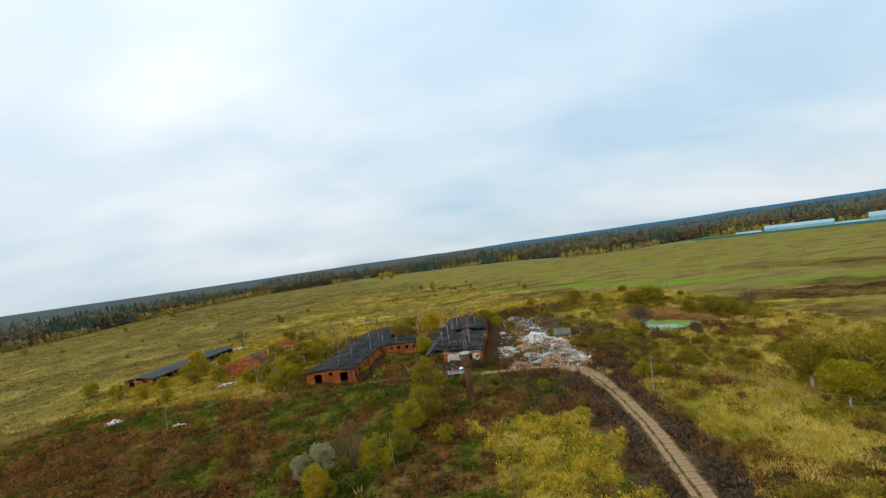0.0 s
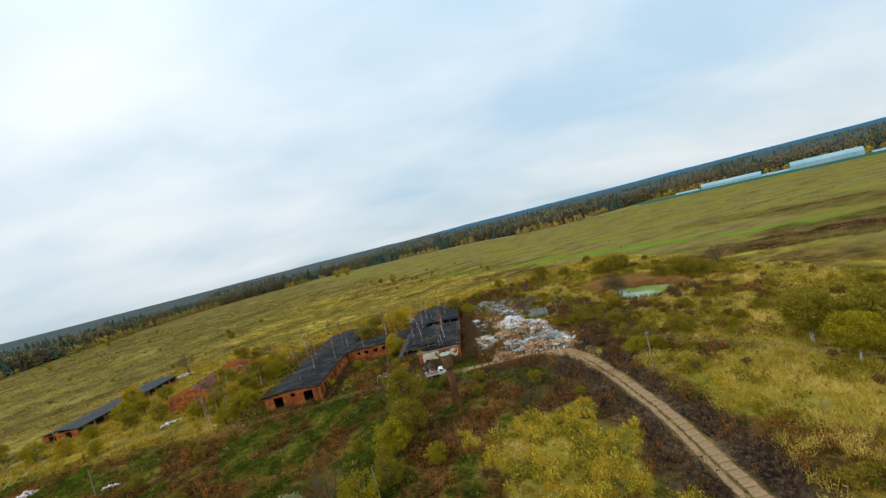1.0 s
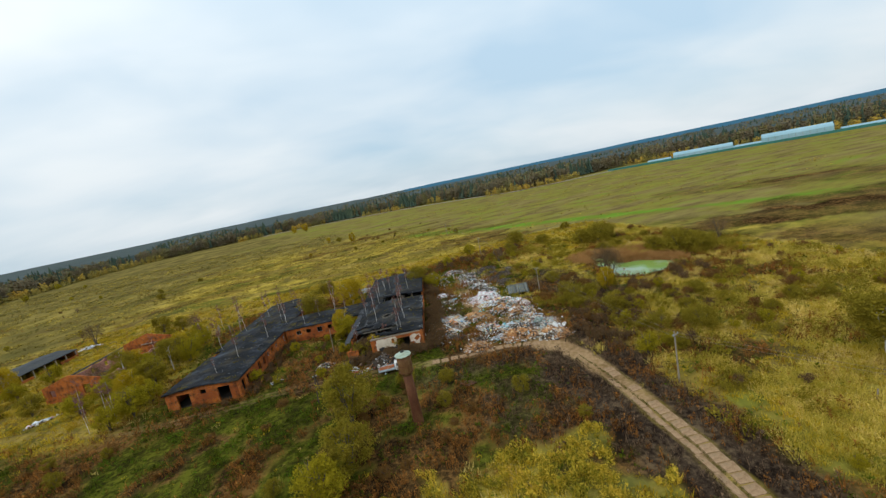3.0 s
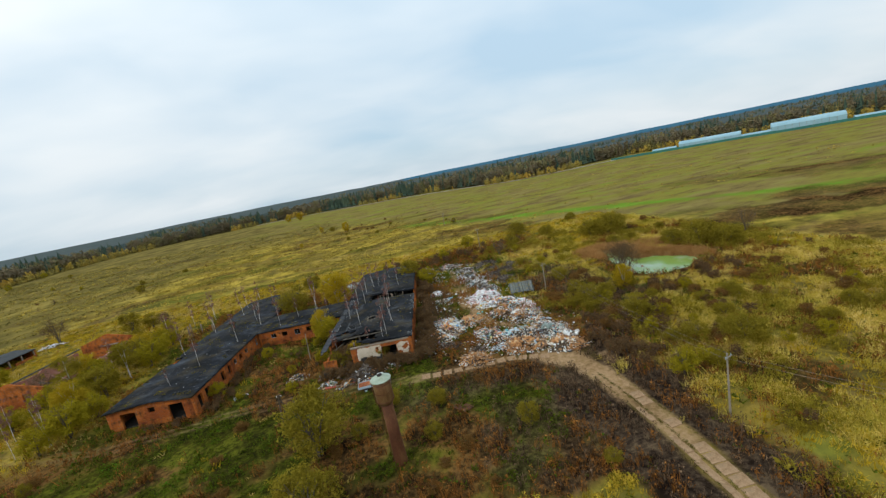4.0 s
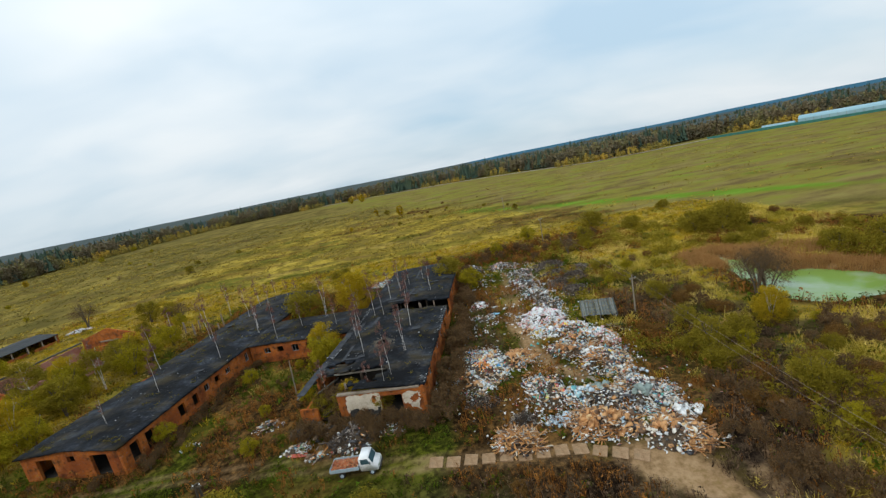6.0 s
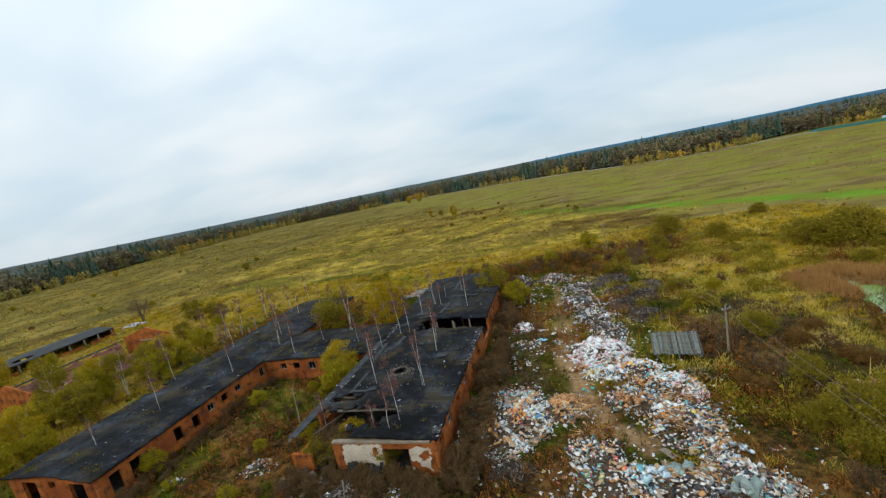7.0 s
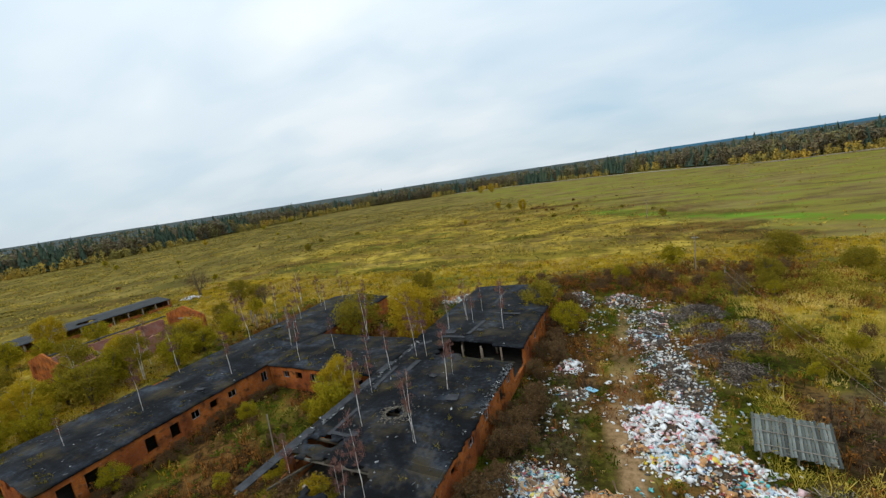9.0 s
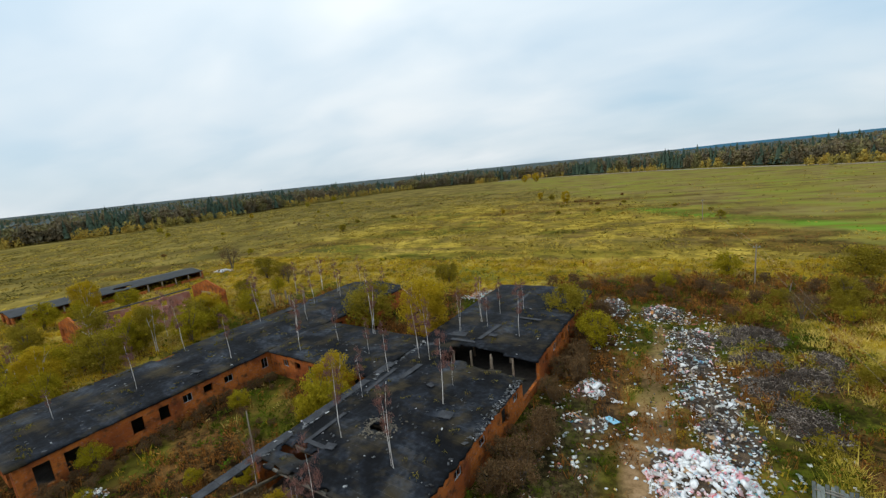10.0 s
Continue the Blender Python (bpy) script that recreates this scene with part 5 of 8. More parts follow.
# tall straw and scrub of the rough meadow east of the road
x, y = sample(80000, 36, 112, 50, 205, lambda x, y, c: np.clip(1 - c[3] - c[6] - c[7] - 0.7 * c[1] - 0.5 * c[0], 0, 1) * clumped(x, y, 5.0, 166, 0.46, 0.56) * pond_clear(x, y) * (1 - 0.6 * sstep(104, 116, y) * sstep(60, 50, x)), 211)
scatter("tall_straw", [np.concatenate([tri_blades(9, 0.85, 0.5, 0.035, 0.45, 170 + k), tri_leaves(7, 0.5, 0.22, 0.06, 0.4, 175 + k)]) for k in range(4)], on_ground(x, y), sizes(len(x), -0.1), GRASS_LIME, "tall yellow-green and straw-coloured grass in clumps", "grass", seed=216)
x, y = sample(19000, 38, 112, 50, 205, lambda x, y, c: np.clip(1 - c[3] - c[6] - c[7], 0, 1) * clumped(x, y, 5.0, 176, 0.55, 0.64) * pond_clear(x, y), 212)
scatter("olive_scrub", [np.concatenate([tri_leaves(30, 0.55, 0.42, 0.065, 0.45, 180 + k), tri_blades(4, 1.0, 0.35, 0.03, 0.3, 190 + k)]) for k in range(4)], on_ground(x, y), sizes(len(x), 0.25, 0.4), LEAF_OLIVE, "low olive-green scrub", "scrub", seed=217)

# ---- trees and bushes ----


def limb_tree(seed, height, stems, spread, clumps, leaves, leaf, bark, leafmat, crown_r, crown_z0, girth=0.09, twig=False):
    """Trunk and crown meshes: limbs that end in clumps of small leaves."""
    r = np.random.default_rng(seed)
    bm, ends = bmesh.new(), []
    for s in range(stems):
        a = 6.283 * s / stems + r.uniform(-0.5, 0.5)
        lean = spread * r.uniform(0.4, 1.0) if stems > 1 else spread * 0.25
        top = height * r.uniform(0.78, 1.0)
        pts = [(0.12 * math.cos(a) * (stems > 1), 0.12 * math.sin(a) * (stems > 1), -0.3)]
        for k in range(1, 5):
            f = k / 4
            pts.append((lean * f ** 1.3 * math.cos(a) + r.normal(0, 0.05) * height * 0.1, lean * f ** 1.3 * math.sin(a) + r.normal(0, 0.05) * height * 0.1, top * f))
        add_tube(bm, pts, [girth * (1 - 0.2 * k) for k in range(5)], 5)
        for k in range(0 if height == 5.0 else 2):
            p, q = Vector(pts[2 + k % 2]), r.uniform(0, 6.28)
            e = p + Vector((math.cos(q), math.sin(q), 1.1)) * height * r.uniform(0.12, 0.22)
            add_tube(bm, [p, (p + e) / 2 + Vector((0, 0, 0.05)), e], [girth * 0.4, girth * 0.3, girth * 0.12], 4)
            ends.append(np.array(e))
        ends.append(np.array(pts[-1]))
    tm = bpy.data.meshes.new("trunk")
    bm.to_mesh(tm)
    bm.free()
    tm.materials.append(bark)
    tris = []
    for k in range(clumps):
        d = r.normal(0, 1, 3)
        d /= np.linalg.norm(d)
        rr = r.uniform(0.30, 1.0) ** 0.4
        zc = crown_z0 + (height - crown_z0) * 0.5
        c = np.array([d[0] * crown_r * rr, d[1] * crown_r * rr, zc + d[2] * (height - crown_z0) * 0.5 * rr])
        if k < len(ends):
            c = 0.7 * c + 0.3 * ends[k]
        cr = crown_r * r.uniform(0.22, 0.42)
        if twig:
            n = leaves
            q = c + r.normal(0, cr * 0.6, (n, 3))
            up = np.stack([r.normal(0, 0.35, n), r.normal(0, 0.35, n), r.uniform(0.4, 1.0, n)], -1) * leaf * 5
            w = r.normal(0, leaf * 0.13, (n, 3))
            tris.append(np.stack([q - w, q + w, q + up], 1))
        else:
            t = tri_leaves(leaves, cr, cr * 0.8, leaf, 0, int(seed * 100 + k), 0.55)
            tris.append(t + c)
    cm = np.concatenate(tris)
    me2 = np_mesh("crown", cm.reshape(-1, 3), np.arange(len(cm) * 3).reshape(-1, 3))
    me2.materials.append(leafmat)
    return tm, me2


def plant(name, meshes, m, label, category, group=""):
    t = thing(name, m, label, category, group)
    for nm, me3 in zip(("trunk", "crown"), meshes):
        o = new(nm, me3)
        o.parent = t
    return t


def stand(x, y, s=1.0, turn=0.0, z=None, lean=0.0):
    zz = float(ground(np.array(x), np.array(y))) if z is None else z
    return pose(x, y, zz, lean, 0, turn) @ Matrix.Diagonal((s, s, s, 1))


KINDS = {
    "willow": [limb_tree(k, 5.5, 6, 1.9, 55, 130, 0.09, BARK, LEAF_YEL, 2.6, 0.5) for k in (1, 2, 3)],
    "gold": [limb_tree(k, 8.0, 4, 1.7, 95, 150, 0.09, BIRCHBARK, LEAF_GOLD, 2.8, 0.5, 0.06) for k in (4, 5)],
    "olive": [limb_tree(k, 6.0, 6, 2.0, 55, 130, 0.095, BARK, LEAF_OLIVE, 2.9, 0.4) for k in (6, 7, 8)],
    "pale": [limb_tree(k, 6.5, 5, 1.4, 45, 130, 0.09, BARK, LEAF_GREY, 2.0, 1.0) for k in (9,)],
    "bare": [limb_tree(k, 6.0, 6, 2.4, 40, 90, 0.09, BARK, LEAF_BROWN, 2.6, 1.2, 0.10, True) for k in (10, 11)],
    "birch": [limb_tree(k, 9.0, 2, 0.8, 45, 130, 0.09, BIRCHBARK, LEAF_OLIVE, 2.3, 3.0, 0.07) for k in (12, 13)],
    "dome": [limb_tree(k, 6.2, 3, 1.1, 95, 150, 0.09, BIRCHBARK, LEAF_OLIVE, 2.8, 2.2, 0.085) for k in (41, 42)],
    "golden_dome": [limb_tree(k, 6.2, 2, 0.9, 95, 150, 0.09, BIRCHBARK, LEAF_YEL, 2.8, 2.2, 0.085) for k in (43,)],
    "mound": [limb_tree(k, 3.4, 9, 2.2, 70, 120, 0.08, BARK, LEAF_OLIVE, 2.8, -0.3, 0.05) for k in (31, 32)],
    "rusty": [limb_tree(k, 2.3, 9, 1.6, 60, 110, 0.065, BARK, LEAF_RUST, 2.0, -0.3, 0.03) for k in (51, 52)],
    "shrub": [limb_tree(k, 2.6, 7, 1.2, 30, 90, 0.055, BARK, LEAF_DARK, 1.5, 0.0, 0.03) for k in (20, 21, 22)],
    "sapling": [limb_tree(k, 5.0, n, 0.45, 16, 45, 0.06, BIRCHBARK, TWIGS, 0.46, 1.9, 0.032, True) for k, n in ((14, 1), (15, 2), (16, 1), (17, 1))],
}
LABELS = {"rusty": ("bush", "low rust-brown withered bush"), "dome": ("tree", "broad olive-leaved birch with white stems"), "golden_dome": ("tree", "broad golden-green birch with two white stems"), "mound": ("bush", "broad low olive-green willow bush"), "shrub": ("shrub", "dark leafless shrub of dense brown twigs"), "willow": ("bush", "yellow-green willow bush with many stems"), "gold": ("tree", "young birch with golden autumn leaves"), "olive": ("bush", "olive-green leafy bush with many stems"),
          "pale": ("tree", "pale grey-green willow tree"), "bare": ("bush", "nearly bare brown bush with spreading stems"), "birch": ("tree", "white-stemmed birch with thin olive leaves"), "sapling": ("birch_sapling", "thin white birch sapling with bare reddish twigs")}


def grow(kind, x, y, s=1.0, z=None, group="", lean=0.0):
    v = KINDS[kind]
    s = s * (1.55 if kind == "sapling" else 1.0 if y > 225 else 1.7)
    k = int(abs(x * 7.3 + y * 3.1)) % len(v)
    nm, lb = LABELS[kind]
    return plant(nm, v[k], stand(x, y, s, (x * 37 + y * 91) % 360, z, lean), "thin birch sapling with bare reddish twigs on a barn roof" if z is not None else lb, "tree" if kind in ("gold", "pale", "birch", "dome", "golden_dome") else ("sapling" if kind == "sapling" else "bush"), group)


# between and behind the barns
for kind, x, y, s in (
    ("gold", -12.0, 150.5, 0.53), ("olive", -22.5, 174.5, 0.95), ("gold", -9.5, 172.5, 0.85), ("olive", 14.0, 181.0, 0.8), ("willow", 18.8, 175.0, 0.6), ("olive", -20.5, 208.0, 0.5), ("olive", -23.0, 209.5, 0.45), ("willow", -11.0, 147.0, 0.7),
):
    grow(kind, x, y, s)
# west of barn B
for kind, x, y, s in (
    ("willow", -56.5, 131.0, 0.74), ("gold", -60.5, 139.0, 0.58), ("olive", -59.0, 146.5, 0.74), ("willow", -62.5, 151.5, 0.78), ("birch", -58.5, 155.0, 0.62), ("willow", -56.5, 160.5, 0.70), ("olive", -61.0, 164.5, 0.70), ("willow", -68.0, 143.0, 0.62),
    ("willow", -70.5, 150.5, 0.55), ("bare", -76.5, 155.0, 0.62), ("willow", -55.5, 137.0, 0.55), ("gold", -62.0, 169.0, 0.55), ("willow", -58.0, 176.0, 0.55), ("olive", -87.0, 147.0, 0.55), ("willow", -104.0, 156.0, 0.74), ("gold", -106.0, 166.0, 0.70),
    ("willow", -108.0, 148.0, 0.47), ("olive", -98.0, 150.0, 0.47), ("willow", -99.0, 172.0, 0.62), ("olive", -72.0, 186.0, 0.47), ("willow", -66.0, 192.0, 0.43), ("bare", -112.0, 214.0, 0.90), ("olive", -82.0, 203.0, 0.70), ("olive", -76.0, 204.0, 0.55),
):
    grow(kind, x, y, s)
# west of barn B, farther
for kind, x, y, s in (
    ("bare", -70.0, 200.0, 0.55), ("willow", -137.0, 150.0, 0.62), ("willow", -118.0, 140.0, 0.62), ("gold", -108.0, 138.0, 0.39), ("willow", -96.0, 132.0, 0.47), ("willow", -59.5, 134.0, 0.62), ("willow", -64.5, 146.0, 0.66), ("willow", -72.0, 139.5, 0.6),
    ("mound", -66.0, 155.5, 0.9), ("mound", -73.5, 161.5, 0.8), ("olive", -67.5, 170.0, 0.55), ("willow", -64.0, 181.0, 0.5), ("willow", -101.0, 162.0, 0.55), ("willow", -59.0, 127.0, 0.55), ("willow", -57.5, 167.5, 0.6), ("gold", -68.0, 158.0, 0.55), ("birch", -66.5, 149.0, 0.7),
):
    grow(kind, x, y, s)
# foreground
for kind, x, y, s in (
    ("olive", -9.2, 105.0, 0.95), ("willow", -12.5, 86.5, 0.75), ("olive", -9.0, 92.5, 0.75), ("willow", -17.0, 73.0, 0.68), ("pale", -27.0, 72.5, 0.62), ("pale", -30.5, 71.5, 0.5), ("bare", -22.0, 74.5, 0.75), ("olive", -13.0, 78.0, 0.5),
    ("gold", -26.0, 66.0, 0.42), ("willow", -5.0, 80.0, 0.4), ("mound", 1.3, 112.5, 0.42), ("mound", 8.8, 109.2, 0.36), ("willow", -16.0, 125.5, 0.26), ("willow", -31.0, 132.0, 0.35),
):
    grow(kind, x, y, s)
# right of the road
for kind, x, y, s in (
    ("dome", 68.6, 80.0, 0.92), ("golden_dome", 66.2, 70.2, 0.80), ("dome", 73.6, 74.5, 0.92), ("dome", 78.5, 70.0, 0.85), ("dome", 74.5, 82.5, 0.62), ("mound", 57.5, 101.0, 0.7),
    ("olive", 46.5, 128.0, 0.5), ("olive", 50.0, 117.0, 0.5), ("olive", 51.0, 104.0, 0.42), ("gold", 58.0, 132.0, 0.42), ("bare", 64.0, 142.0, 0.8), ("bare", 66.6, 143.0, 0.85), ("bare", 68.2, 147.0, 0.7), ("mound", 59.0, 133.0, 0.5), ("willow", 43.5, 98.0, 0.45),
    ("olive", 48.0, 136.0, 0.35), ("mound", 93.0, 147.0, 1.1), ("mound", 96.0, 141.5, 0.9), ("mound", 89.0, 153.0, 0.8), ("mound", 88.0, 183.0, 1.25), ("mound", 83.0, 187.0, 0.95), ("mound", 92.5, 187.0, 1.1), ("mound", 74.0, 205.0, 0.7),
):
    grow(kind, x, y, s)
# right of the road, farther
for kind, x, y, s in (
    ("mound", 67.0, 221.0, 0.9), ("mound", 97.0, 227.0, 0.9), ("bare", 108.0, 147.0, 0.7), ("willow", 43.0, 216.0, 0.6), ("bare", 48.0, 190.0, 0.5), ("willow", 30.0, 205.0, 0.45), ("olive", 57.0, 200.0, 0.5),
):
    grow(kind, x, y, s)
# out in the meadow
for kind, x, y, s in (
    ("gold", -15.0, 396.0, 1.0), ("olive", -28.0, 418.0, 0.8), ("gold", -38.0, 428.0, 0.7), ("gold", -45.0, 348.0, 0.4), ("olive", -124.0, 296.0, 0.7), ("olive", -127.0, 299.0, 0.6), ("willow", -133.0, 240.0, 0.5), ("olive", 56.0, 300.0, 0.6),
    ("gold", -94.0, 690.0, 1.5), ("gold", -112.0, 700.0, 1.3), ("willow", -354.0, 518.0, 1.2), ("willow", -378.0, 600.0, 1.3), ("willow", -350.0, 330.0, 0.9), ("gold", -330.0, 410.0, 0.7), ("willow", -250.0, 420.0, 0.6), ("willow", -300.0, 520.0, 0.7),
    ("willow", -205.0, 380.0, 0.5), ("willow", -230.0, 300.0, 0.5), ("bare", -190.0, 330.0, 0.5), ("willow", -170.0, 250.0, 0.4), ("willow", -290.0, 300.0, 0.7),
):
    grow(kind, x, y, s)
# willow mounds strewn over the rough meadow
r = np.random.default_rng(72)
for k in range(190):
    x, y = (r.uniform(42, 112), r.uniform(56, 205)) if k < 120 else (r.uniform(41, 72), r.uniform(96, 152))
    if min(math.hypot(x - a, y - b) - c for a, b, c in POND) > 8 and along(np.array(x), np.array(y), ROAD) > 8 and math.hypot(x - 39, y - 146) > 9:
        grow((("mound", "rusty", "shrub", "willow", "rusty", "mound") if k < 120 else ("rusty", "shrub", "rusty", "willow", "shrub", "mound"))[k % 6], x, y, r.uniform(0.25, 0.52) * (0.62 if k % 6 == 3 else 1.0))
# rusty and olive bushes in the weeds before the barns
r = np.random.default_rng(73)
for k in range(150):
    x, y = r.uniform(-75, 26), r.uniform(60, 119)
    c = cover(np.array([x]), np.array([y]))
    if along(np.array(x), np.array(y), TRACK) > 3 and along(np.array(x), np.array(y), ROAD) > 4 and math.hypot(x - 1.5, y - 98.6) > 4 and math.hypot(x + 0.9, y - 119) > 5 and (c[0][0] > 0.4 or k % 4 == 3):
        grow("olive" if k % 6 == 3 else "rusty", x, y, r.uniform(0.16, 0.34))
# dark and rusty scrub dotted over the far meadow
r = np.random.default_rng(74)
for k in range(26):
    x, y = (r.normal(-5, 30), r.normal(370, 35)) if k < 14 else (r.uniform(-260, 60), r.uniform(230, 430))
    grow(("rusty", "mound", "shrub")[k % 3], x, y, r.uniform(0.3, 0.7))
# dark shrubs along the barns, the dump and the road
r = np.random.default_rng(71)
for k in range(74):
    u, v = r.uniform(0.9, 4.4), r.uniform(-2, 64)
    if not (29 < v < 35 and r.uniform() < 0.5):
        grow("shrub", *barn_uv(u, v), r.uniform(0.4, 0.75))
for k in range(40):
    x, y = r.uniform(38, 58), r.uniform(98, 132)
    grow("shrub", x, y, r.uniform(0.3, 0.6))
for k in range(34):
    x, y = r.uniform(4, 62), r.normal(203, 5)
    grow("shrub", x, y, r.uniform(0.35, 0.7))
for k in range(20):
    x, y = r.uniform(58, 84), r.normal(127, 2.5)
    grow("shrub", x, y, r.uniform(0.35, 0.6))
for k in range(44):
    u, v = r.uniform(-39.2, -36.5), r.uniform(-6, 21)
    grow("shrub", *barn_uv(u, v), r.uniform(0.2, 0.38))
for k in range(14):
    u, v = r.uniform(-54, -41), r.uniform(-9.5, -7.5)
    grow("shrub", *barn_uv(u, v), r.uniform(0.15, 0.3))
for k in range(26):
    u, v = r.uniform(-39, -19), r.uniform(-5, 21)
    grow(("shrub", "shrub", "willow")[k % 3], *barn_uv(u, v), r.uniform(0.16, 0.36))
for k in range(34):
    u, v = r.uniform(-19, 2), r.uniform(-4.5, -0.6)
    grow("shrub", *barn_uv(u, v), r.uniform(0.3, 0.55))
# birch saplings rooted on the roofs
for u, v, s in ((-11.7, 11.4, 1.15), (-4.6, 10.6, 1.0), (-5.6, 20.4, 1.1), (-14.7, 28.6, 1.25), (-12.8, 28.4, 1.1), (-12.3, 42.6, 1.0), (-13.8, 38.4, 0.9), (-4.5, 39.4, 1.05), (-10.4, 41.0, 0.8), (-16.2, 4.7, 0.9), (-5.0, 3.0, 1.0), (-5.6, 1.5, 0.7), (-9.0, 4.2, 0.8), (-11.0, 47.0, 0.8), (-8.0, 50.0, 0.7), (-6.5, 24.0, 0.6), (-15.2, 18.0, 0.8), (-16.4, 24.0, 0.9)):
    if gone_a(np.array(u), np.array(v)):
        z = 0.6
    else:
        z = float(h_a(np.array(u), np.array(v)))
    grow("sapling", *barn_uv(u, v), s, z, "saplings on the roofs", 3 * math.sin(u * 5 + v))
for u, v, s in ((-45.5, 6.6, 1.0), (-42.5, 17.9, 0.95), (-44.1, 33.6, 0.95), (-54.0, 30.3, 1.2), (-53.5, 50.0, 1.0), (-54.5, 16.8, 1.2), (-46.8, -1.5, 0.5), (-51.0, 41.0, 1.1), (-41.2, 29.0, 0.9), (-48.5, 46.0, 0.8), (-46.2, 52.0, 0.7), (-52.0, 56.0, 0.9)):
    grow("sapling", *barn_uv(u, v), s, 4.4 + 0.75 * (1 - abs(u + 47.8) / 8.2), "saplings on the roofs", 3 * math.sin(u * 5 + v))
for u, v, s in ((-34.2, 24.2, 1.0), (-27.3, 33.4, 1.2), (-31.0, 29.0, 0.7), (-22.5, 27.0, 0.7)):
    grow("sapling", *barn_uv(u, v), s, 4.4 + 0.35 * (1 - abs(v - 28.7) / 6.5), "saplings on the roofs", 3 * math.sin(u * 5 + v))
for x, y, s in ((-59.0, 129.5, 1.2), (-63.5, 128.0, 1.0), (-66.0, 138.0, 1.1), (-67.0, 133.5, 1.3), (-52.5, 195.0, 1.3), (-60.0, 180.0, 1.2), (-65.0, 161.0, 1.3), (-13.5, 181.0, 1.1), (-57.0, 190.0, 1.2), (-31.0, 192.5, 1.0)):
    o = grow("sapling", x, y, s)
# ---- water tower ----
tower = thing("water_tower", pose(1.75, 98.5, float(ground(np.array(1.75), np.array(98.5))), 0.6, -0.3, 0), "rusty steel water tower with a pale green lid", "water tower")
TZ = 12.6


def lathe(rows, sides=28):
    bm, rings = bmesh.new(), []
    for rad, z in rows:
        rings.append([bm.verts.new((rad * math.cos(2 * math.pi * k / sides), rad * math.sin(2 * math.pi * k / sides), z)) for k in range(sides)])
    for a, b in zip(rings[:-1], rings[1:]):
        for k in range(sides):
            bm.faces.new((a[k], a[(k + 1) % sides], b[(k + 1) % sides], b[k]))
    bm.faces.new(rings[-1])
    bm.faces.new(rings[0][::-1])
    return bm


part("shaft", lathe([(0.92, -0.6), (0.86, 0.4), (0.78, 4.0), (0.74, 9.0)]), RUST, tower, "rust-brown riveted shaft", True)
part("tank", lathe([(0.74, 8.55), (1.02, 8.95), (1.10, 9.15), (1.12, 10.6), (1.12, TZ - 0.7)]), TANKSKIN, tower, "ochre tank streaked with rust", True)
for zz in (9.2, 10.35, 11.5):
    part("hoop", lathe([(1.10, zz - 0.05), (1.15, zz - 0.05), (1.15, zz + 0.05), (1.10, zz + 0.05)]), RUST, tower, "rusty weld band", True)
part("lid", lathe([(1.10, TZ - 0.74), (1.34, TZ - 0.70), (1.34, TZ - 0.62), (0.36, TZ - 0.20), (0.30, TZ - 0.18)], 10), TANKLID, tower, "pale green faceted cone lid")
part("hatch", lathe([(0.32, TZ - 0.24), (0.32, TZ - 0.06), (0.26, TZ - 0.02)], 12), CHAR_GLOOM, tower, "dark round hatch")
for s in (-1, 1):
    part("ladder_rail", add_tube(bmesh.new(), [(-0.98, 0.2 * s, 0), (-0.92, 0.2 * s, 8.4), (-1.22, 0.2 * s, 9.1), (-1.22, 0.2 * s, 11.7)], [0.035] * 4, 5), RUST, tower)
for k in range(22):
    zz = 0.6 + k * 0.5
    xx = -0.96 if zz < 8.5 else -1.22
    part("ladder_rung", add_tube(bmesh.new(), [(xx, -0.2, zz), (xx, 0.2, zz)], [0.02, 0.02], 5), RUST, tower)

# ---- light truck ----
PAINT_W = material("white_truck_paint", [(0.3, (0.72, 0.73, 0.73)), (0.7, (0.82, 0.82, 0.81))], 2, 0.35, spec=0.5, stain=(0.5, 0.46, 0.4), stain_scale=1.5, stain_amount=0.3)
BED_BLUE = material("grey_blue_boards", [(0.3, (0.28, 0.36, 0.42)), (0.7, (0.42, 0.50, 0.55))], 3, 0.6)
RUBBER = material("tyre_rubber", [(0.3, (0.015, 0.015, 0.016)), (0.7, (0.035, 0.034, 0.033))], 6, 0.85)
CHASSIS = material("dark_chassis", [(0.3, (0.02, 0.02, 0.02)), (0.7, (0.05, 0.048, 0.045))], 3, 0.7)
GLASS = bpy.data.materials.new("tinted_window_glass")
GLASS.use_nodes = True
gb = GLASS.node_tree.nodes["Principled BSDF"]
gb.inputs["Base Color"].default_value, gb.inputs["Roughness"].default_value = (0.05, 0.10, 0.12, 1), 0.05
BRICKLOAD = palette("loose_bricks", [(3, (0.45, 0.14, 0.05)), (2, (0.36, 0.11, 0.05)), (1, (0.5, 0.25, 0.12))], 0.9)


def prism(profile, y0, y1, bevel=0.0):
    """A side profile (x, z) drawn across the width."""
    bm = bmesh.new()
    a, b = [bm.verts.new((px, y0, pz)) for px, pz in profile], [bm.verts.new((px, y1, pz)) for px, pz in profile]
    n = len(profile)
    for k in range(n):
        bm.faces.new((a[k], a[(k + 1) % n], b[(k + 1) % n], b[k]))
    bm.faces.new(a[::-1])
    bm.faces.new(b)
    bmesh.ops.recalc_face_normals(bm, faces=bm.faces)
    if bevel:
        bmesh.ops.bevel(bm, geom=list(bm.edges), offset=bevel, segments=2, affect="EDGES")
    return bm


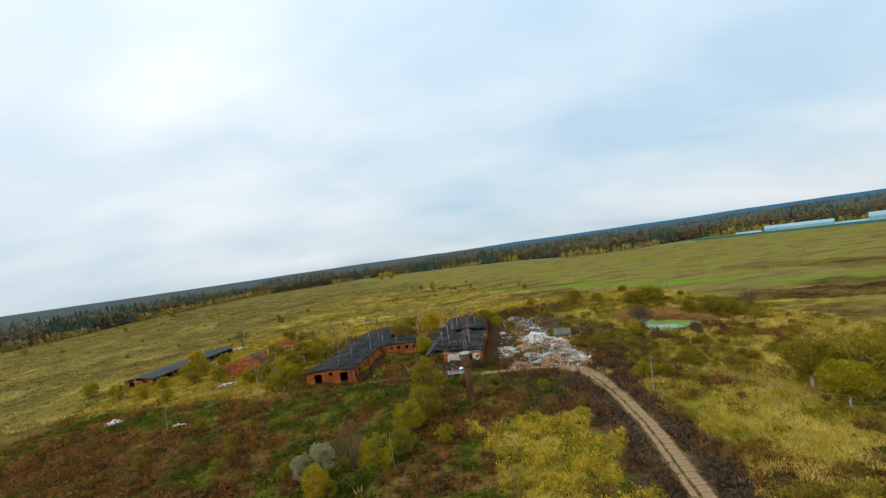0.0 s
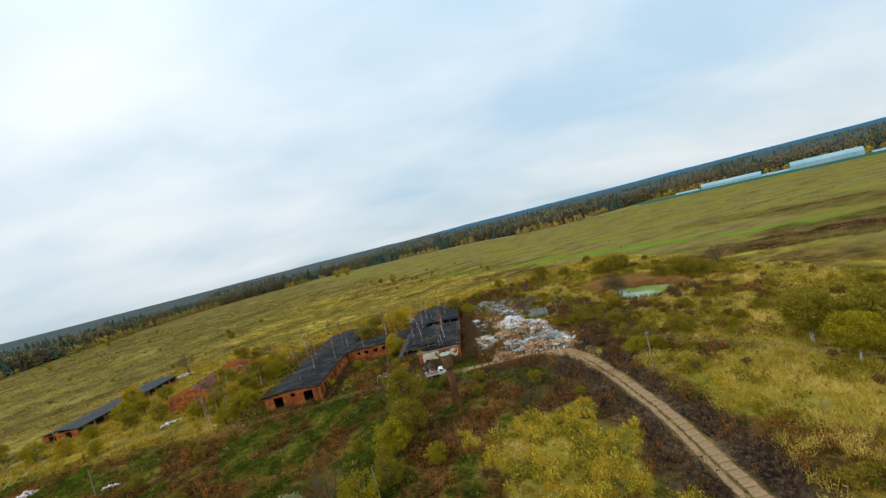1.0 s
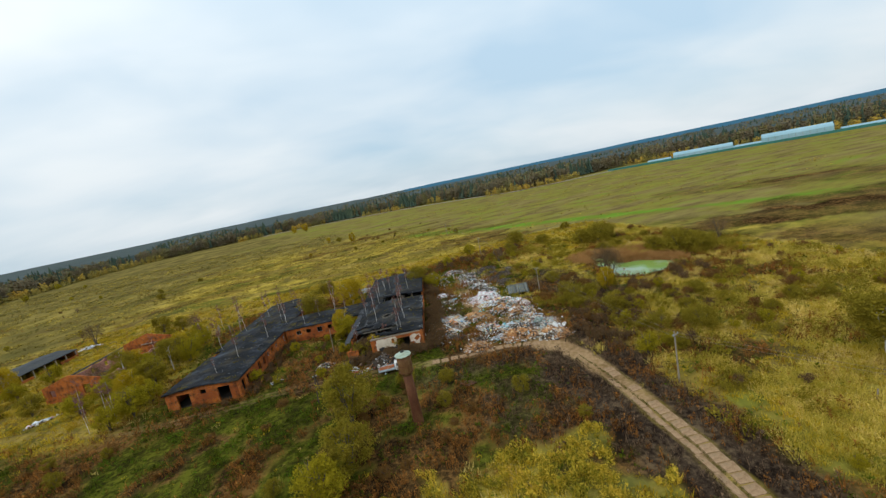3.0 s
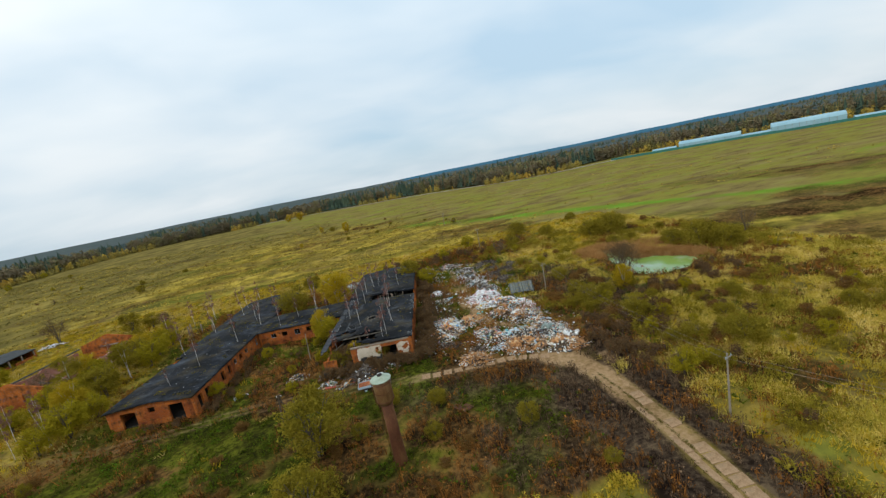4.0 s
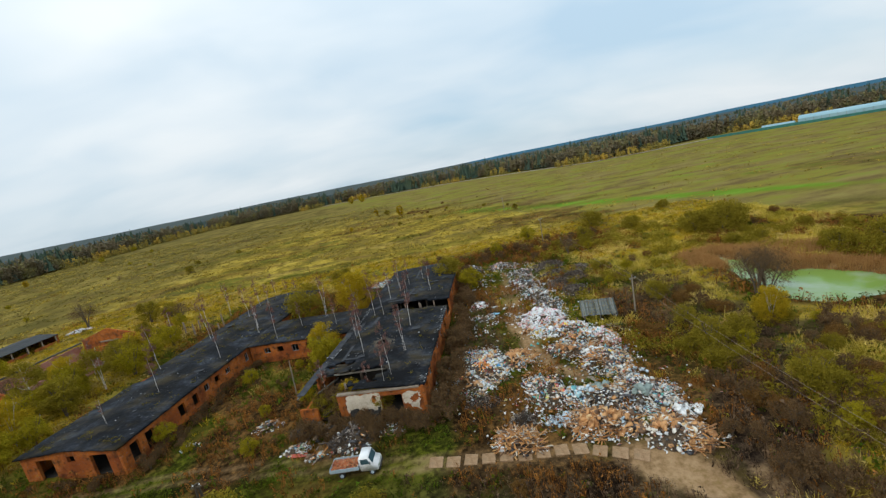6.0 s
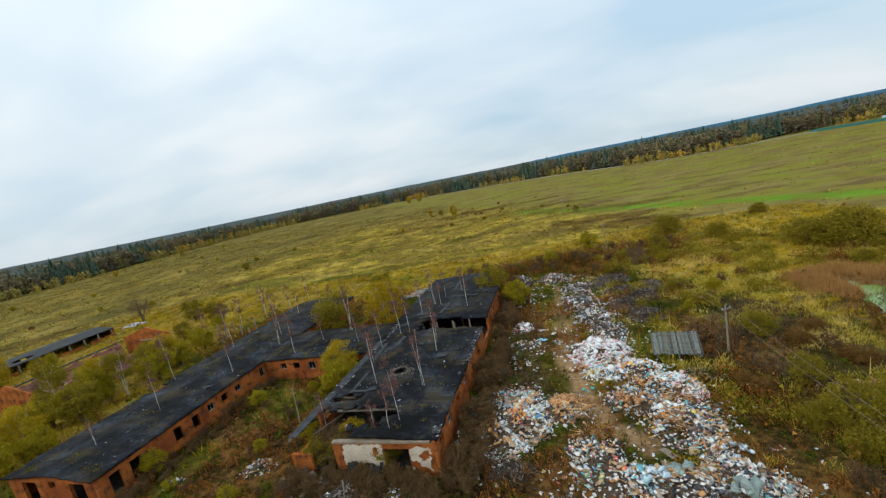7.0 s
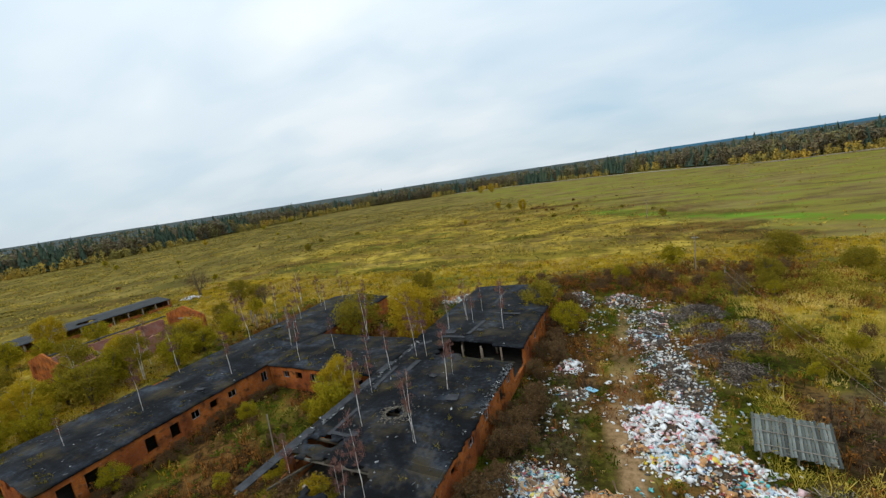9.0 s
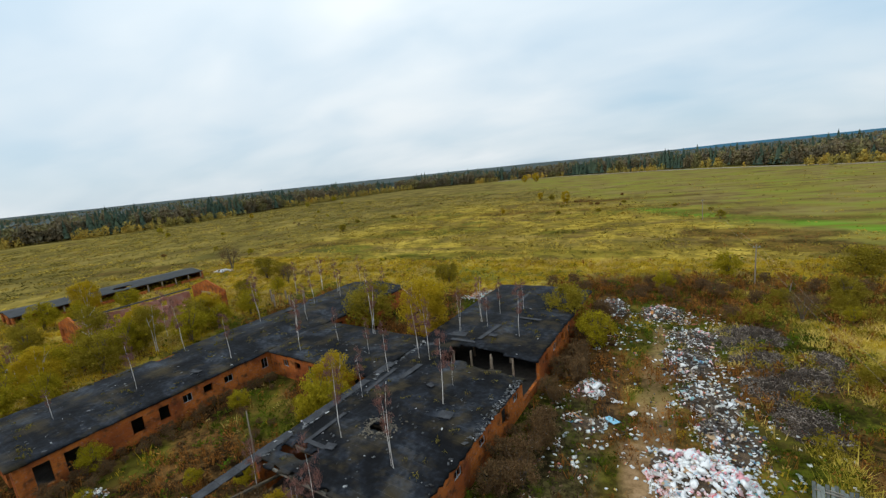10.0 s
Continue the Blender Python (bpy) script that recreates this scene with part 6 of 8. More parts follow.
tx, ty = -0.9, 119.0
truck = thing("pickup_truck", pose(tx, ty, float(ground(np.array(tx), np.array(ty))) + 0.05, 0, 0, -4), "small white flatbed truck loaded with bricks", "truck")
part("cab", prism([(0.75, 0.55), (0.75, 2.12), (0.9, 2.2), (1.75, 2.2), (1.9, 2.12), (2.25, 1.35), (2.8, 1.12), (2.85, 0.95), (2.85, 0.5), (2.5, 0.42)], -0.95, 0.95, 0.06), PAINT_W, truck, "white rounded cab", True)
part("windscreen", prism([(1.93, 2.06), (2.26, 1.36), (2.28, 1.37), (1.95, 2.08)], -0.8, 0.8), GLASS, truck, "dark windscreen")
for s in (-1, 1):
    part("side_window", prism([(1.0, 1.4), (1.0, 2.02), (1.75, 2.02), (2.05, 1.4)], 0.955 * s - 0.006, 0.955 * s + 0.006), GLASS, truck, "dark side window")
    part("door_line", prism([(0.94, 0.6), (0.94, 2.05), (0.955, 2.05), (0.955, 0.6)], 0.957 * s - 0.004, 0.957 * s + 0.004), CHASSIS, truck)
    part("headlight", box(2.80, 2.87, 0.55 * s - 0.16, 0.55 * s + 0.16, 0.82, 1.0, 0.02), TANKLID, truck, "clear headlight")
    part("mirror", box(2.0, 2.08, s * 1.06 - 0.1, s * 1.06 + 0.1, 1.4, 1.7, 0.02), CHASSIS, truck)
part("bumper", box(2.78, 2.95, -0.92, 0.92, 0.38, 0.58, 0.04), CHASSIS, truck, "black bumper")
part("frame_rails", box(-2.6, 2.4, -0.4, 0.4, 0.42, 0.6), CHASSIS, truck)
part("bed_floor", box(-2.7, 0.62, -1.0, 1.0, 0.78, 0.86), OLDWOOD, truck)
for s in (-1, 1):
    part("sideboard", box(-2.7, 0.62, s * 1.0 - 0.025, s * 1.0 + 0.025, 0.86, 1.26, 0.01), BED_BLUE, truck, "grey-blue side board")
for x0 in (-2.72, 0.60):
    part("end_board", box(x0 - 0.025, x0 + 0.025, -0.97, 0.97, 0.86, 1.26, 0.01), BED_BLUE, truck, "grey-blue end board")
for xw, dual in ((2.05, 0), (-1.45, 1)):
    for s in (-1, 1):
        bm = lathe([(0.22, -0.13 - 0.08 * dual), (0.34, -0.12 - 0.08 * dual), (0.36, -0.08), (0.36, 0.08), (0.34, 0.12), (0.22, 0.13)], 18)
        w = part("wheel", bm, RUBBER, truck, "black tyre", True)
        w.matrix_basis = pose(xw, s * 0.82, 0.33, 90, 0, 0)
        rim = part("rim", lathe([(0.21, -0.14), (0.21, 0.14), (0.08, 0.15)], 12), BED_BLUE, w, "pale steel rim")

cube_q = np.array([[0, 1, 3, 2], [4, 6, 7, 5], [0, 4, 5, 1], [2, 3, 7, 6], [0, 2, 6, 4], [1, 5, 7, 3]])
cube_v = np.array([[i, j, k] for i in (-0.5, 0.5) for j in (-0.5, 0.5) for k in (-0.5, 0.5)])


def random_turns(n, tilt, seed):
    r = np.random.default_rng(seed)
    a, p, q = r.uniform(0, 6.28, n), r.normal(0, tilt, n), r.normal(0, tilt, n)
    Z, O = np.zeros(n), np.ones(n)
    rz = np.stack([np.cos(a), -np.sin(a), Z, np.sin(a), np.cos(a), Z, Z, Z, O], -1).reshape(n, 3, 3)
    rx = np.stack([O, Z, Z, Z, np.cos(p), -np.sin(p), Z, np.sin(p), np.cos(p)], -1).reshape(n, 3, 3)
    ry = np.stack([np.cos(q), Z, np.sin(q), Z, O, Z, -np.sin(q), Z, np.cos(q)], -1).reshape(n, 3, 3)
    return rz @ ry @ rx


def boxes_mesh(name, pos, dims, tilt, seed, warp=0.0):
    r = np.random.default_rng(seed + 1)
    v = cube_v[None] * dims[:, None, :]
    if warp:
        v = v + r.normal(0, warp, v.shape) * dims[:, None, :]
    v = np.einsum("nij,nkj->nki", random_turns(len(pos), tilt, seed), v) + pos[:, None, :]
    f = cube_q[None] + 8 * np.arange(len(pos))[:, None, None]
    return np_mesh(name, v.reshape(-1, 3), f.reshape(-1, 4))


bmi = bmesh.new()
bmesh.ops.create_icosphere(bmi, subdivisions=1, radius=0.5)
ico_v = np.array([v.co[:] for v in bmi.verts])
ico_f = np.array([[v.index for v in f.verts] for f in bmi.faces])
bmi.free()


def bags_mesh(name, pos, dims, seed):
    r = np.random.default_rng(seed)
    v = ico_v[None] * dims[:, None, :] * r.uniform(0.25, 1.45, (len(pos), len(ico_v), 1))
    v = np.einsum("nij,nkj->nki", random_turns(len(pos), 0.5, seed), v) + pos[:, None, :]
    f = ico_f[None] + len(ico_v) * np.arange(len(pos))[:, None, None]
    return np_mesh(name, v.reshape(-1, 3), f.reshape(-1, 3))


r = np.random.default_rng(5)
n = 320
px, py = r.uniform(-2.55, 0.5, n), r.uniform(-0.85, 0.85, n)
load = tagged(put_mesh("brick_load", boxes_mesh("brick_load", np.stack([px, py, 0.95 + 0.42 * (1 - (py / 0.95) ** 2) * r.uniform(0.5, 1, n)], -1), np.tile((0.26, 0.13, 0.08), (n, 1)), 0.6, 6), BRICKLOAD, truck, "loose orange bricks"), kind="stuff")

# ---- rubbish ----
BAGS = palette("white_plastic", [(20, (0.74, 0.72, 0.67)), (10, (0.58, 0.60, 0.58)), (8, (0.42, 0.52, 0.54)), (8, (0.60, 0.50, 0.38)), (7, (0.26, 0.25, 0.23)), (5, (0.36, 0.26, 0.17))], 0.45)
BAGS_BLUE = palette("blue_and_teal_plastic", [(8, (0.40, 0.60, 0.64)), (8, (0.14, 0.42, 0.46)), (4, (0.06, 0.26, 0.52)), (6, (0.55, 0.66, 0.68)), (3, (0.12, 0.38, 0.30)), (2, (0.05, 0.08, 0.16))], 0.45)
BAGS_WARM = palette("warm_coloured_plastic", [(7, (0.72, 0.32, 0.09)), (5, (0.66, 0.12, 0.10)), (4, (0.75, 0.56, 0.08)), (5, (0.74, 0.46, 0.38)), (3, (0.42, 0.08, 0.08)), (4, (0.70, 0.58, 0.46))], 0.5)
BAGS_DARK = palette("black_and_grey_plastic", [(8, (0.03, 0.03, 0.035)), (5, (0.09, 0.09, 0.10)), (4, (0.20, 0.19, 0.18)), (3, (0.10, 0.07, 0.05))], 0.4)
BAGS_WHITE = palette("white_and_pink_film", [(34, (0.80, 0.80, 0.80)), (12, (0.66, 0.66, 0.67)), (22, (0.77, 0.52, 0.52)), (3, (0.66, 0.16, 0.16)), (5, (0.58, 0.68, 0.76))], 0.45)
BAGS_COL = palette("coloured_packaging", [(20, (0.78, 0.80, 0.80)), (12, (0.46, 0.56, 0.62)), (8, (0.10, 0.16, 0.30)), (7, (0.06, 0.06, 0.07)), (7, (0.10, 0.38, 0.60)), (6, (0.62, 0.12, 0.12)), (6, (0.12, 0.32, 0.16)), (7, (0.55, 0.48, 0.36)), (4, (0.68, 0.56, 0.10))], 0.5)
PLANKS = palette("broken_boards", [(10, (0.52, 0.25, 0.08)), (9, (0.34, 0.15, 0.05)), (6, (0.60, 0.34, 0.13)), (9, (0.14, 0.07, 0.035)), (3, (0.30, 0.25, 0.20)), (2, (0.66, 0.56, 0.42))], 0.85)
SHEETS = palette("cardboard_and_panels", [(10, (0.50, 0.34, 0.19)), (7, (0.42, 0.25, 0.12)), (9, (0.72, 0.71, 0.68)), (5, (0.50, 0.50, 0.48)), (3, (0.20, 0.15, 0.12)), (3, (0.62, 0.44, 0.30)), (2, (0.30, 0.38, 0.42))], 0.8)
BAGS_PALE = palette("pale_blue_sacks", [(5, (0.50, 0.62, 0.70)), (4, (0.66, 0.74, 0.78)), (3, (0.78, 0.80, 0.80)), (2, (0.36, 0.48, 0.56))], 0.5)
CARD = palette("torn_cardboard", [(8, (0.56, 0.29, 0.115)), (6, (0.40, 0.185, 0.065)), (5, (0.64, 0.42, 0.21)), (4, (0.68, 0.63, 0.54)), (6, (0.16, 0.09, 0.05))], 0.85)
LITTER = palette("small_litter", [(20, (0.78, 0.79, 0.78)), (10, (0.50, 0.55, 0.58)), (8, (0.30, 0.46, 0.56)), (4, (0.42, 0.26, 0.13)), (12, (0.06, 0.055, 0.05)), (3, (0.55, 0.14, 0.10)), (2, (0.62, 0.50, 0.12))], 0.6)
MUCK = material("trodden_rubbish", [(0.38, (0.020, 0.015, 0.011)), (0.50, (0.065, 0.045, 0.028)), (0.62, (0.18, 0.115, 0.062)), (0.70, (0.32, 0.28, 0.23)), (0.78, (0.50, 0.48, 0.44))], 2.2, 0.9, 0.6, fine=0.6)
TWIGPILE = palette("dead_branches", [(6, (0.04, 0.028, 0.02)), (5, (0.085, 0.06, 0.042)), (3, (0.17, 0.135, 0.105)), (1.5, (0.36, 0.30, 0.25))], 0.9)


def heap(rows, mix, label, seed, density=1.0):
    """A mound with bags, boards, panels and litter strewn over it."""
    r = np.random.default_rng(seed)
    x0, x1 = min(a[0] - max(a[2], a[3]) * 1.3 for a in rows), max(a[0] + max(a[2], a[3]) * 1.3 for a in rows)
    y0, y1 = min(a[1] - max(a[2], a[3]) * 1.3 for a in rows), max(a[1] + max(a[2], a[3]) * 1.3 for a in rows)
    xs, ys = np.arange(x0, x1, 0.4), np.arange(y0, y1, 0.4)
    X, Y = np.meshgrid(xs, ys)
    hh = heap_height(X, Y, rows)
    keep = (hh[:-1, :-1] + hh[1:, 1:] + hh[:-1, 1:] + hh[1:, :-1]) > 0.05
    ids = np.arange(X.size).reshape(X.shape)
    q = np.stack([ids[:-1, :-1], ids[:-1, 1:], ids[1:, 1:], ids[1:, :-1]], -1)[keep]
    used = np.unique(q)
    remap = np.zeros(X.size, int)
    remap[used] = np.arange(len(used))
    zz = ground(X, Y) + hh - 0.06
    me4 = np_mesh("mound", np.stack([X, Y, zz], -1).reshape(-1, 3)[used], remap[q])
    h = thing("rubbish_heap", pose(0, 0, 0), label, "rubbish heap", "rubbish heaps")
    put_mesh("mound", me4, MUCK, h, "trodden dirt and rubbish", True)
    area = keep.sum() * 0.16

    def spots(per_m2, hold, salt, wide, reach=0.12):
        k = int(area * per_m2 * density * 2.2)
        sx, sy = r.uniform(x0, x1, k * 3), r.uniform(y0, y1, k * 3)
        hs = heap_height(sx, sy, rows)
        if wide:
            hs = hs + 0.05 * (heap_height(sx, sy, [(*a[:2], a[2] * 1.22, a[3] * 1.22, *a[4:]) for a in rows]) > 0.02)
        patch = fbm(sx, sy, 3.2, seed + 7 + salt)
        sel = (hs > 0.04) & (patch > hold)
        sx, sy, hs = sx[sel][:k // 2], sy[sel][:k // 2], hs[sel][:k // 2]
        return np.stack([sx, sy, ground(sx, sy) + hs + r.uniform(-0.04, reach, len(sx))], -1)

    for salt, (nm, mat, per, kind2, hold) in enumerate(mix):
        p = spots(per, hold, salt * 11, kind2 == "bit")
        m2 = len(p)
        if not m2:
            continue
        if kind2 == "bag":
            d = np.minimum(np.exp(r.normal(-1.18 + 0.45 * (nm == "film_rubbish"), 0.5, (m2, 1))), 0.85) * r.uniform(0.7, 1.3, (m2, 3)) * np.array([1.15, 0.95, 0.42])
            me5 = bags_mesh(nm, p, d, seed + 1 + salt)
        elif kind2 == "big":
            d = np.minimum(np.exp(r.normal(-0.85, 0.3, (m2, 1))), 0.75) * r.uniform(0.7, 1.3, (m2, 3)) * np.array([1.15, 0.95, 0.5])
            me5 = bags_mesh(nm, p, d, seed + 1 + salt)
        elif kind2 == "plank":
            d = np.stack([r.uniform(0.7, 2.8, m2), r.uniform(0.06, 0.18, m2), r.uniform(0.03, 0.06, m2)], -1)
            me5 = boxes_mesh(nm, p + np.array([0, 0, 0.12]), d, 0.22, seed + 2)
        elif kind2 == "card":
            d = np.stack([np.exp(r.normal(-0.6, 0.35, m2)), np.exp(r.normal(-0.95, 0.35, m2)), r.uniform(0.03, 0.20, m2)], -1)
            me5 = boxes_mesh(nm, p + np.array([0, 0, 0.12]), d, 0.38, seed + 3, 0.06)
        elif kind2 == "sheet":
            d = np.stack([np.exp(r.normal(-0.45, 0.45, m2)), np.exp(r.normal(-0.8, 0.45, m2)), r.uniform(0.02, 0.12, m2)], -1)
            me5 = boxes_mesh(nm, p + np.array([0, 0, 0.1]), d, 0.35, seed + 3, 0.10)
        else:
            d = r.uniform(0.10, 0.30, (m2, 3)) * np.array([1, 1, 0.35])
            me5 = boxes_mesh(nm, p, d, 0.4, seed + 4, 0.15)
        tagged(put_mesh(nm, me5, mat, h), kind="stuff")
    return h


CHARRED = [("dark_rubbish", BAGS_DARK, 7.0, "bag", 0.3), ("wood_rubbish", TWIGPILE, 3.0, "plank", 0.42), ("white_rubbish", BAGS, 0.4, "bag", 0.58), ("warm_rubbish", BAGS_WARM, 0.4, "bag", 0.58), ("small_rubbish", LITTER, 0.8, "bit", 0.52)]
# what is strewn: name, material, pieces per square metre, shape, how much it keeps to patches
FULL = [("big_white_bags", BAGS, 0.9, "big", 0.50), ("big_blue_bags", BAGS_BLUE, 0.5, "big", 0.55), ("white_rubbish", BAGS, 3.4, "bag", 0.50), ("mixed_rubbish", BAGS_COL, 1.8, "bag", 0.50), ("blue_rubbish", BAGS_BLUE, 2.6, "bag", 0.54), ("warm_rubbish", BAGS_WARM, 1.5, "bag", 0.55), ("dark_rubbish", BAGS_DARK, 3.6, "bag", 0.45), ("wood_rubbish", PLANKS, 1.3, "plank", 0.54), ("sheet_rubbish", SHEETS, 0.5, "sheet", 0.48), ("card_rubbish", CARD, 0.3, "card", 0.57), ("small_rubbish", LITTER, 4.0, "bit", 0.42)]
WOODY = [("big_blue_bags", BAGS_PALE, 1.0, "big", 0.54), ("mixed_rubbish", BAGS_COL, 1.2, "bag", 0.5), ("white_rubbish", BAGS, 2.6, "bag", 0.51), ("blue_rubbish", BAGS_BLUE, 2.0, "bag", 0.55), ("dark_rubbish", BAGS_DARK, 1.6, "bag", 0.46), ("wood_rubbish", PLANKS, 3.0, "plank", 0.47), ("card_rubbish", CARD, 1.2, "card", 0.49), ("small_rubbish", LITTER, 3.5, "bit", 0.4)]
FILM = [("film_rubbish", BAGS_WHITE, 6.0, "bag", 0.30), ("blue_rubbish", BAGS_BLUE, 0.5, "bag", 0.55), ("sheet_rubbish", SHEETS, 0.4, "sheet", 0.4), ("small_rubbish", LITTER, 4.0, "bit", 0.36)]
COLOUR = [("mixed_rubbish", BAGS_COL, 6.5, "bag", 0.42), ("card_rubbish", CARD, 0.5, "card", 0.55), ("warm_rubbish", BAGS_WARM, 1.4, "bag", 0.56), ("dark_rubbish", BAGS_DARK, 1.4, "bag", 0.5), ("blue_rubbish", BAGS_BLUE, 1.2, "bag", 0.54), ("sheet_rubbish", SHEETS, 0.6, "sheet", 0.45), ("small_rubbish", LITTER, 5.0, "bit", 0.36)]
THIN = [("white_rubbish", BAGS, 2.4, "bag", 0.50), ("blue_rubbish", BAGS_BLUE, 0.7, "bag", 0.54), ("dark_rubbish", BAGS_DARK, 0.6, "bag", 0.5), ("wood_rubbish", PLANKS, 0.5, "plank", 0.5), ("small_rubbish", LITTER, 6.0, "bit", 0.46)]
STREWN = [("white_rubbish", BAGS, 1.8, "bag", 0.53), ("film_rubbish", BAGS_WHITE, 0.9, "bag", 0.54), ("blue_rubbish", BAGS_BLUE, 1.1, "bag", 0.54), ("warm_rubbish", BAGS_WARM, 0.7, "bag", 0.56), ("dark_rubbish", BAGS_DARK, 3.0, "bag", 0.42), ("wood_rubbish", TWIGPILE, 2.0, "plank", 0.48), ("sheet_rubbish", SHEETS, 0.3, "sheet", 0.5), ("small_rubbish", LITTER, 5.0, "bit", 0.46)]
STICKS = [("film_rubbish", BAGS_WHITE, 0.8, "bag", 0.56), ("wood_rubbish", PLANKS, 7.0, "plank", 0.30), ("dark_rubbish", BAGS_DARK, 1.5, "bag", 0.5), ("small_rubbish", LITTER, 1.0, "bit", 0.5)]
GAUDY = [("big_white_bags", BAGS, 0.7, "big", 0.50), ("mixed_rubbish", BAGS_COL, 3.0, "bag", 0.42), ("film_rubbish", BAGS_WHITE, 3.6, "bag", 0.46), ("warm_rubbish", BAGS_WARM, 2.6, "bag", 0.52), ("blue_rubbish", BAGS_BLUE, 2.6, "bag", 0.52), ("card_rubbish", CARD, 0.6, "card", 0.45), ("small_rubbish", LITTER, 5.0, "bit", 0.36)]
for k, rows, mix, lb, dens in ((0, (0,), STICKS, "pile of split sticks and pale bags by the road", 1.4), (1, (1, 2), WOODY, "heap of torn cardboard and broken boards", 1.4), (2, (3, 4), FULL, "heap of pale bags, panels and boards", 1.3), (3, (5, 7), FULL, "low heap of bags and broken boards", 0.7),
                               (4, (6,), FULL, "heap of bags and broken boards", 1.2), (5, (8,), GAUDY, "heap of teal, white and brown rubbish", 1.1), (6, (9,), FILM, "mound of white and pink plastic film", 1.5), (7, (10,), GAUDY, "heap of gaudy packaging and film", 1.3), (8, (11,), COLOUR, "heap of small coloured household rubbish", 1.4),
                               (9, (12,), WOODY, "heap of brown broken boards", 1.2), (10, (13, 14, 15), STREWN, "strip of pale trodden rubbish", 0.5), (11, (16, 17, 18), STREWN, "pale rubbish behind the barn", 0.6), (12, (19,), FILM, "small mound of white rubbish", 0.8), (13, (20,), THIN, "scatter of pale rubbish beside the barn", 1.0)):
    heap([HEAPS[q] for q in rows], mix, lb, 201 + 20 * k, dens * 0.95)
for k, row in enumerate(((-15.9, 131.5, 1.7, 1.5, 0, 0.6), (-9.7, 124.4, 1.5, 0.9, 0, 0.5), (-26.7, 129.7, 1.2, 0.7, 0, 0.3), (-2.4, 124.2, 2.6, 2.0, 0, 1.5), (2.6, 125.2, 1.6, 1.2, 0, 0.5), (-6.6, 122.4, 1.1, 0.6, 0, 0.3))):
    heap([row], (COLOUR, COLOUR, THIN, CHARRED, THIN, WOODY)[k], "small dumped pile of rubbish by the barns", 220 + k)
for k, row in enumerate(((-101.0, 117.0, 2.0, 1.3, 0, 0.6), (-81.3, 140.6, 2.6, 0.8, 40, 0.5), (-76.0, 108.0, 2.0, 0.7, 0, 0.3), (-5.5, 197.0, 5.0, 3.0, 0, 0.8), (-112.0, 210.0, 4.0, 1.6, 0, 0.6), (52.5, 133.5, 3.0, 0.9, -20, 0.5))):
    heap([row], FILM if k not in (3, 5) else (FULL if k == 3 else STICKS), "dumped pile of pale rubbish in the grass", 240 + k)


def clump(x, y, rx, ry, name, mat, n, kind2, size, label, seed):
    """Like pieces thrown down together on top of a heap."""
    r = np.random.default_rng(seed)
    a, d = r.uniform(0, 6.28, n), np.sqrt(r.uniform(0, 1, n))
    px, py = x + rx * d * np.cos(a), y + ry * d * np.sin(a)
    p = np.stack([px, py, ground(px, py) + heap_height(px, py, HEAPS) + 0.1 + 0.35 * (1 - d) * r.uniform(0.3, 1, n)], -1)
    if kind2 == "bag":
        me6 = bags_mesh(name, p, size * np.exp(r.normal(0, 0.35, (n, 1))) * r.uniform(0.7, 1.3, (n, 3)) * np.array([1.1, 1.0, 0.6]), seed)
    elif kind2 == "stick":
        me6 = boxes_mesh(name, p, np.stack([size * r.uniform(0.5, 1.3, n), r.uniform(0.04, 0.11, n), r.uniform(0.03, 0.07, n)], -1), 0.2, seed)
    else:
        me6 = boxes_mesh(name, p + np.array([0, 0, 0.1]), size * np.stack([r.uniform(0.5, 1.4, n), r.uniform(0.35, 0.9, n), r.uniform(0.05, 0.45, n)], -1), 0.45, seed, 0.08)
    return tagged(put_mesh(name, me6, mat), label, "rubbish", "dumped rubbish", "stuff")


def plain_plastic(name, c, rough=0.5):
    return palette(name, [(3, c), (2, tuple(v * 0.72 for v in c)), (1, tuple(min(v * 1.25, 0.85) for v in c))], rough)


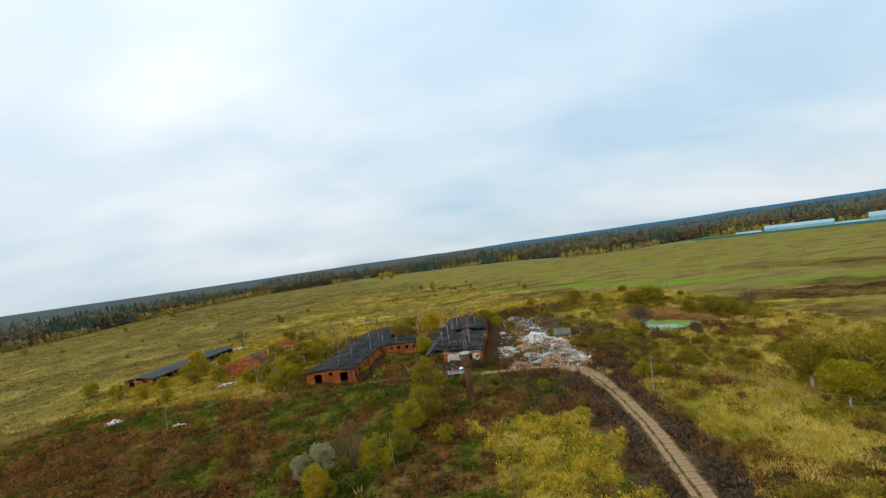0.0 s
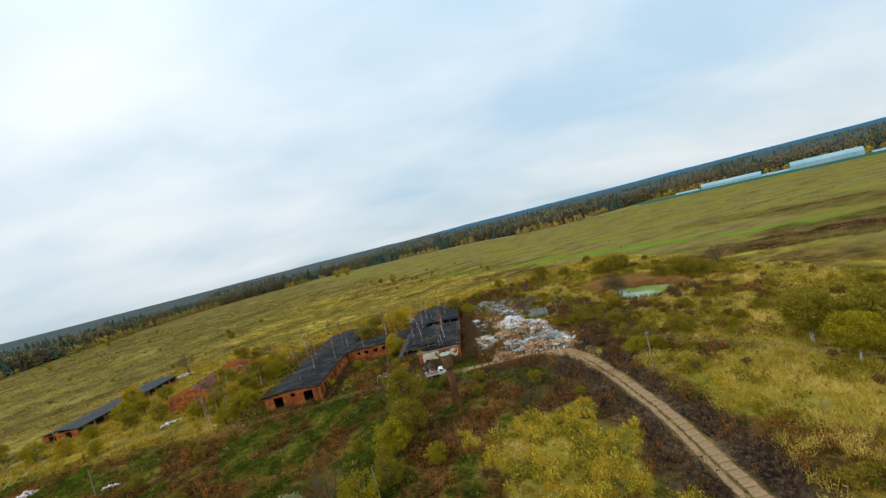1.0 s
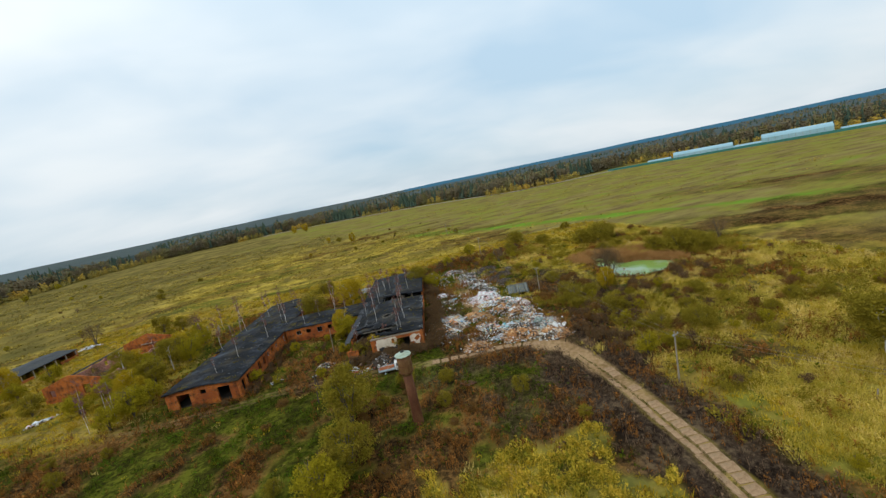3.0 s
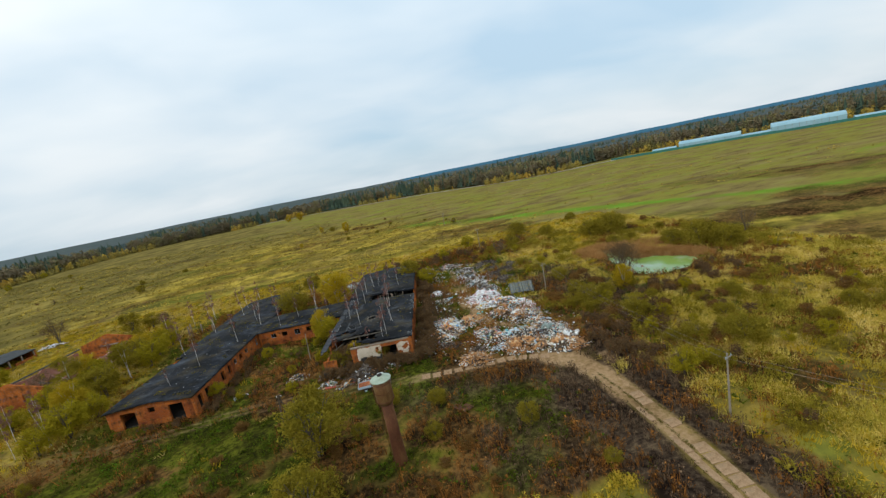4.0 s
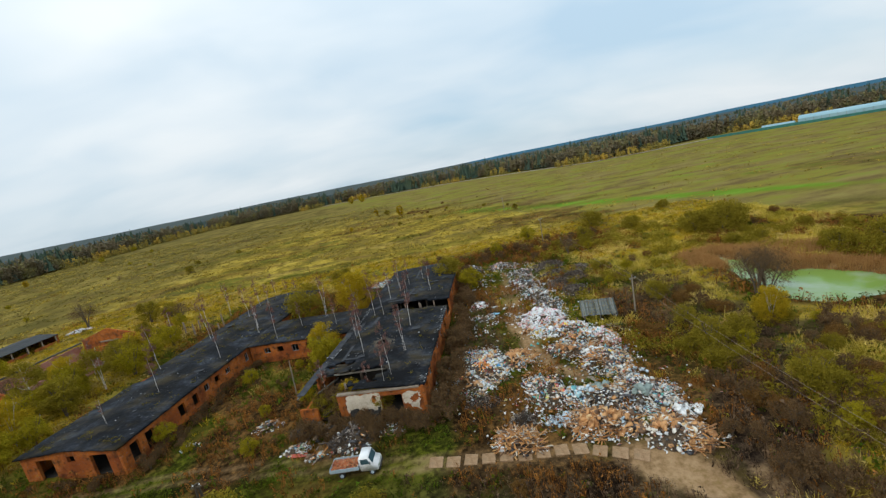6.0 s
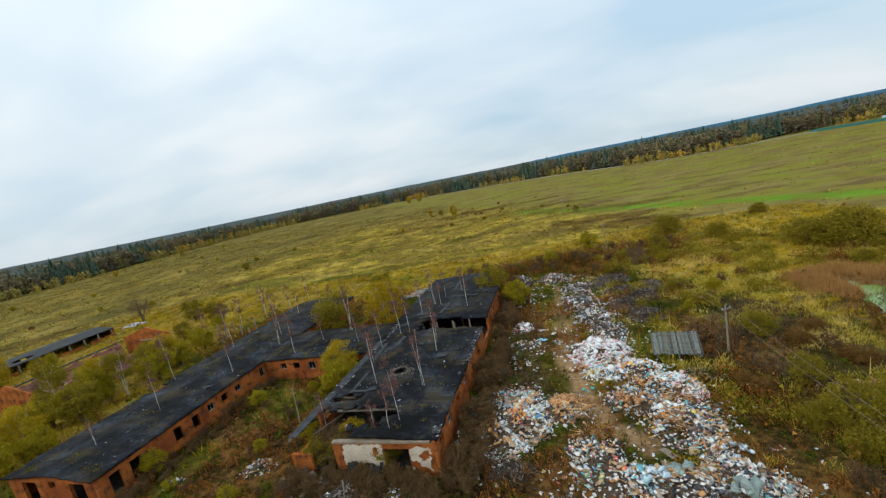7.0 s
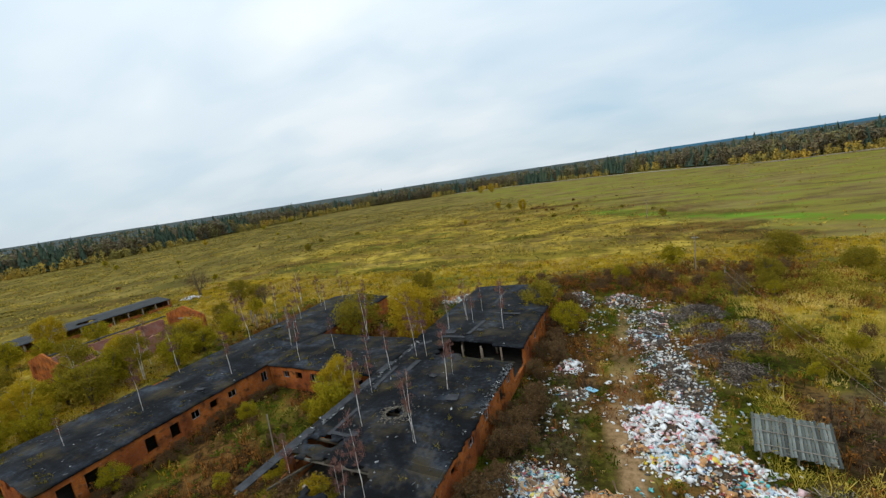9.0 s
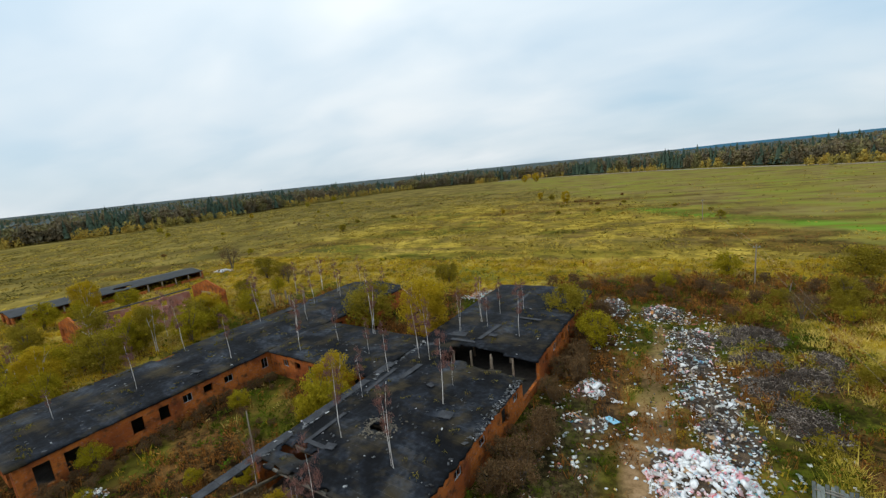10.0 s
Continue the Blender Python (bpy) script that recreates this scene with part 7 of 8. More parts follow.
YELLOWS, ORANGES, BLUES, TEALS = plain_plastic("yellow_plastic", (0.72, 0.52, 0.03)), plain_plastic("orange_plastic", (0.72, 0.27, 0.05)), plain_plastic("blue_plastic", (0.06, 0.33, 0.62)), plain_plastic("teal_plastic", (0.10, 0.50, 0.52))
WHITES, PINKS, GREYS = plain_plastic("white_film", (0.80, 0.81, 0.80)), plain_plastic("pink_film", (0.74, 0.34, 0.36)), plain_plastic("grey_green_panel", (0.24, 0.30, 0.27), 0.7)
for k, (x, y, rx, ry, nm, mt, n, kd, sz, lb) in enumerate((
        (26.5, 143.1, 1.1, 0.6, "yellow_bags", YELLOWS, 16, "bag", 0.30, "crumpled yellow plastic bags"), (16.0, 134.7, 1.0, 1.2, "orange_bags", ORANGES, 22, "bag", 0.30, "pile of orange net bags"), (18.4, 134.3, 0.7, 0.7, "blue_bags", BLUES, 10, "bag", 0.28, "bright blue plastic bags"),
        (14.2, 140.8, 1.4, 0.9, "blue_bags", BLUES, 10, "bag", 0.26, "bright blue plastic bags"), (32.7, 133.8, 1.5, 1.1, "white_film", WHITES, 34, "bag", 0.42, "large crumpled white plastic sheet"), (34.4, 136.0, 2.2, 1.2, "sticks", PLANKS, 90, "stick", 1.8, "brown heap of thin sticks"),
        (21.6, 136.4, 1.7, 1.3, "broken_boards", CARD, 70, "card", 0.62, "heap of broken orange-brown boards"), (31.6, 132.4, 0.8, 0.6, "orange_bags", ORANGES, 7, "bag", 0.34, "orange plastic sacks"), (22.8, 135.3, 0.6, 0.5, "teal_bags", TEALS, 8, "bag", 0.30, "teal plastic bags"),
        (25.4, 139.4, 1.0, 0.6, "teal_bags", TEALS, 12, "bag", 0.28, "pale teal plastic bags"), (25.0, 144.9, 1.2, 0.6, "broken_boards", CARD, 26, "card", 0.55, "broken brown boards"), (23.6, 131.4, 2.0, 1.2, "sticks", PLANKS, 70, "stick", 1.7, "heap of thin sticks and laths"), (17.4, 118.0, 2.1, 1.1, "sticks", PLANKS, 34, "stick", 2.0, "heap of long orange-brown laths"))):
    clump(x, y, rx, ry, nm, mt, n, kd, sz, lb, 700 + k)
for k, (x, y, rx, ry, nm, mt, n, kd, sz, lb) in enumerate((
        (39.0, 140.0, 2.0, 1.5, "sticks", TWIGPILE, 110, "stick", 1.3, "grey sticks and twigs"), (28.2, 150.6, 1.6, 0.9, "pink_film", PINKS, 34, "bag", 0.40, "pink plastic film"), (30.8, 148.8, 1.2, 0.8, "pink_film", PINKS, 22, "bag", 0.38, "pink plastic film"), (28.6, 148.6, 2.2, 1.5, "white_film", WHITES, 40, "bag", 0.48, "large crumpled white plastic film"),
        (33.6, 141.4, 1.6, 1.0, "teal_bags", TEALS, 14, "bag", 0.30, "teal plastic bags"), (35.2, 143.0, 1.6, 1.0, "white_film", WHITES, 18, "bag", 0.4, "pale plastic sacks"), (29.0, 136.0, 1.3, 1.6, "broken_boards", CARD, 40, "card", 0.62, "broken orange-brown boards"), (22.8, 120.6, 1.7, 1.1, "pale_sacks", BAGS_PALE, 46, "bag", 0.66, "pile of pale blue sacks"),
        (27.5, 118.4, 3.0, 1.0, "broken_boards", CARD, 110, "card", 0.75, "row of torn cardboard and boards"), (32.6, 116.4, 2.2, 1.0, "cardboard", CARD, 60, "card", 0.85, "heap of tan cardboard boxes"), (30.2, 124.6, 1.6, 1.0, "grey_panels", GREYS, 12, "card", 1.0, "grey-green sheet panels"), (33.5, 121.5, 1.2, 0.8, "grey_panels", GREYS, 8, "card", 1.0, "grey-green sheet panels"),
        (36.4, 118.0, 1.6, 1.0, "white_panels", WHITES, 18, "card", 0.9, "broken white boards"), (27.6, 124.6, 1.3, 1.2, "pale_sacks", BAGS_PALE, 18, "bag", 0.42, "pale blue sacks"), (35.6, 126.0, 1.4, 2.0, "pale_sacks", BAGS_PALE, 30, "bag", 0.42, "pale blue sacks"), (30.5, 121.8, 1.6, 0.9, "black_sacks", BAGS_DARK, 16, "bag", 0.42, "black rubbish sacks"), (33.8, 129.5, 1.0, 1.4, "black_sacks", BAGS_DARK, 14, "bag", 0.4, "black rubbish sacks"))):
    clump(x, y, rx, ry, nm, mt, n, kd, sz, lb, 712 + k)
# brush piles
for k, row in enumerate(BRUSH):
    r = np.random.default_rng(300 + k)
    cx0, cy0, rx, ry = row[:4]
    nn = int(rx * ry * 260)
    a, d = r.uniform(0, 6.28, nn), np.sqrt(r.uniform(0, 1, nn))
    x, y = cx0 + rx * 1.3 * d * np.cos(a), cy0 + ry * 1.3 * d * np.sin(a)
    hgt = heap_height(x, y, [row])
    p = np.stack([x, y, ground(x, y) + 0.05 + hgt * r.uniform(0.1, 1.0, nn)], -1)
    dims = np.stack([r.uniform(0.3, 1.1, nn) * np.where(r.uniform(0, 1, nn) < 0.08, 2.2, 1.0), r.uniform(0.02, 0.055, nn), r.uniform(0.02, 0.055, nn)], -1)
    tagged(put_mesh("brush_pile", boxes_mesh("brush_pile", p, dims, 0.45, 310 + k), TWIGPILE), "grey pile of dead branches and brushwood", "brush pile", "brush piles", "stuff")
# loose litter between the heaps
r = np.random.default_rng(400)
k = 9000
x, y = r.uniform(9, 42, k), r.uniform(119, 192, k)
w = 0.10 + 0.9 * sstep(0.45, 0.62, fbm(x, y, 5, 77)) * sstep(4.5, 0.0, np.abs(heap_height(x, y, HEAPS) > 0.05) * 0 + np.minimum(np.abs(x - 33), np.abs(x - 20)) - 3)
sel = (r.uniform(0, 1, k) < w * 0.55) & ~inside_barns(x, y) & (along(x, y, ROAD) > 2.2)
p = on_ground(x[sel], y[sel]) + np.array([0, 0, 0.05])
tagged(put_mesh("loose_litter", boxes_mesh("loose_litter", p, r.uniform(0.12, 0.42, (len(p), 3)) * np.array([1, 1, 0.25]), 0.25, 402, 0.15), LITTER), "paper, film and plastic scattered on the grass", "litter", kind="stuff")
for x, y, w, d, c, lb in ((23.6, 158.0, 0.9, 0.7, "w", "flat white panel lying on the track"), (21.4, 156.2, 1.6, 0.9, "b", "crumpled light blue tarpaulin"), (22.0, 160.0, 1.0, 0.5, "w", "white board lying in the grass"), (29.8, 127.3, 1.7, 0.8, "g", "grey door panel lying on rubbish"), (29.0, 125.8, 1.3, 0.8, "g", "grey panel lying on rubbish"),
                          (12.0, 106.0, 3.2, 1.9, "o", "brown plate half sunk in weeds"), (-9.0, 123.4, 2.0, 0.6, "r", "red wooden bench part in rubbish")):
    mt = {"w": WHITE_PANEL, "b": material("light_blue_film", [(0.3, (0.15, 0.42, 0.60)), (0.7, (0.35, 0.62, 0.75))], 3, 0.5), "g": CONCRETE, "o": RUST, "r": material("faded_red_paint", [(0.3, (0.35, 0.06, 0.04)), (0.7, (0.5, 0.12, 0.08))], 3, 0.7)}[c]
    hz = float(ground(np.array(x), np.array(y)) + heap_height(np.array(x), np.array(y), HEAPS))
    o = part("panel", add_box(bmesh.new(), (w, d, 0.08), bevel=0.015), mt, None)
    o.matrix_basis = pose(x, y, hz + 0.12, 4, 5, x * 40)
    tagged(o, lb, "panel")

# ---- plank shelter beside the rubbish ----
SHX, SHY = 38.4, 146.0
gz = float(ground(np.array(SHX), np.array(SHY)))
shelter = thing("plank_shelter", pose(SHX, SHY, gz, 0, 0, -16), "low shelter with a sloping roof of grey planks", "shelter")
for sx, sy, hh in ((-2.4, -1.7, 0.85), (0.2, -1.7, 0.9), (2.4, -1.7, 0.85), (-2.4, 1.7, 2.05), (2.4, 1.7, 2.05)):
    part("post", box(sx - 0.09, sx + 0.09, sy - 0.09, sy + 0.09, -0.4, hh), OLDWOOD, shelter, "weathered post")
for sy, zz in ((-1.7, 0.92), (1.7, 2.12)):
    part("rafter", box(-2.7, 2.7, sy - 0.06, sy + 0.06, zz - 0.07, zz + 0.07), OLDWOOD, shelter)
pl_me = []
for k in range(4):
    bm = add_box(bmesh.new(), (0.235, 4.5 - 0.12 * k, 0.035), bevel=0.006)
    me6 = bpy.data.meshes.new("roof_plank")
    bm.to_mesh(me6)
    bm.free()
    shade = 0.34 + 0.20 * k
    me6.materials.append(material("grey_green_plank", [(0.3, (0.09 * shade, 0.105 * shade, 0.09 * shade)), (0.55, (0.20 * shade, 0.215 * shade, 0.195 * shade)), (0.8, (0.36 * shade, 0.37 * shade, 0.34 * shade))], 1.3, 0.9, 0.3, spec=0.1, stretch=(6, 1, 6)))
    pl_me.append(me6)
r = np.random.default_rng(9)
for k in range(23):
    o = new("roof_plank", pl_me[r.integers(0, 4)])
    o.parent = shelter
    o.matrix_basis = pose(-2.8 + k * 0.258, 0.0 + r.normal(0, 0.10), 1.60 + r.normal(0, 0.02), 19.4 + r.normal(0, 0.5), 0, r.normal(0, 0.7))
for sy in (-1.3, 0.1, 1.4):
    o = part("batten", box(-2.8, 2.8, -0.05, 0.05, -0.025, 0.025), OLDWOOD, shelter)
    o.matrix_basis = pose(0, sy, 1.66 + sy * 0.352, 19.4, 0, 0.4)

# ---- poles and wires ----
POLEWOOD = material("silver_pole_wood", [(0.3, (0.18, 0.15, 0.11)), (0.7, (0.34, 0.29, 0.215))], 2, 0.9, stretch=(1, 1, 0.2))


def utility_pole(x, y, h, label, lean=(0, 0), arm=True, thick=0.14):
    zz = float(ground(np.array(x), np.array(y)))
    p = thing("utility_pole", pose(x, y, zz, lean[0], lean[1], 20), label, "utility pole", "utility poles")
    part("post", add_tube(bmesh.new(), [(0, 0, -0.6), (0, 0, h * 0.5), (0, 0, h)], [thick, thick * 0.85, thick * 0.7], 8), POLEWOOD, p)
    if arm:
        part("crossarm", box(-0.7, 0.7, -0.2, -0.1, h - 0.55, h - 0.42), POLEWOOD, p, "wooden crossarm")
        for s in (-0.6, 0.6):
            part("insulator", lathe([(0.03, 0.0), (0.06, 0.05), (0.06, 0.14), (0.03, 0.18)], 8), WHITE_SHEET, p, "white insulator").matrix_basis = pose(s, -0.15, h - 0.42)
    return Vector((x, y, zz + h - 0.3))


tops = [utility_pole(41.4, 88.5, 8.2, "tall silver-grey wooden utility pole", (0, 1)), utility_pole(44.4, 144.6, 6.6, "wooden utility pole beside the rubbish"), utility_pole(46.7, 211.0, 8.2, "tall wooden utility pole in the meadow"), utility_pole(50.0, 300.0, 8.0, "distant wooden utility pole in the meadow")]
start = Vector((78, 20, 7.5))
for a, b2 in zip([start] + tops[:-1], tops):
    for s in (-0.6, 0.6):
        cu = bpy.data.curves.new("wire", "CURVE")
        cu.dimensions, cu.bevel_depth, cu.bevel_resolution = "3D", 0.014, 1
        sp = cu.splines.new("POLY")
        sp.points.add(14)
        for k in range(15):
            f = k / 14
            q = a.lerp(b2, f) + Vector((s, 0, -1.0 * 4 * f * (1 - f)))
            sp.points[k].co = (*q, 1)
        cu.materials.append(CONCRETE)
        tagged(new("power_line", cu), "thin grey sagging power line between poles", "cable", "power lines")
for x, y, h, lx in ((-14.2, 73.0, 6.6, -1), (-110.5, 133.0, 6.5, 2), (-117.0, 146.0, 7.0, 3), (-78.0, 106.0, 6.0, 0), (-14.5, 139.2, 6.0, 3)):
    utility_pole(x, y, h, "leaning old grey wooden pole in the weeds", (lx, lx), False, 0.10)
ap = thing("utility_pole", pose(-15.2, 114.3, float(ground(np.array(-15.2), np.array(114.3))), 0, 0, 10), "dark two-legged wooden pole in the weeds", "utility pole", "utility poles")
for s in (-1, 1):
    part("leg", add_tube(bmesh.new(), [(s * 0.55, 0, -0.4), (s * 0.3, 0, 2.8), (s * 0.06, 0.1 * s, 5.8)], [0.13, 0.12, 0.10], 7), DARKBEAM, ap)
    part("insulator", lathe([(0.03, 0.0), (0.07, 0.05), (0.07, 0.16), (0.03, 0.2)], 8), WHITE_PANEL, ap, "white insulator").matrix_basis = pose(s * 0.3, 0, 5.55)
part("crossarm", box(-0.5, 0.5, -0.16, -0.06, 5.42, 5.54), DARKBEAM, ap)
for x, y, h in ((48.5, 139.0, 1.6), (57.0, 74.0, 1.5), (51.0, 206.0, 1.8)):
    st = part("fence_post", add_tube(bmesh.new(), [(0, 0, -0.4), (0, 0, h)], [0.11, 0.09], 7), POLEWOOD, None)
    st.matrix_basis = pose(x, y, float(ground(np.array(x), np.array(y))), 4, 3, 0)
    tagged(st, "short old grey fence post in the weeds", "post", "old posts")

# ---- western farm buildings ----
shed = thing("open_shed", BARN, "long open-sided brick shed with a dark slate roof", "shed", "ruined farm barns")
put_mesh("roof", roof_sheet(-140.6, -127.0, 9.2, 56.5, lambda u, v: 4.5 + 0.8 * (1 - np.abs(u + 133.8) / 6.8), lambda u, v: (np.hypot((u + 130) / 1.2, (v - 34) / 2.5) < 1), thick=0.18, seed=9), SLATE, shed, "dark slate roof")
wall_on(shed, "wall_south", pose(-140, 9.6, 0), 12.4, 4.2, [(2.0, 4.5, 0, 4.0), (8.0, 10.0, 1, 4.0)], base=0.0)
wall_on(shed, "wall_west", pose(-139.6, 10, 0, 0, 0, 90), 46.0, 4.2, [(3 + 5 * k, 4.5 + 5 * k, 2.6, 3.7) for k in range(8)], base=0.0)
wall_on(shed, "wall_north", pose(-140, 56.0, 0), 12.4, 4.2, [], base=0.0)
for k in range(12):
    part("post", box(-127.7, -127.35, 11.5 + k * 4.0 - 0.17, 11.5 + k * 4.0 + 0.17, 0.5, 4.35), CONCRETE, shed, "pale concrete post")
wall_on(shed, "low_wall", pose(-127.3, 10, 0, 0, 0, 90), 46.0, 2.6, [(5 + 8 * k, 7 + 8 * k, 0, 2.6) for k in range(5)], base=0.0)
part("floor_slab", box(-139.4, -128, 10, 55.8, 1.2, 1.6), CHAR_GLOOM, shed)
ruin = thing("ruined_workshop", BARN, "roofless orange and pink brick workshop with a gabled end", "ruin", "ruined farm barns")


def gable(w, eave, rise):
    return lambda x: rise * (1 - abs(x - w / 2) / (w / 2))


wall_on(ruin, "gable_wall", pose(-98, 11.5, 0), 15.0, 5.9, [(1.6, 3.0, 3.2, 4.9), (10.0, 12.0, 2.4, 4.9)], top=gable(15, 5.9, 2.2), base=0.0)
PINK = material("pink_plaster", [(0.3, (0.30, 0.10, 0.055)), (0.5, (0.42, 0.19, 0.15)), (0.7, (0.56, 0.38, 0.34))], 0.6, 0.9, 0.3, stain=(0.2, 0.13, 0.1))
wall_on(ruin, "wall_east", pose(-83, 11.9, 0, 0, 0, 90), 26.0, 5.4, [(3, 5, 1, 4.2), (8, 9.4, 3.0, 4.4), (13, 14.4, 3.0, 4.4), (18, 19.4, 3.0, 4.4), (22, 24, 1, 4.2)], PINK, ragged(17, 1.0), base=0.0)
wall_on(ruin, "wall_west", pose(-97.6, 11.9, 0, 0, 0, 90), 26.0, 5.4, [(4 + 5 * k, 5.4 + 5 * k, 3.0, 4.4) for k in range(4)], PINK, ragged(19, 1.0), base=0.0)
wall_on(ruin, "gable_wall", pose(-96.8, 38.4, 0), 15.9, 6.3, [(12.5, 14.0, 2.4, 4.6)], top=gable(15.9, 6.3, 2.2), base=0.0)
wall_on(ruin, "annex_wall", pose(-87.5, 34.5, 0), 6.6, 5.4, [(4.2, 5.6, 3.0, 4.6)], top=ragged(23, 0.8), base=0.0)
wall_on(ruin, "annex_wall", pose(-80.9, 34.9, 0, 0, 0, 90), 3.5, 5.4, [], base=0.0)
part("lintel", box(-91.0, -86.0, 37.9, 38.35, 5.2, 5.45), CONCRETE, ruin, "pale concrete awning")
part("eave_beam", box(-97.4, -96.8, 12, 38.2, 5.6, 5.85), SLATE, ruin, "pale wall plate beam")
for k in range(5):
    b = part("fallen_rafter", add_box(bmesh.new(), (9.0, 0.18, 0.18)), OLDWOOD, ruin, "fallen grey rafter")
    b.matrix_basis = pose(-90 + k * 0.7, 16 + k * 4.5, 3.2, 0, 14 - 6 * k, 20 * k - 30)
for k in range(7):
    x, y = barn_uv(-77 + k * 2.4, 44 + (k % 3) * 2.5)
    p = part("concrete_post", box(-0.15, 0.15, -0.15, 0.15, -0.5, 2.6 + (k % 2) * 0.8), CONCRETE, None)
    p.matrix_basis = pose(x, y, float(ground(np.array(x), np.array(y))), 2, 2, 8)
    tagged(p, "broken upright concrete post of a ruin", "post", "ruin posts")
# rubble slabs at the collapsed barn corner
r = np.random.default_rng(15)
for k in range(12):
    u, v = r.uniform(-16.5, -6.0), r.uniform(-4.0, -0.6)
    x, y = barn_uv(u, v)
    p = part("concrete_slab", add_box(bmesh.new(), (r.uniform(0.8, 2.4), r.uniform(0.5, 1.2), 0.14), bevel=0.02), CONCRETE if k % 3 else SLATE, None)
    p.matrix_basis = pose(x, y, float(ground(np.array(x), np.array(y))) + 0.45, r.uniform(-35, 35), r.uniform(-35, 35), r.uniform(0, 180))
    tagged(p, "broken concrete slab fallen from the barn", "rubble", "fallen slabs")

# ---- concrete road slabs ----
road = thing("road", pose(0, 0, 0), "farm track of old concrete slabs and mud", "road", kind="structure")


def slab_set(width, length, seed):
    out = []
    for k in range(5):
        rr = np.random.default_rng(seed + k)
        bm = add_box(bmesh.new(), (width, length, 0.16), bevel=0.03)
        for v in bm.verts:
            v.co.x += rr.normal(0, 0.04)
            v.co.y += rr.normal(0, 0.03)
        sm = bpy.data.meshes.new("concrete_slab")
        bm.to_mesh(sm)
        bm.free()
        sm.materials.append(SLAB)
        out.append(sm)
    return out


def lay_slabs(pts, step, off, seed, slabs, skip=0.0):
    rr = np.random.default_rng(seed)
    pts = [Vector(p) for p in pts]
    carry = 0.0
    for a, b2 in zip(pts[:-1], pts[1:]):
        d = (b2 - a)
        le = d.length
        d.normalize()
        nrm = Vector((d.y, -d.x))
        s = carry
        while s < le:
            q = a + d * s + nrm * (off + rr.normal(0, 0.05))
            if rr.uniform() > skip:
                o = new("concrete_slab", slabs[rr.integers(0, 5)])
                o.parent = road
                zz = float(ground(np.array(q.x), np.array(q.y)))
                o.matrix_basis = pose(q.x, q.y, zz + 0.0 + rr.normal(0, 0.015), rr.normal(0, 1.2), rr.normal(0, 1.2), math.degrees(math.atan2(d.y, d.x)) + 90 + rr.normal(0, 1.5))
            s += step
        carry = s - le


lay_slabs([(24.5, 20), *ROAD[1:6]], 1.66, 0.64, 1, slab_set(1.66, 1.5, 500))
lay_slabs([(24.5, 20), *ROAD[1:6]], 3.02, -1.06, 4, slab_set(0.82, 3.02, 520))
lay_slabs(ROAD[5:7], 1.66, 0.64, 2, slab_set(1.66, 1.5, 540), 0.5)
lay_slabs(ROAD[5:7], 3.02, -1.06, 5, slab_set(0.82, 3.02, 560), 0.5)
lay_slabs(ROAD[9:13], 1.95, 0.0, 3, slab_set(1.55, 1.45, 580), 0.05)

# grass in the gap between the two lanes and along the slabs' edges
r = np.random.default_rng(590)
px, py = [], []
for (ax, ay), (bx, by) in zip(ROAD[1:7], ROAD[2:8]):
    n = int(math.hypot(bx - ax, by - ay) * 16)
    t, side = r.uniform(0, 1, n), np.where(r.uniform(0, 1, n) < 0.6, -0.42, np.where(r.uniform(0, 1, n) < 0.5, 1.58, -1.62)) + r.normal(0, 0.09, n)
    le = math.hypot(bx - ax, by - ay)
    px.append(ax + (bx - ax) * t + side * (by - ay) / le)
    py.append(ay + (by - ay) * t - side * (bx - ax) / le)
px, py = np.concatenate(px), np.concatenate(py)
scatter("road_grass", T_LUSH, on_ground(px, py), r.uniform(0.25, 0.55, len(px)), MOSS, "low yellow-green grass between the road slabs", "grass", seed=591)

# ---- debris on the roofs ----


def roof_z(u, v):
    if u > -18.4:
        return h_a(np.array(u), np.array(v))
    if u < -39.8:
        return 4.42 + 0.75 * (1 - abs(u + 47.8) / 8.2)
    return 4.36 + 0.35 * (1 - abs(v - 28.7) / 6.5)


def roof_bits(name, parent, n, u0, u1, v0, v1, size, mat, label, seed, edge=0.0, gone=None):
    r = np.random.default_rng(seed)
    u, v = r.uniform(u0, u1, n), r.uniform(v0, v1, n)
    if edge:
        v = np.where(r.uniform(0, 1, n) < 0.7, v, v0 + (v - v0) * 0.3)
    ok = fbm(u, v, 3.0, seed) > edge
    if gone is not None:
        ok &= ~gone(u, v)
    u, v = u[ok], v[ok]
    z = np.array([float(roof_z(a, b)) for a, b in zip(u, v)]) + 0.05
    d = r.uniform(size[0], size[1], (len(u), 3)) * np.array([1, 0.7, 0.12])
    return tagged(put_mesh(name, boxes_mesh(name, np.stack([u, v, z], -1), d, 0.12, seed + 1, 0.18), mat, parent, label), kind="stuff")


FLAKES = palette("torn_felt_flakes", [(5, (0.06, 0.065, 0.07)), (3, (0.14, 0.145, 0.15)), (2.0, (0.30, 0.31, 0.32)), (1.2, (0.55, 0.55, 0.54)), (4, (0.02, 0.022, 0.026))], 0.8)
roof_bits("torn_felt", barn_a, 620, -0.6, 0.3, 0.3, 28.8, (0.08, 0.34), FLAKES, "torn pale felt along the eave", 601, 0.42, gone_a)
roof_bits("torn_felt", barn_a, 520, -18.2, -16.8, 6.2, 34, (0.10, 0.5), FLAKES, "torn pale felt along the eave", 602, 0.42, gone_a)
roof_bits("roof_debris", barn_a, 380, -18, 0, 0.5, 63, (0.08, 0.32), FLAKES, "broken felt and slate bits", 603, 0.5, gone_a)
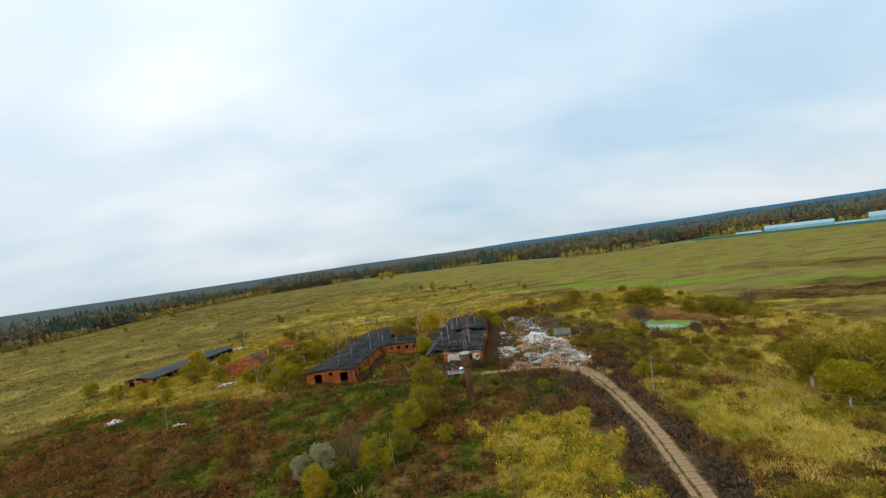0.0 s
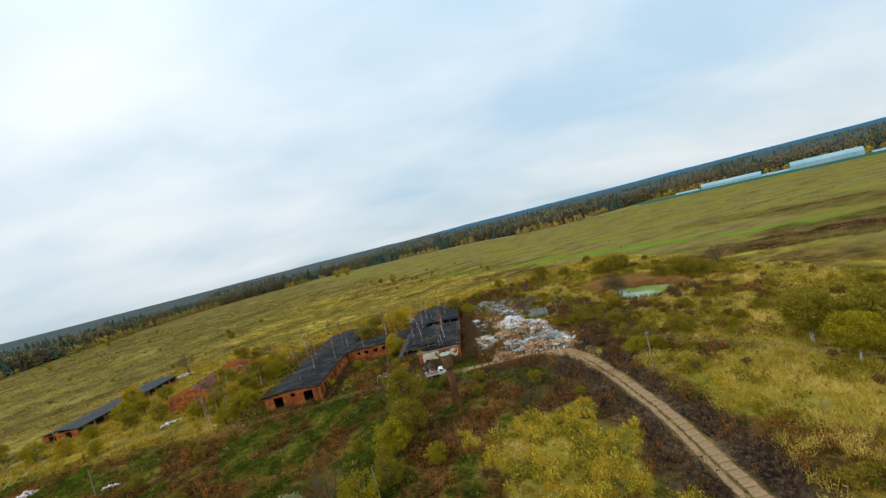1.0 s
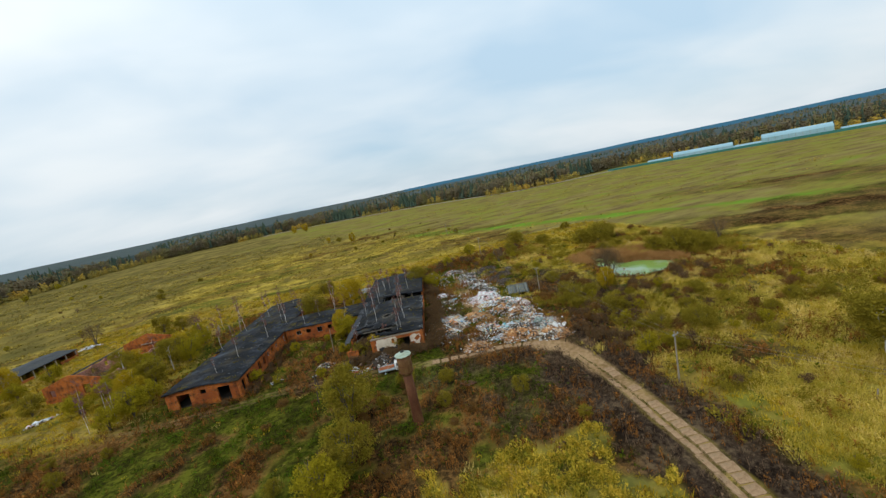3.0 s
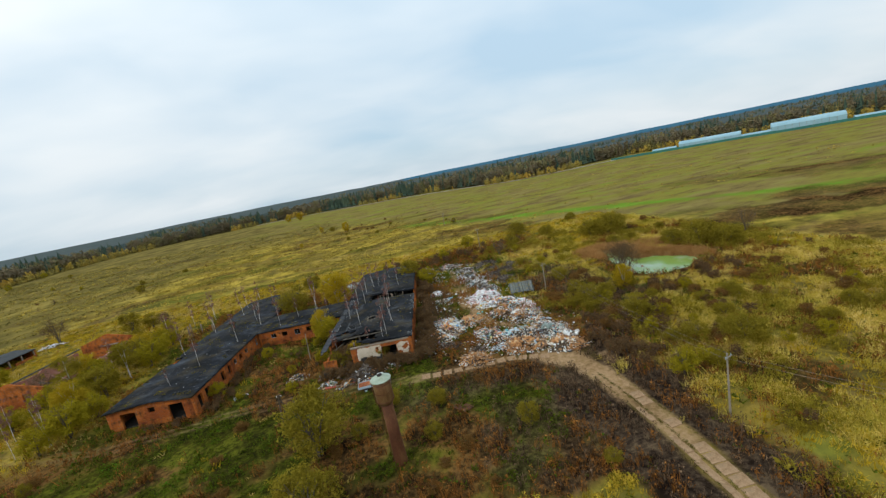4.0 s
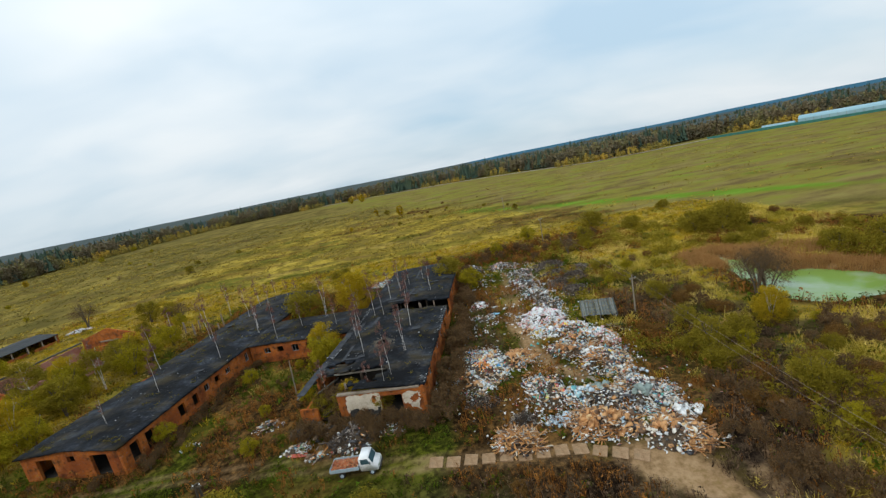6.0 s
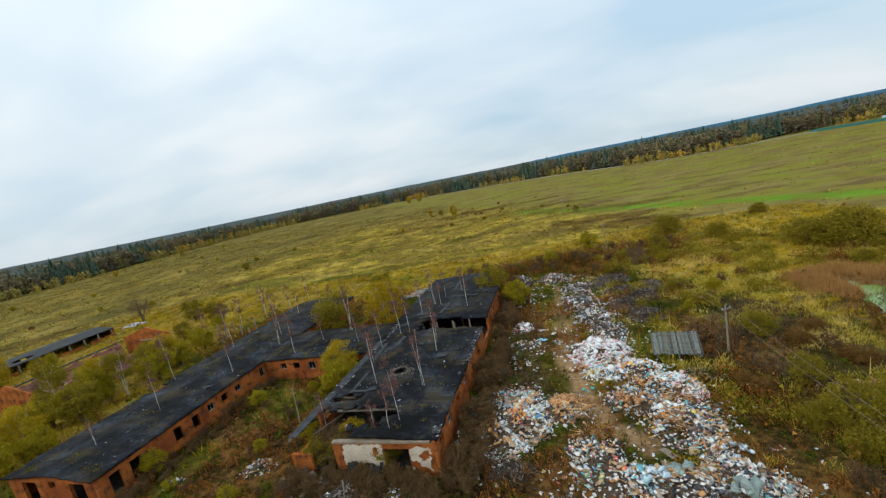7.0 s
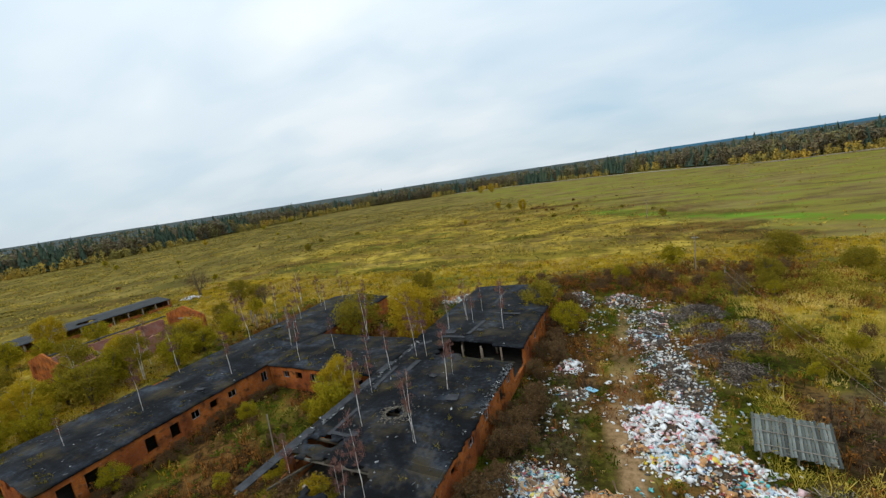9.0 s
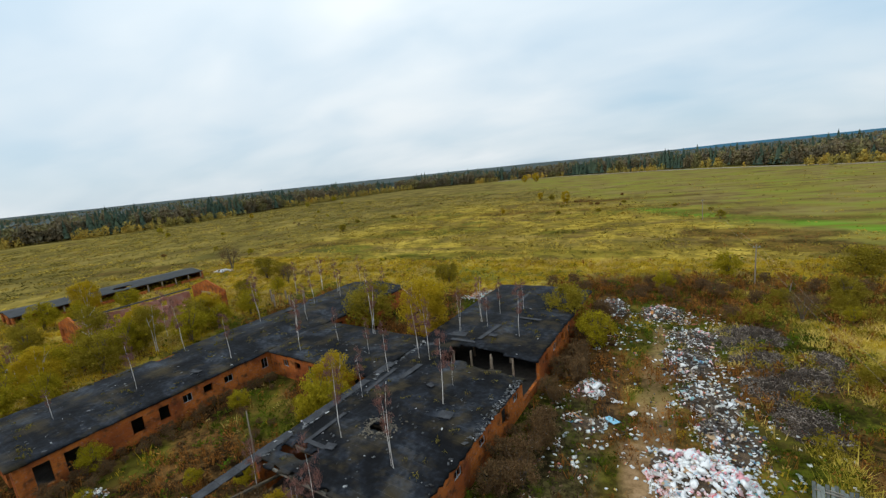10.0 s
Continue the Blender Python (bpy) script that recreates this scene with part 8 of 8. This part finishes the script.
roof_bits("roof_debris", barn_b, 380, -55.5, -40.2, -6.3, 57.5, (0.08, 0.35), FLAKES, "broken felt and slate bits", 604, 0.5)
roof_bits("roof_debris", barn_b, 110, -39.5, -19, 22.6, 35, (0.08, 0.35), FLAKES, "broken felt and slate bits", 605, 0.48)
# rubble ring round the round hole
r = np.random.default_rng(610)
a, d = r.uniform(0, 6.28, 260), 0.9 + np.abs(r.normal(0, 0.55, 260))
u, v = -9.2 + 1.15 * d * np.cos(a), 14.2 + d * np.sin(a)
z = np.array([float(roof_z(p, q)) for p, q in zip(u, v)]) + 0.05
tagged(put_mesh("hole_rubble", boxes_mesh("hole_rubble", np.stack([u, v, z], -1), r.uniform(0.08, 0.3, (260, 3)) * np.array([0.7, 0.6, 0.2]), 0.3, 611, 0.2), palette("crumbled_concrete", [(3, (0.13, 0.11, 0.08)), (2, (0.20, 0.17, 0.125)), (2, (0.08, 0.07, 0.05))], 0.9), barn_a, "crumbled concrete round a roof hole"), kind="stuff")
# bare concrete strip along the western eave and a lane of exposed slabs
for k in range(16):
    v0 = 0.4 + k * 1.9
    if k in (5, 11, 14):
        continue
    s = part("edge_slab", add_box(bmesh.new(), (1.15, 1.88, 0.06), bevel=0.01), FELT_SEAM, barn_a, "grey concrete edge slab")
    s.matrix_basis = pose(-17.55, v0 + 0.9, float(roof_z(-17.5, v0)) + 0.10, r.normal(0, 0.4), r.normal(0, 0.5), r.normal(0, 0.4))
for u, v, w, d, an in ((-14.6, 12.0, 0.5, 5.5, 0), (-13.2, 9.6, 2.6, 0.5, 0), (-15.8, 22.0, 0.6, 6.0, 3), (-13.4, 25.0, 0.8, 4.0, -2), (-11.5, 35.2, 4.0, 0.7, 4), (-9.0, 39.0, 0.7, 6.0, -6), (-6.0, 46.0, 5.0, 0.6, 0), (-10.0, 55.0, 0.6, 8.0, 2)):
    s = part("felt_strip", add_box(bmesh.new(), (w, d, 0.03), bevel=0.008), FELT_SEAM, barn_a, "worn grey strip of felt")
    s.matrix_basis = pose(u, v, float(roof_z(u, v)) + 0.10, 0, 0, an)
# moss, leaves and grass on the roofs
T_MOSS = [tri_leaves(14, 0.5, 0.10, 0.09, 0.08, 700 + k, 0.6) for k in range(3)]
r = np.random.default_rng(620)
for parent, n, u0, u1, v0, v1 in ((barn_a, 90, -17, -1, 1, 62), (barn_b, 170, -55.5, -40.5, -6.3, 56), (barn_b, 60, -39, -20, 23, 34)):
    u, v = r.uniform(u0, u1, n * 3), r.uniform(v0, v1, n * 3)
    ok = (fbm(u, v, 4, 630) > 0.54) | ((parent is barn_b) & (v < v0 + 2.5)) | ((parent is barn_b) & (u < u0 + 1.6))
    if parent is barn_a:
        ok &= ~gone_a(u, v)
    u, v = u[ok][:n], v[ok][:n]
    z = np.array([float(roof_z(p, q)) for p, q in zip(u, v)]) + 0.02
    scatter("moss", T_MOSS, np.stack([u, v, z], -1), r.uniform(0.5, 1.2, len(u)), MOSS, "yellow-green moss and fallen leaves", "moss", seed=631, parent=parent)
# bushes and fallen roofing inside the fallen corner
r = np.random.default_rng(640)
for k in range(26):
    grow("shrub" if k % 4 else "olive", *barn_uv(r.uniform(-16.6, -6.6), r.uniform(0.9, 5.4)), r.uniform(0.55, 0.85) * (1.0 if k % 4 else 0.42))
grow("gold", *barn_uv(-12.2, 4.2), 0.30)
for k in range(16):
    u, v = r.uniform(-16.4, -7.4), r.uniform(0.9, 5.2)
    o = part("fallen_roofing", add_box(bmesh.new(), (r.uniform(0.9, 2.6), r.uniform(0.5, 1.3), 0.10), bevel=0.015), (SLATE, FELT_SEAM, DARKBEAM)[k % 3], barn_a, "fallen broken roofing")
    o.matrix_basis = pose(u, v, r.uniform(0.9, 2.2), r.uniform(-35, 35), r.uniform(-35, 35), r.uniform(0, 180))
# wall pieces, slabs and timbers that slid out of the corner
for k in range(13):
    u, v = r.uniform(-18.6, -12.2), r.uniform(-3.4, -0.6)
    x, y = barn_uv(u, v)
    p = part("rubble", add_box(bmesh.new(), (r.uniform(0.4, 1.0), r.uniform(1.2, 2.8), 0.12), bevel=0.03), (DARKBEAM, OLDWOOD, SLATE)[k % 3], None)
    p.matrix_basis = pose(x, y, float(ground(np.array(x), np.array(y))) + 0.45, r.uniform(12, 42), r.uniform(-20, 20), r.uniform(-60, 60))
    tagged(p, "dark broken timber and slate in the fallen barn corner" if k % 3 != 1 else "grey boarding leaning in the fallen barn corner", "rubble", "fallen slabs")
for k in range(30):
    u, v = r.uniform(-13.0, 1.5), r.uniform(-4.0, -0.7)
    grow("shrub", *barn_uv(u, v), r.uniform(0.28, 0.5))
for k in range(14):
    u = r.uniform(-10.4, -6.4)
    x, y = barn_uv(u, r.uniform(-1.3, -0.6))
    p = part("burnt_board", add_box(bmesh.new(), (r.uniform(0.25, 0.9), 0.05, r.uniform(1.6, 2.6)), bevel=0.01), CHAR_GLOOM if k % 3 else DARKBEAM, None)
    p.matrix_basis = pose(x, y, float(ground(np.array(x), np.array(y))) + 1.0, r.uniform(-32, -14), r.uniform(-14, 14), -8.4 + r.uniform(-20, 20))
    tagged(p, "blackened board leaning on the barn's front wall", "board", "burnt boards")
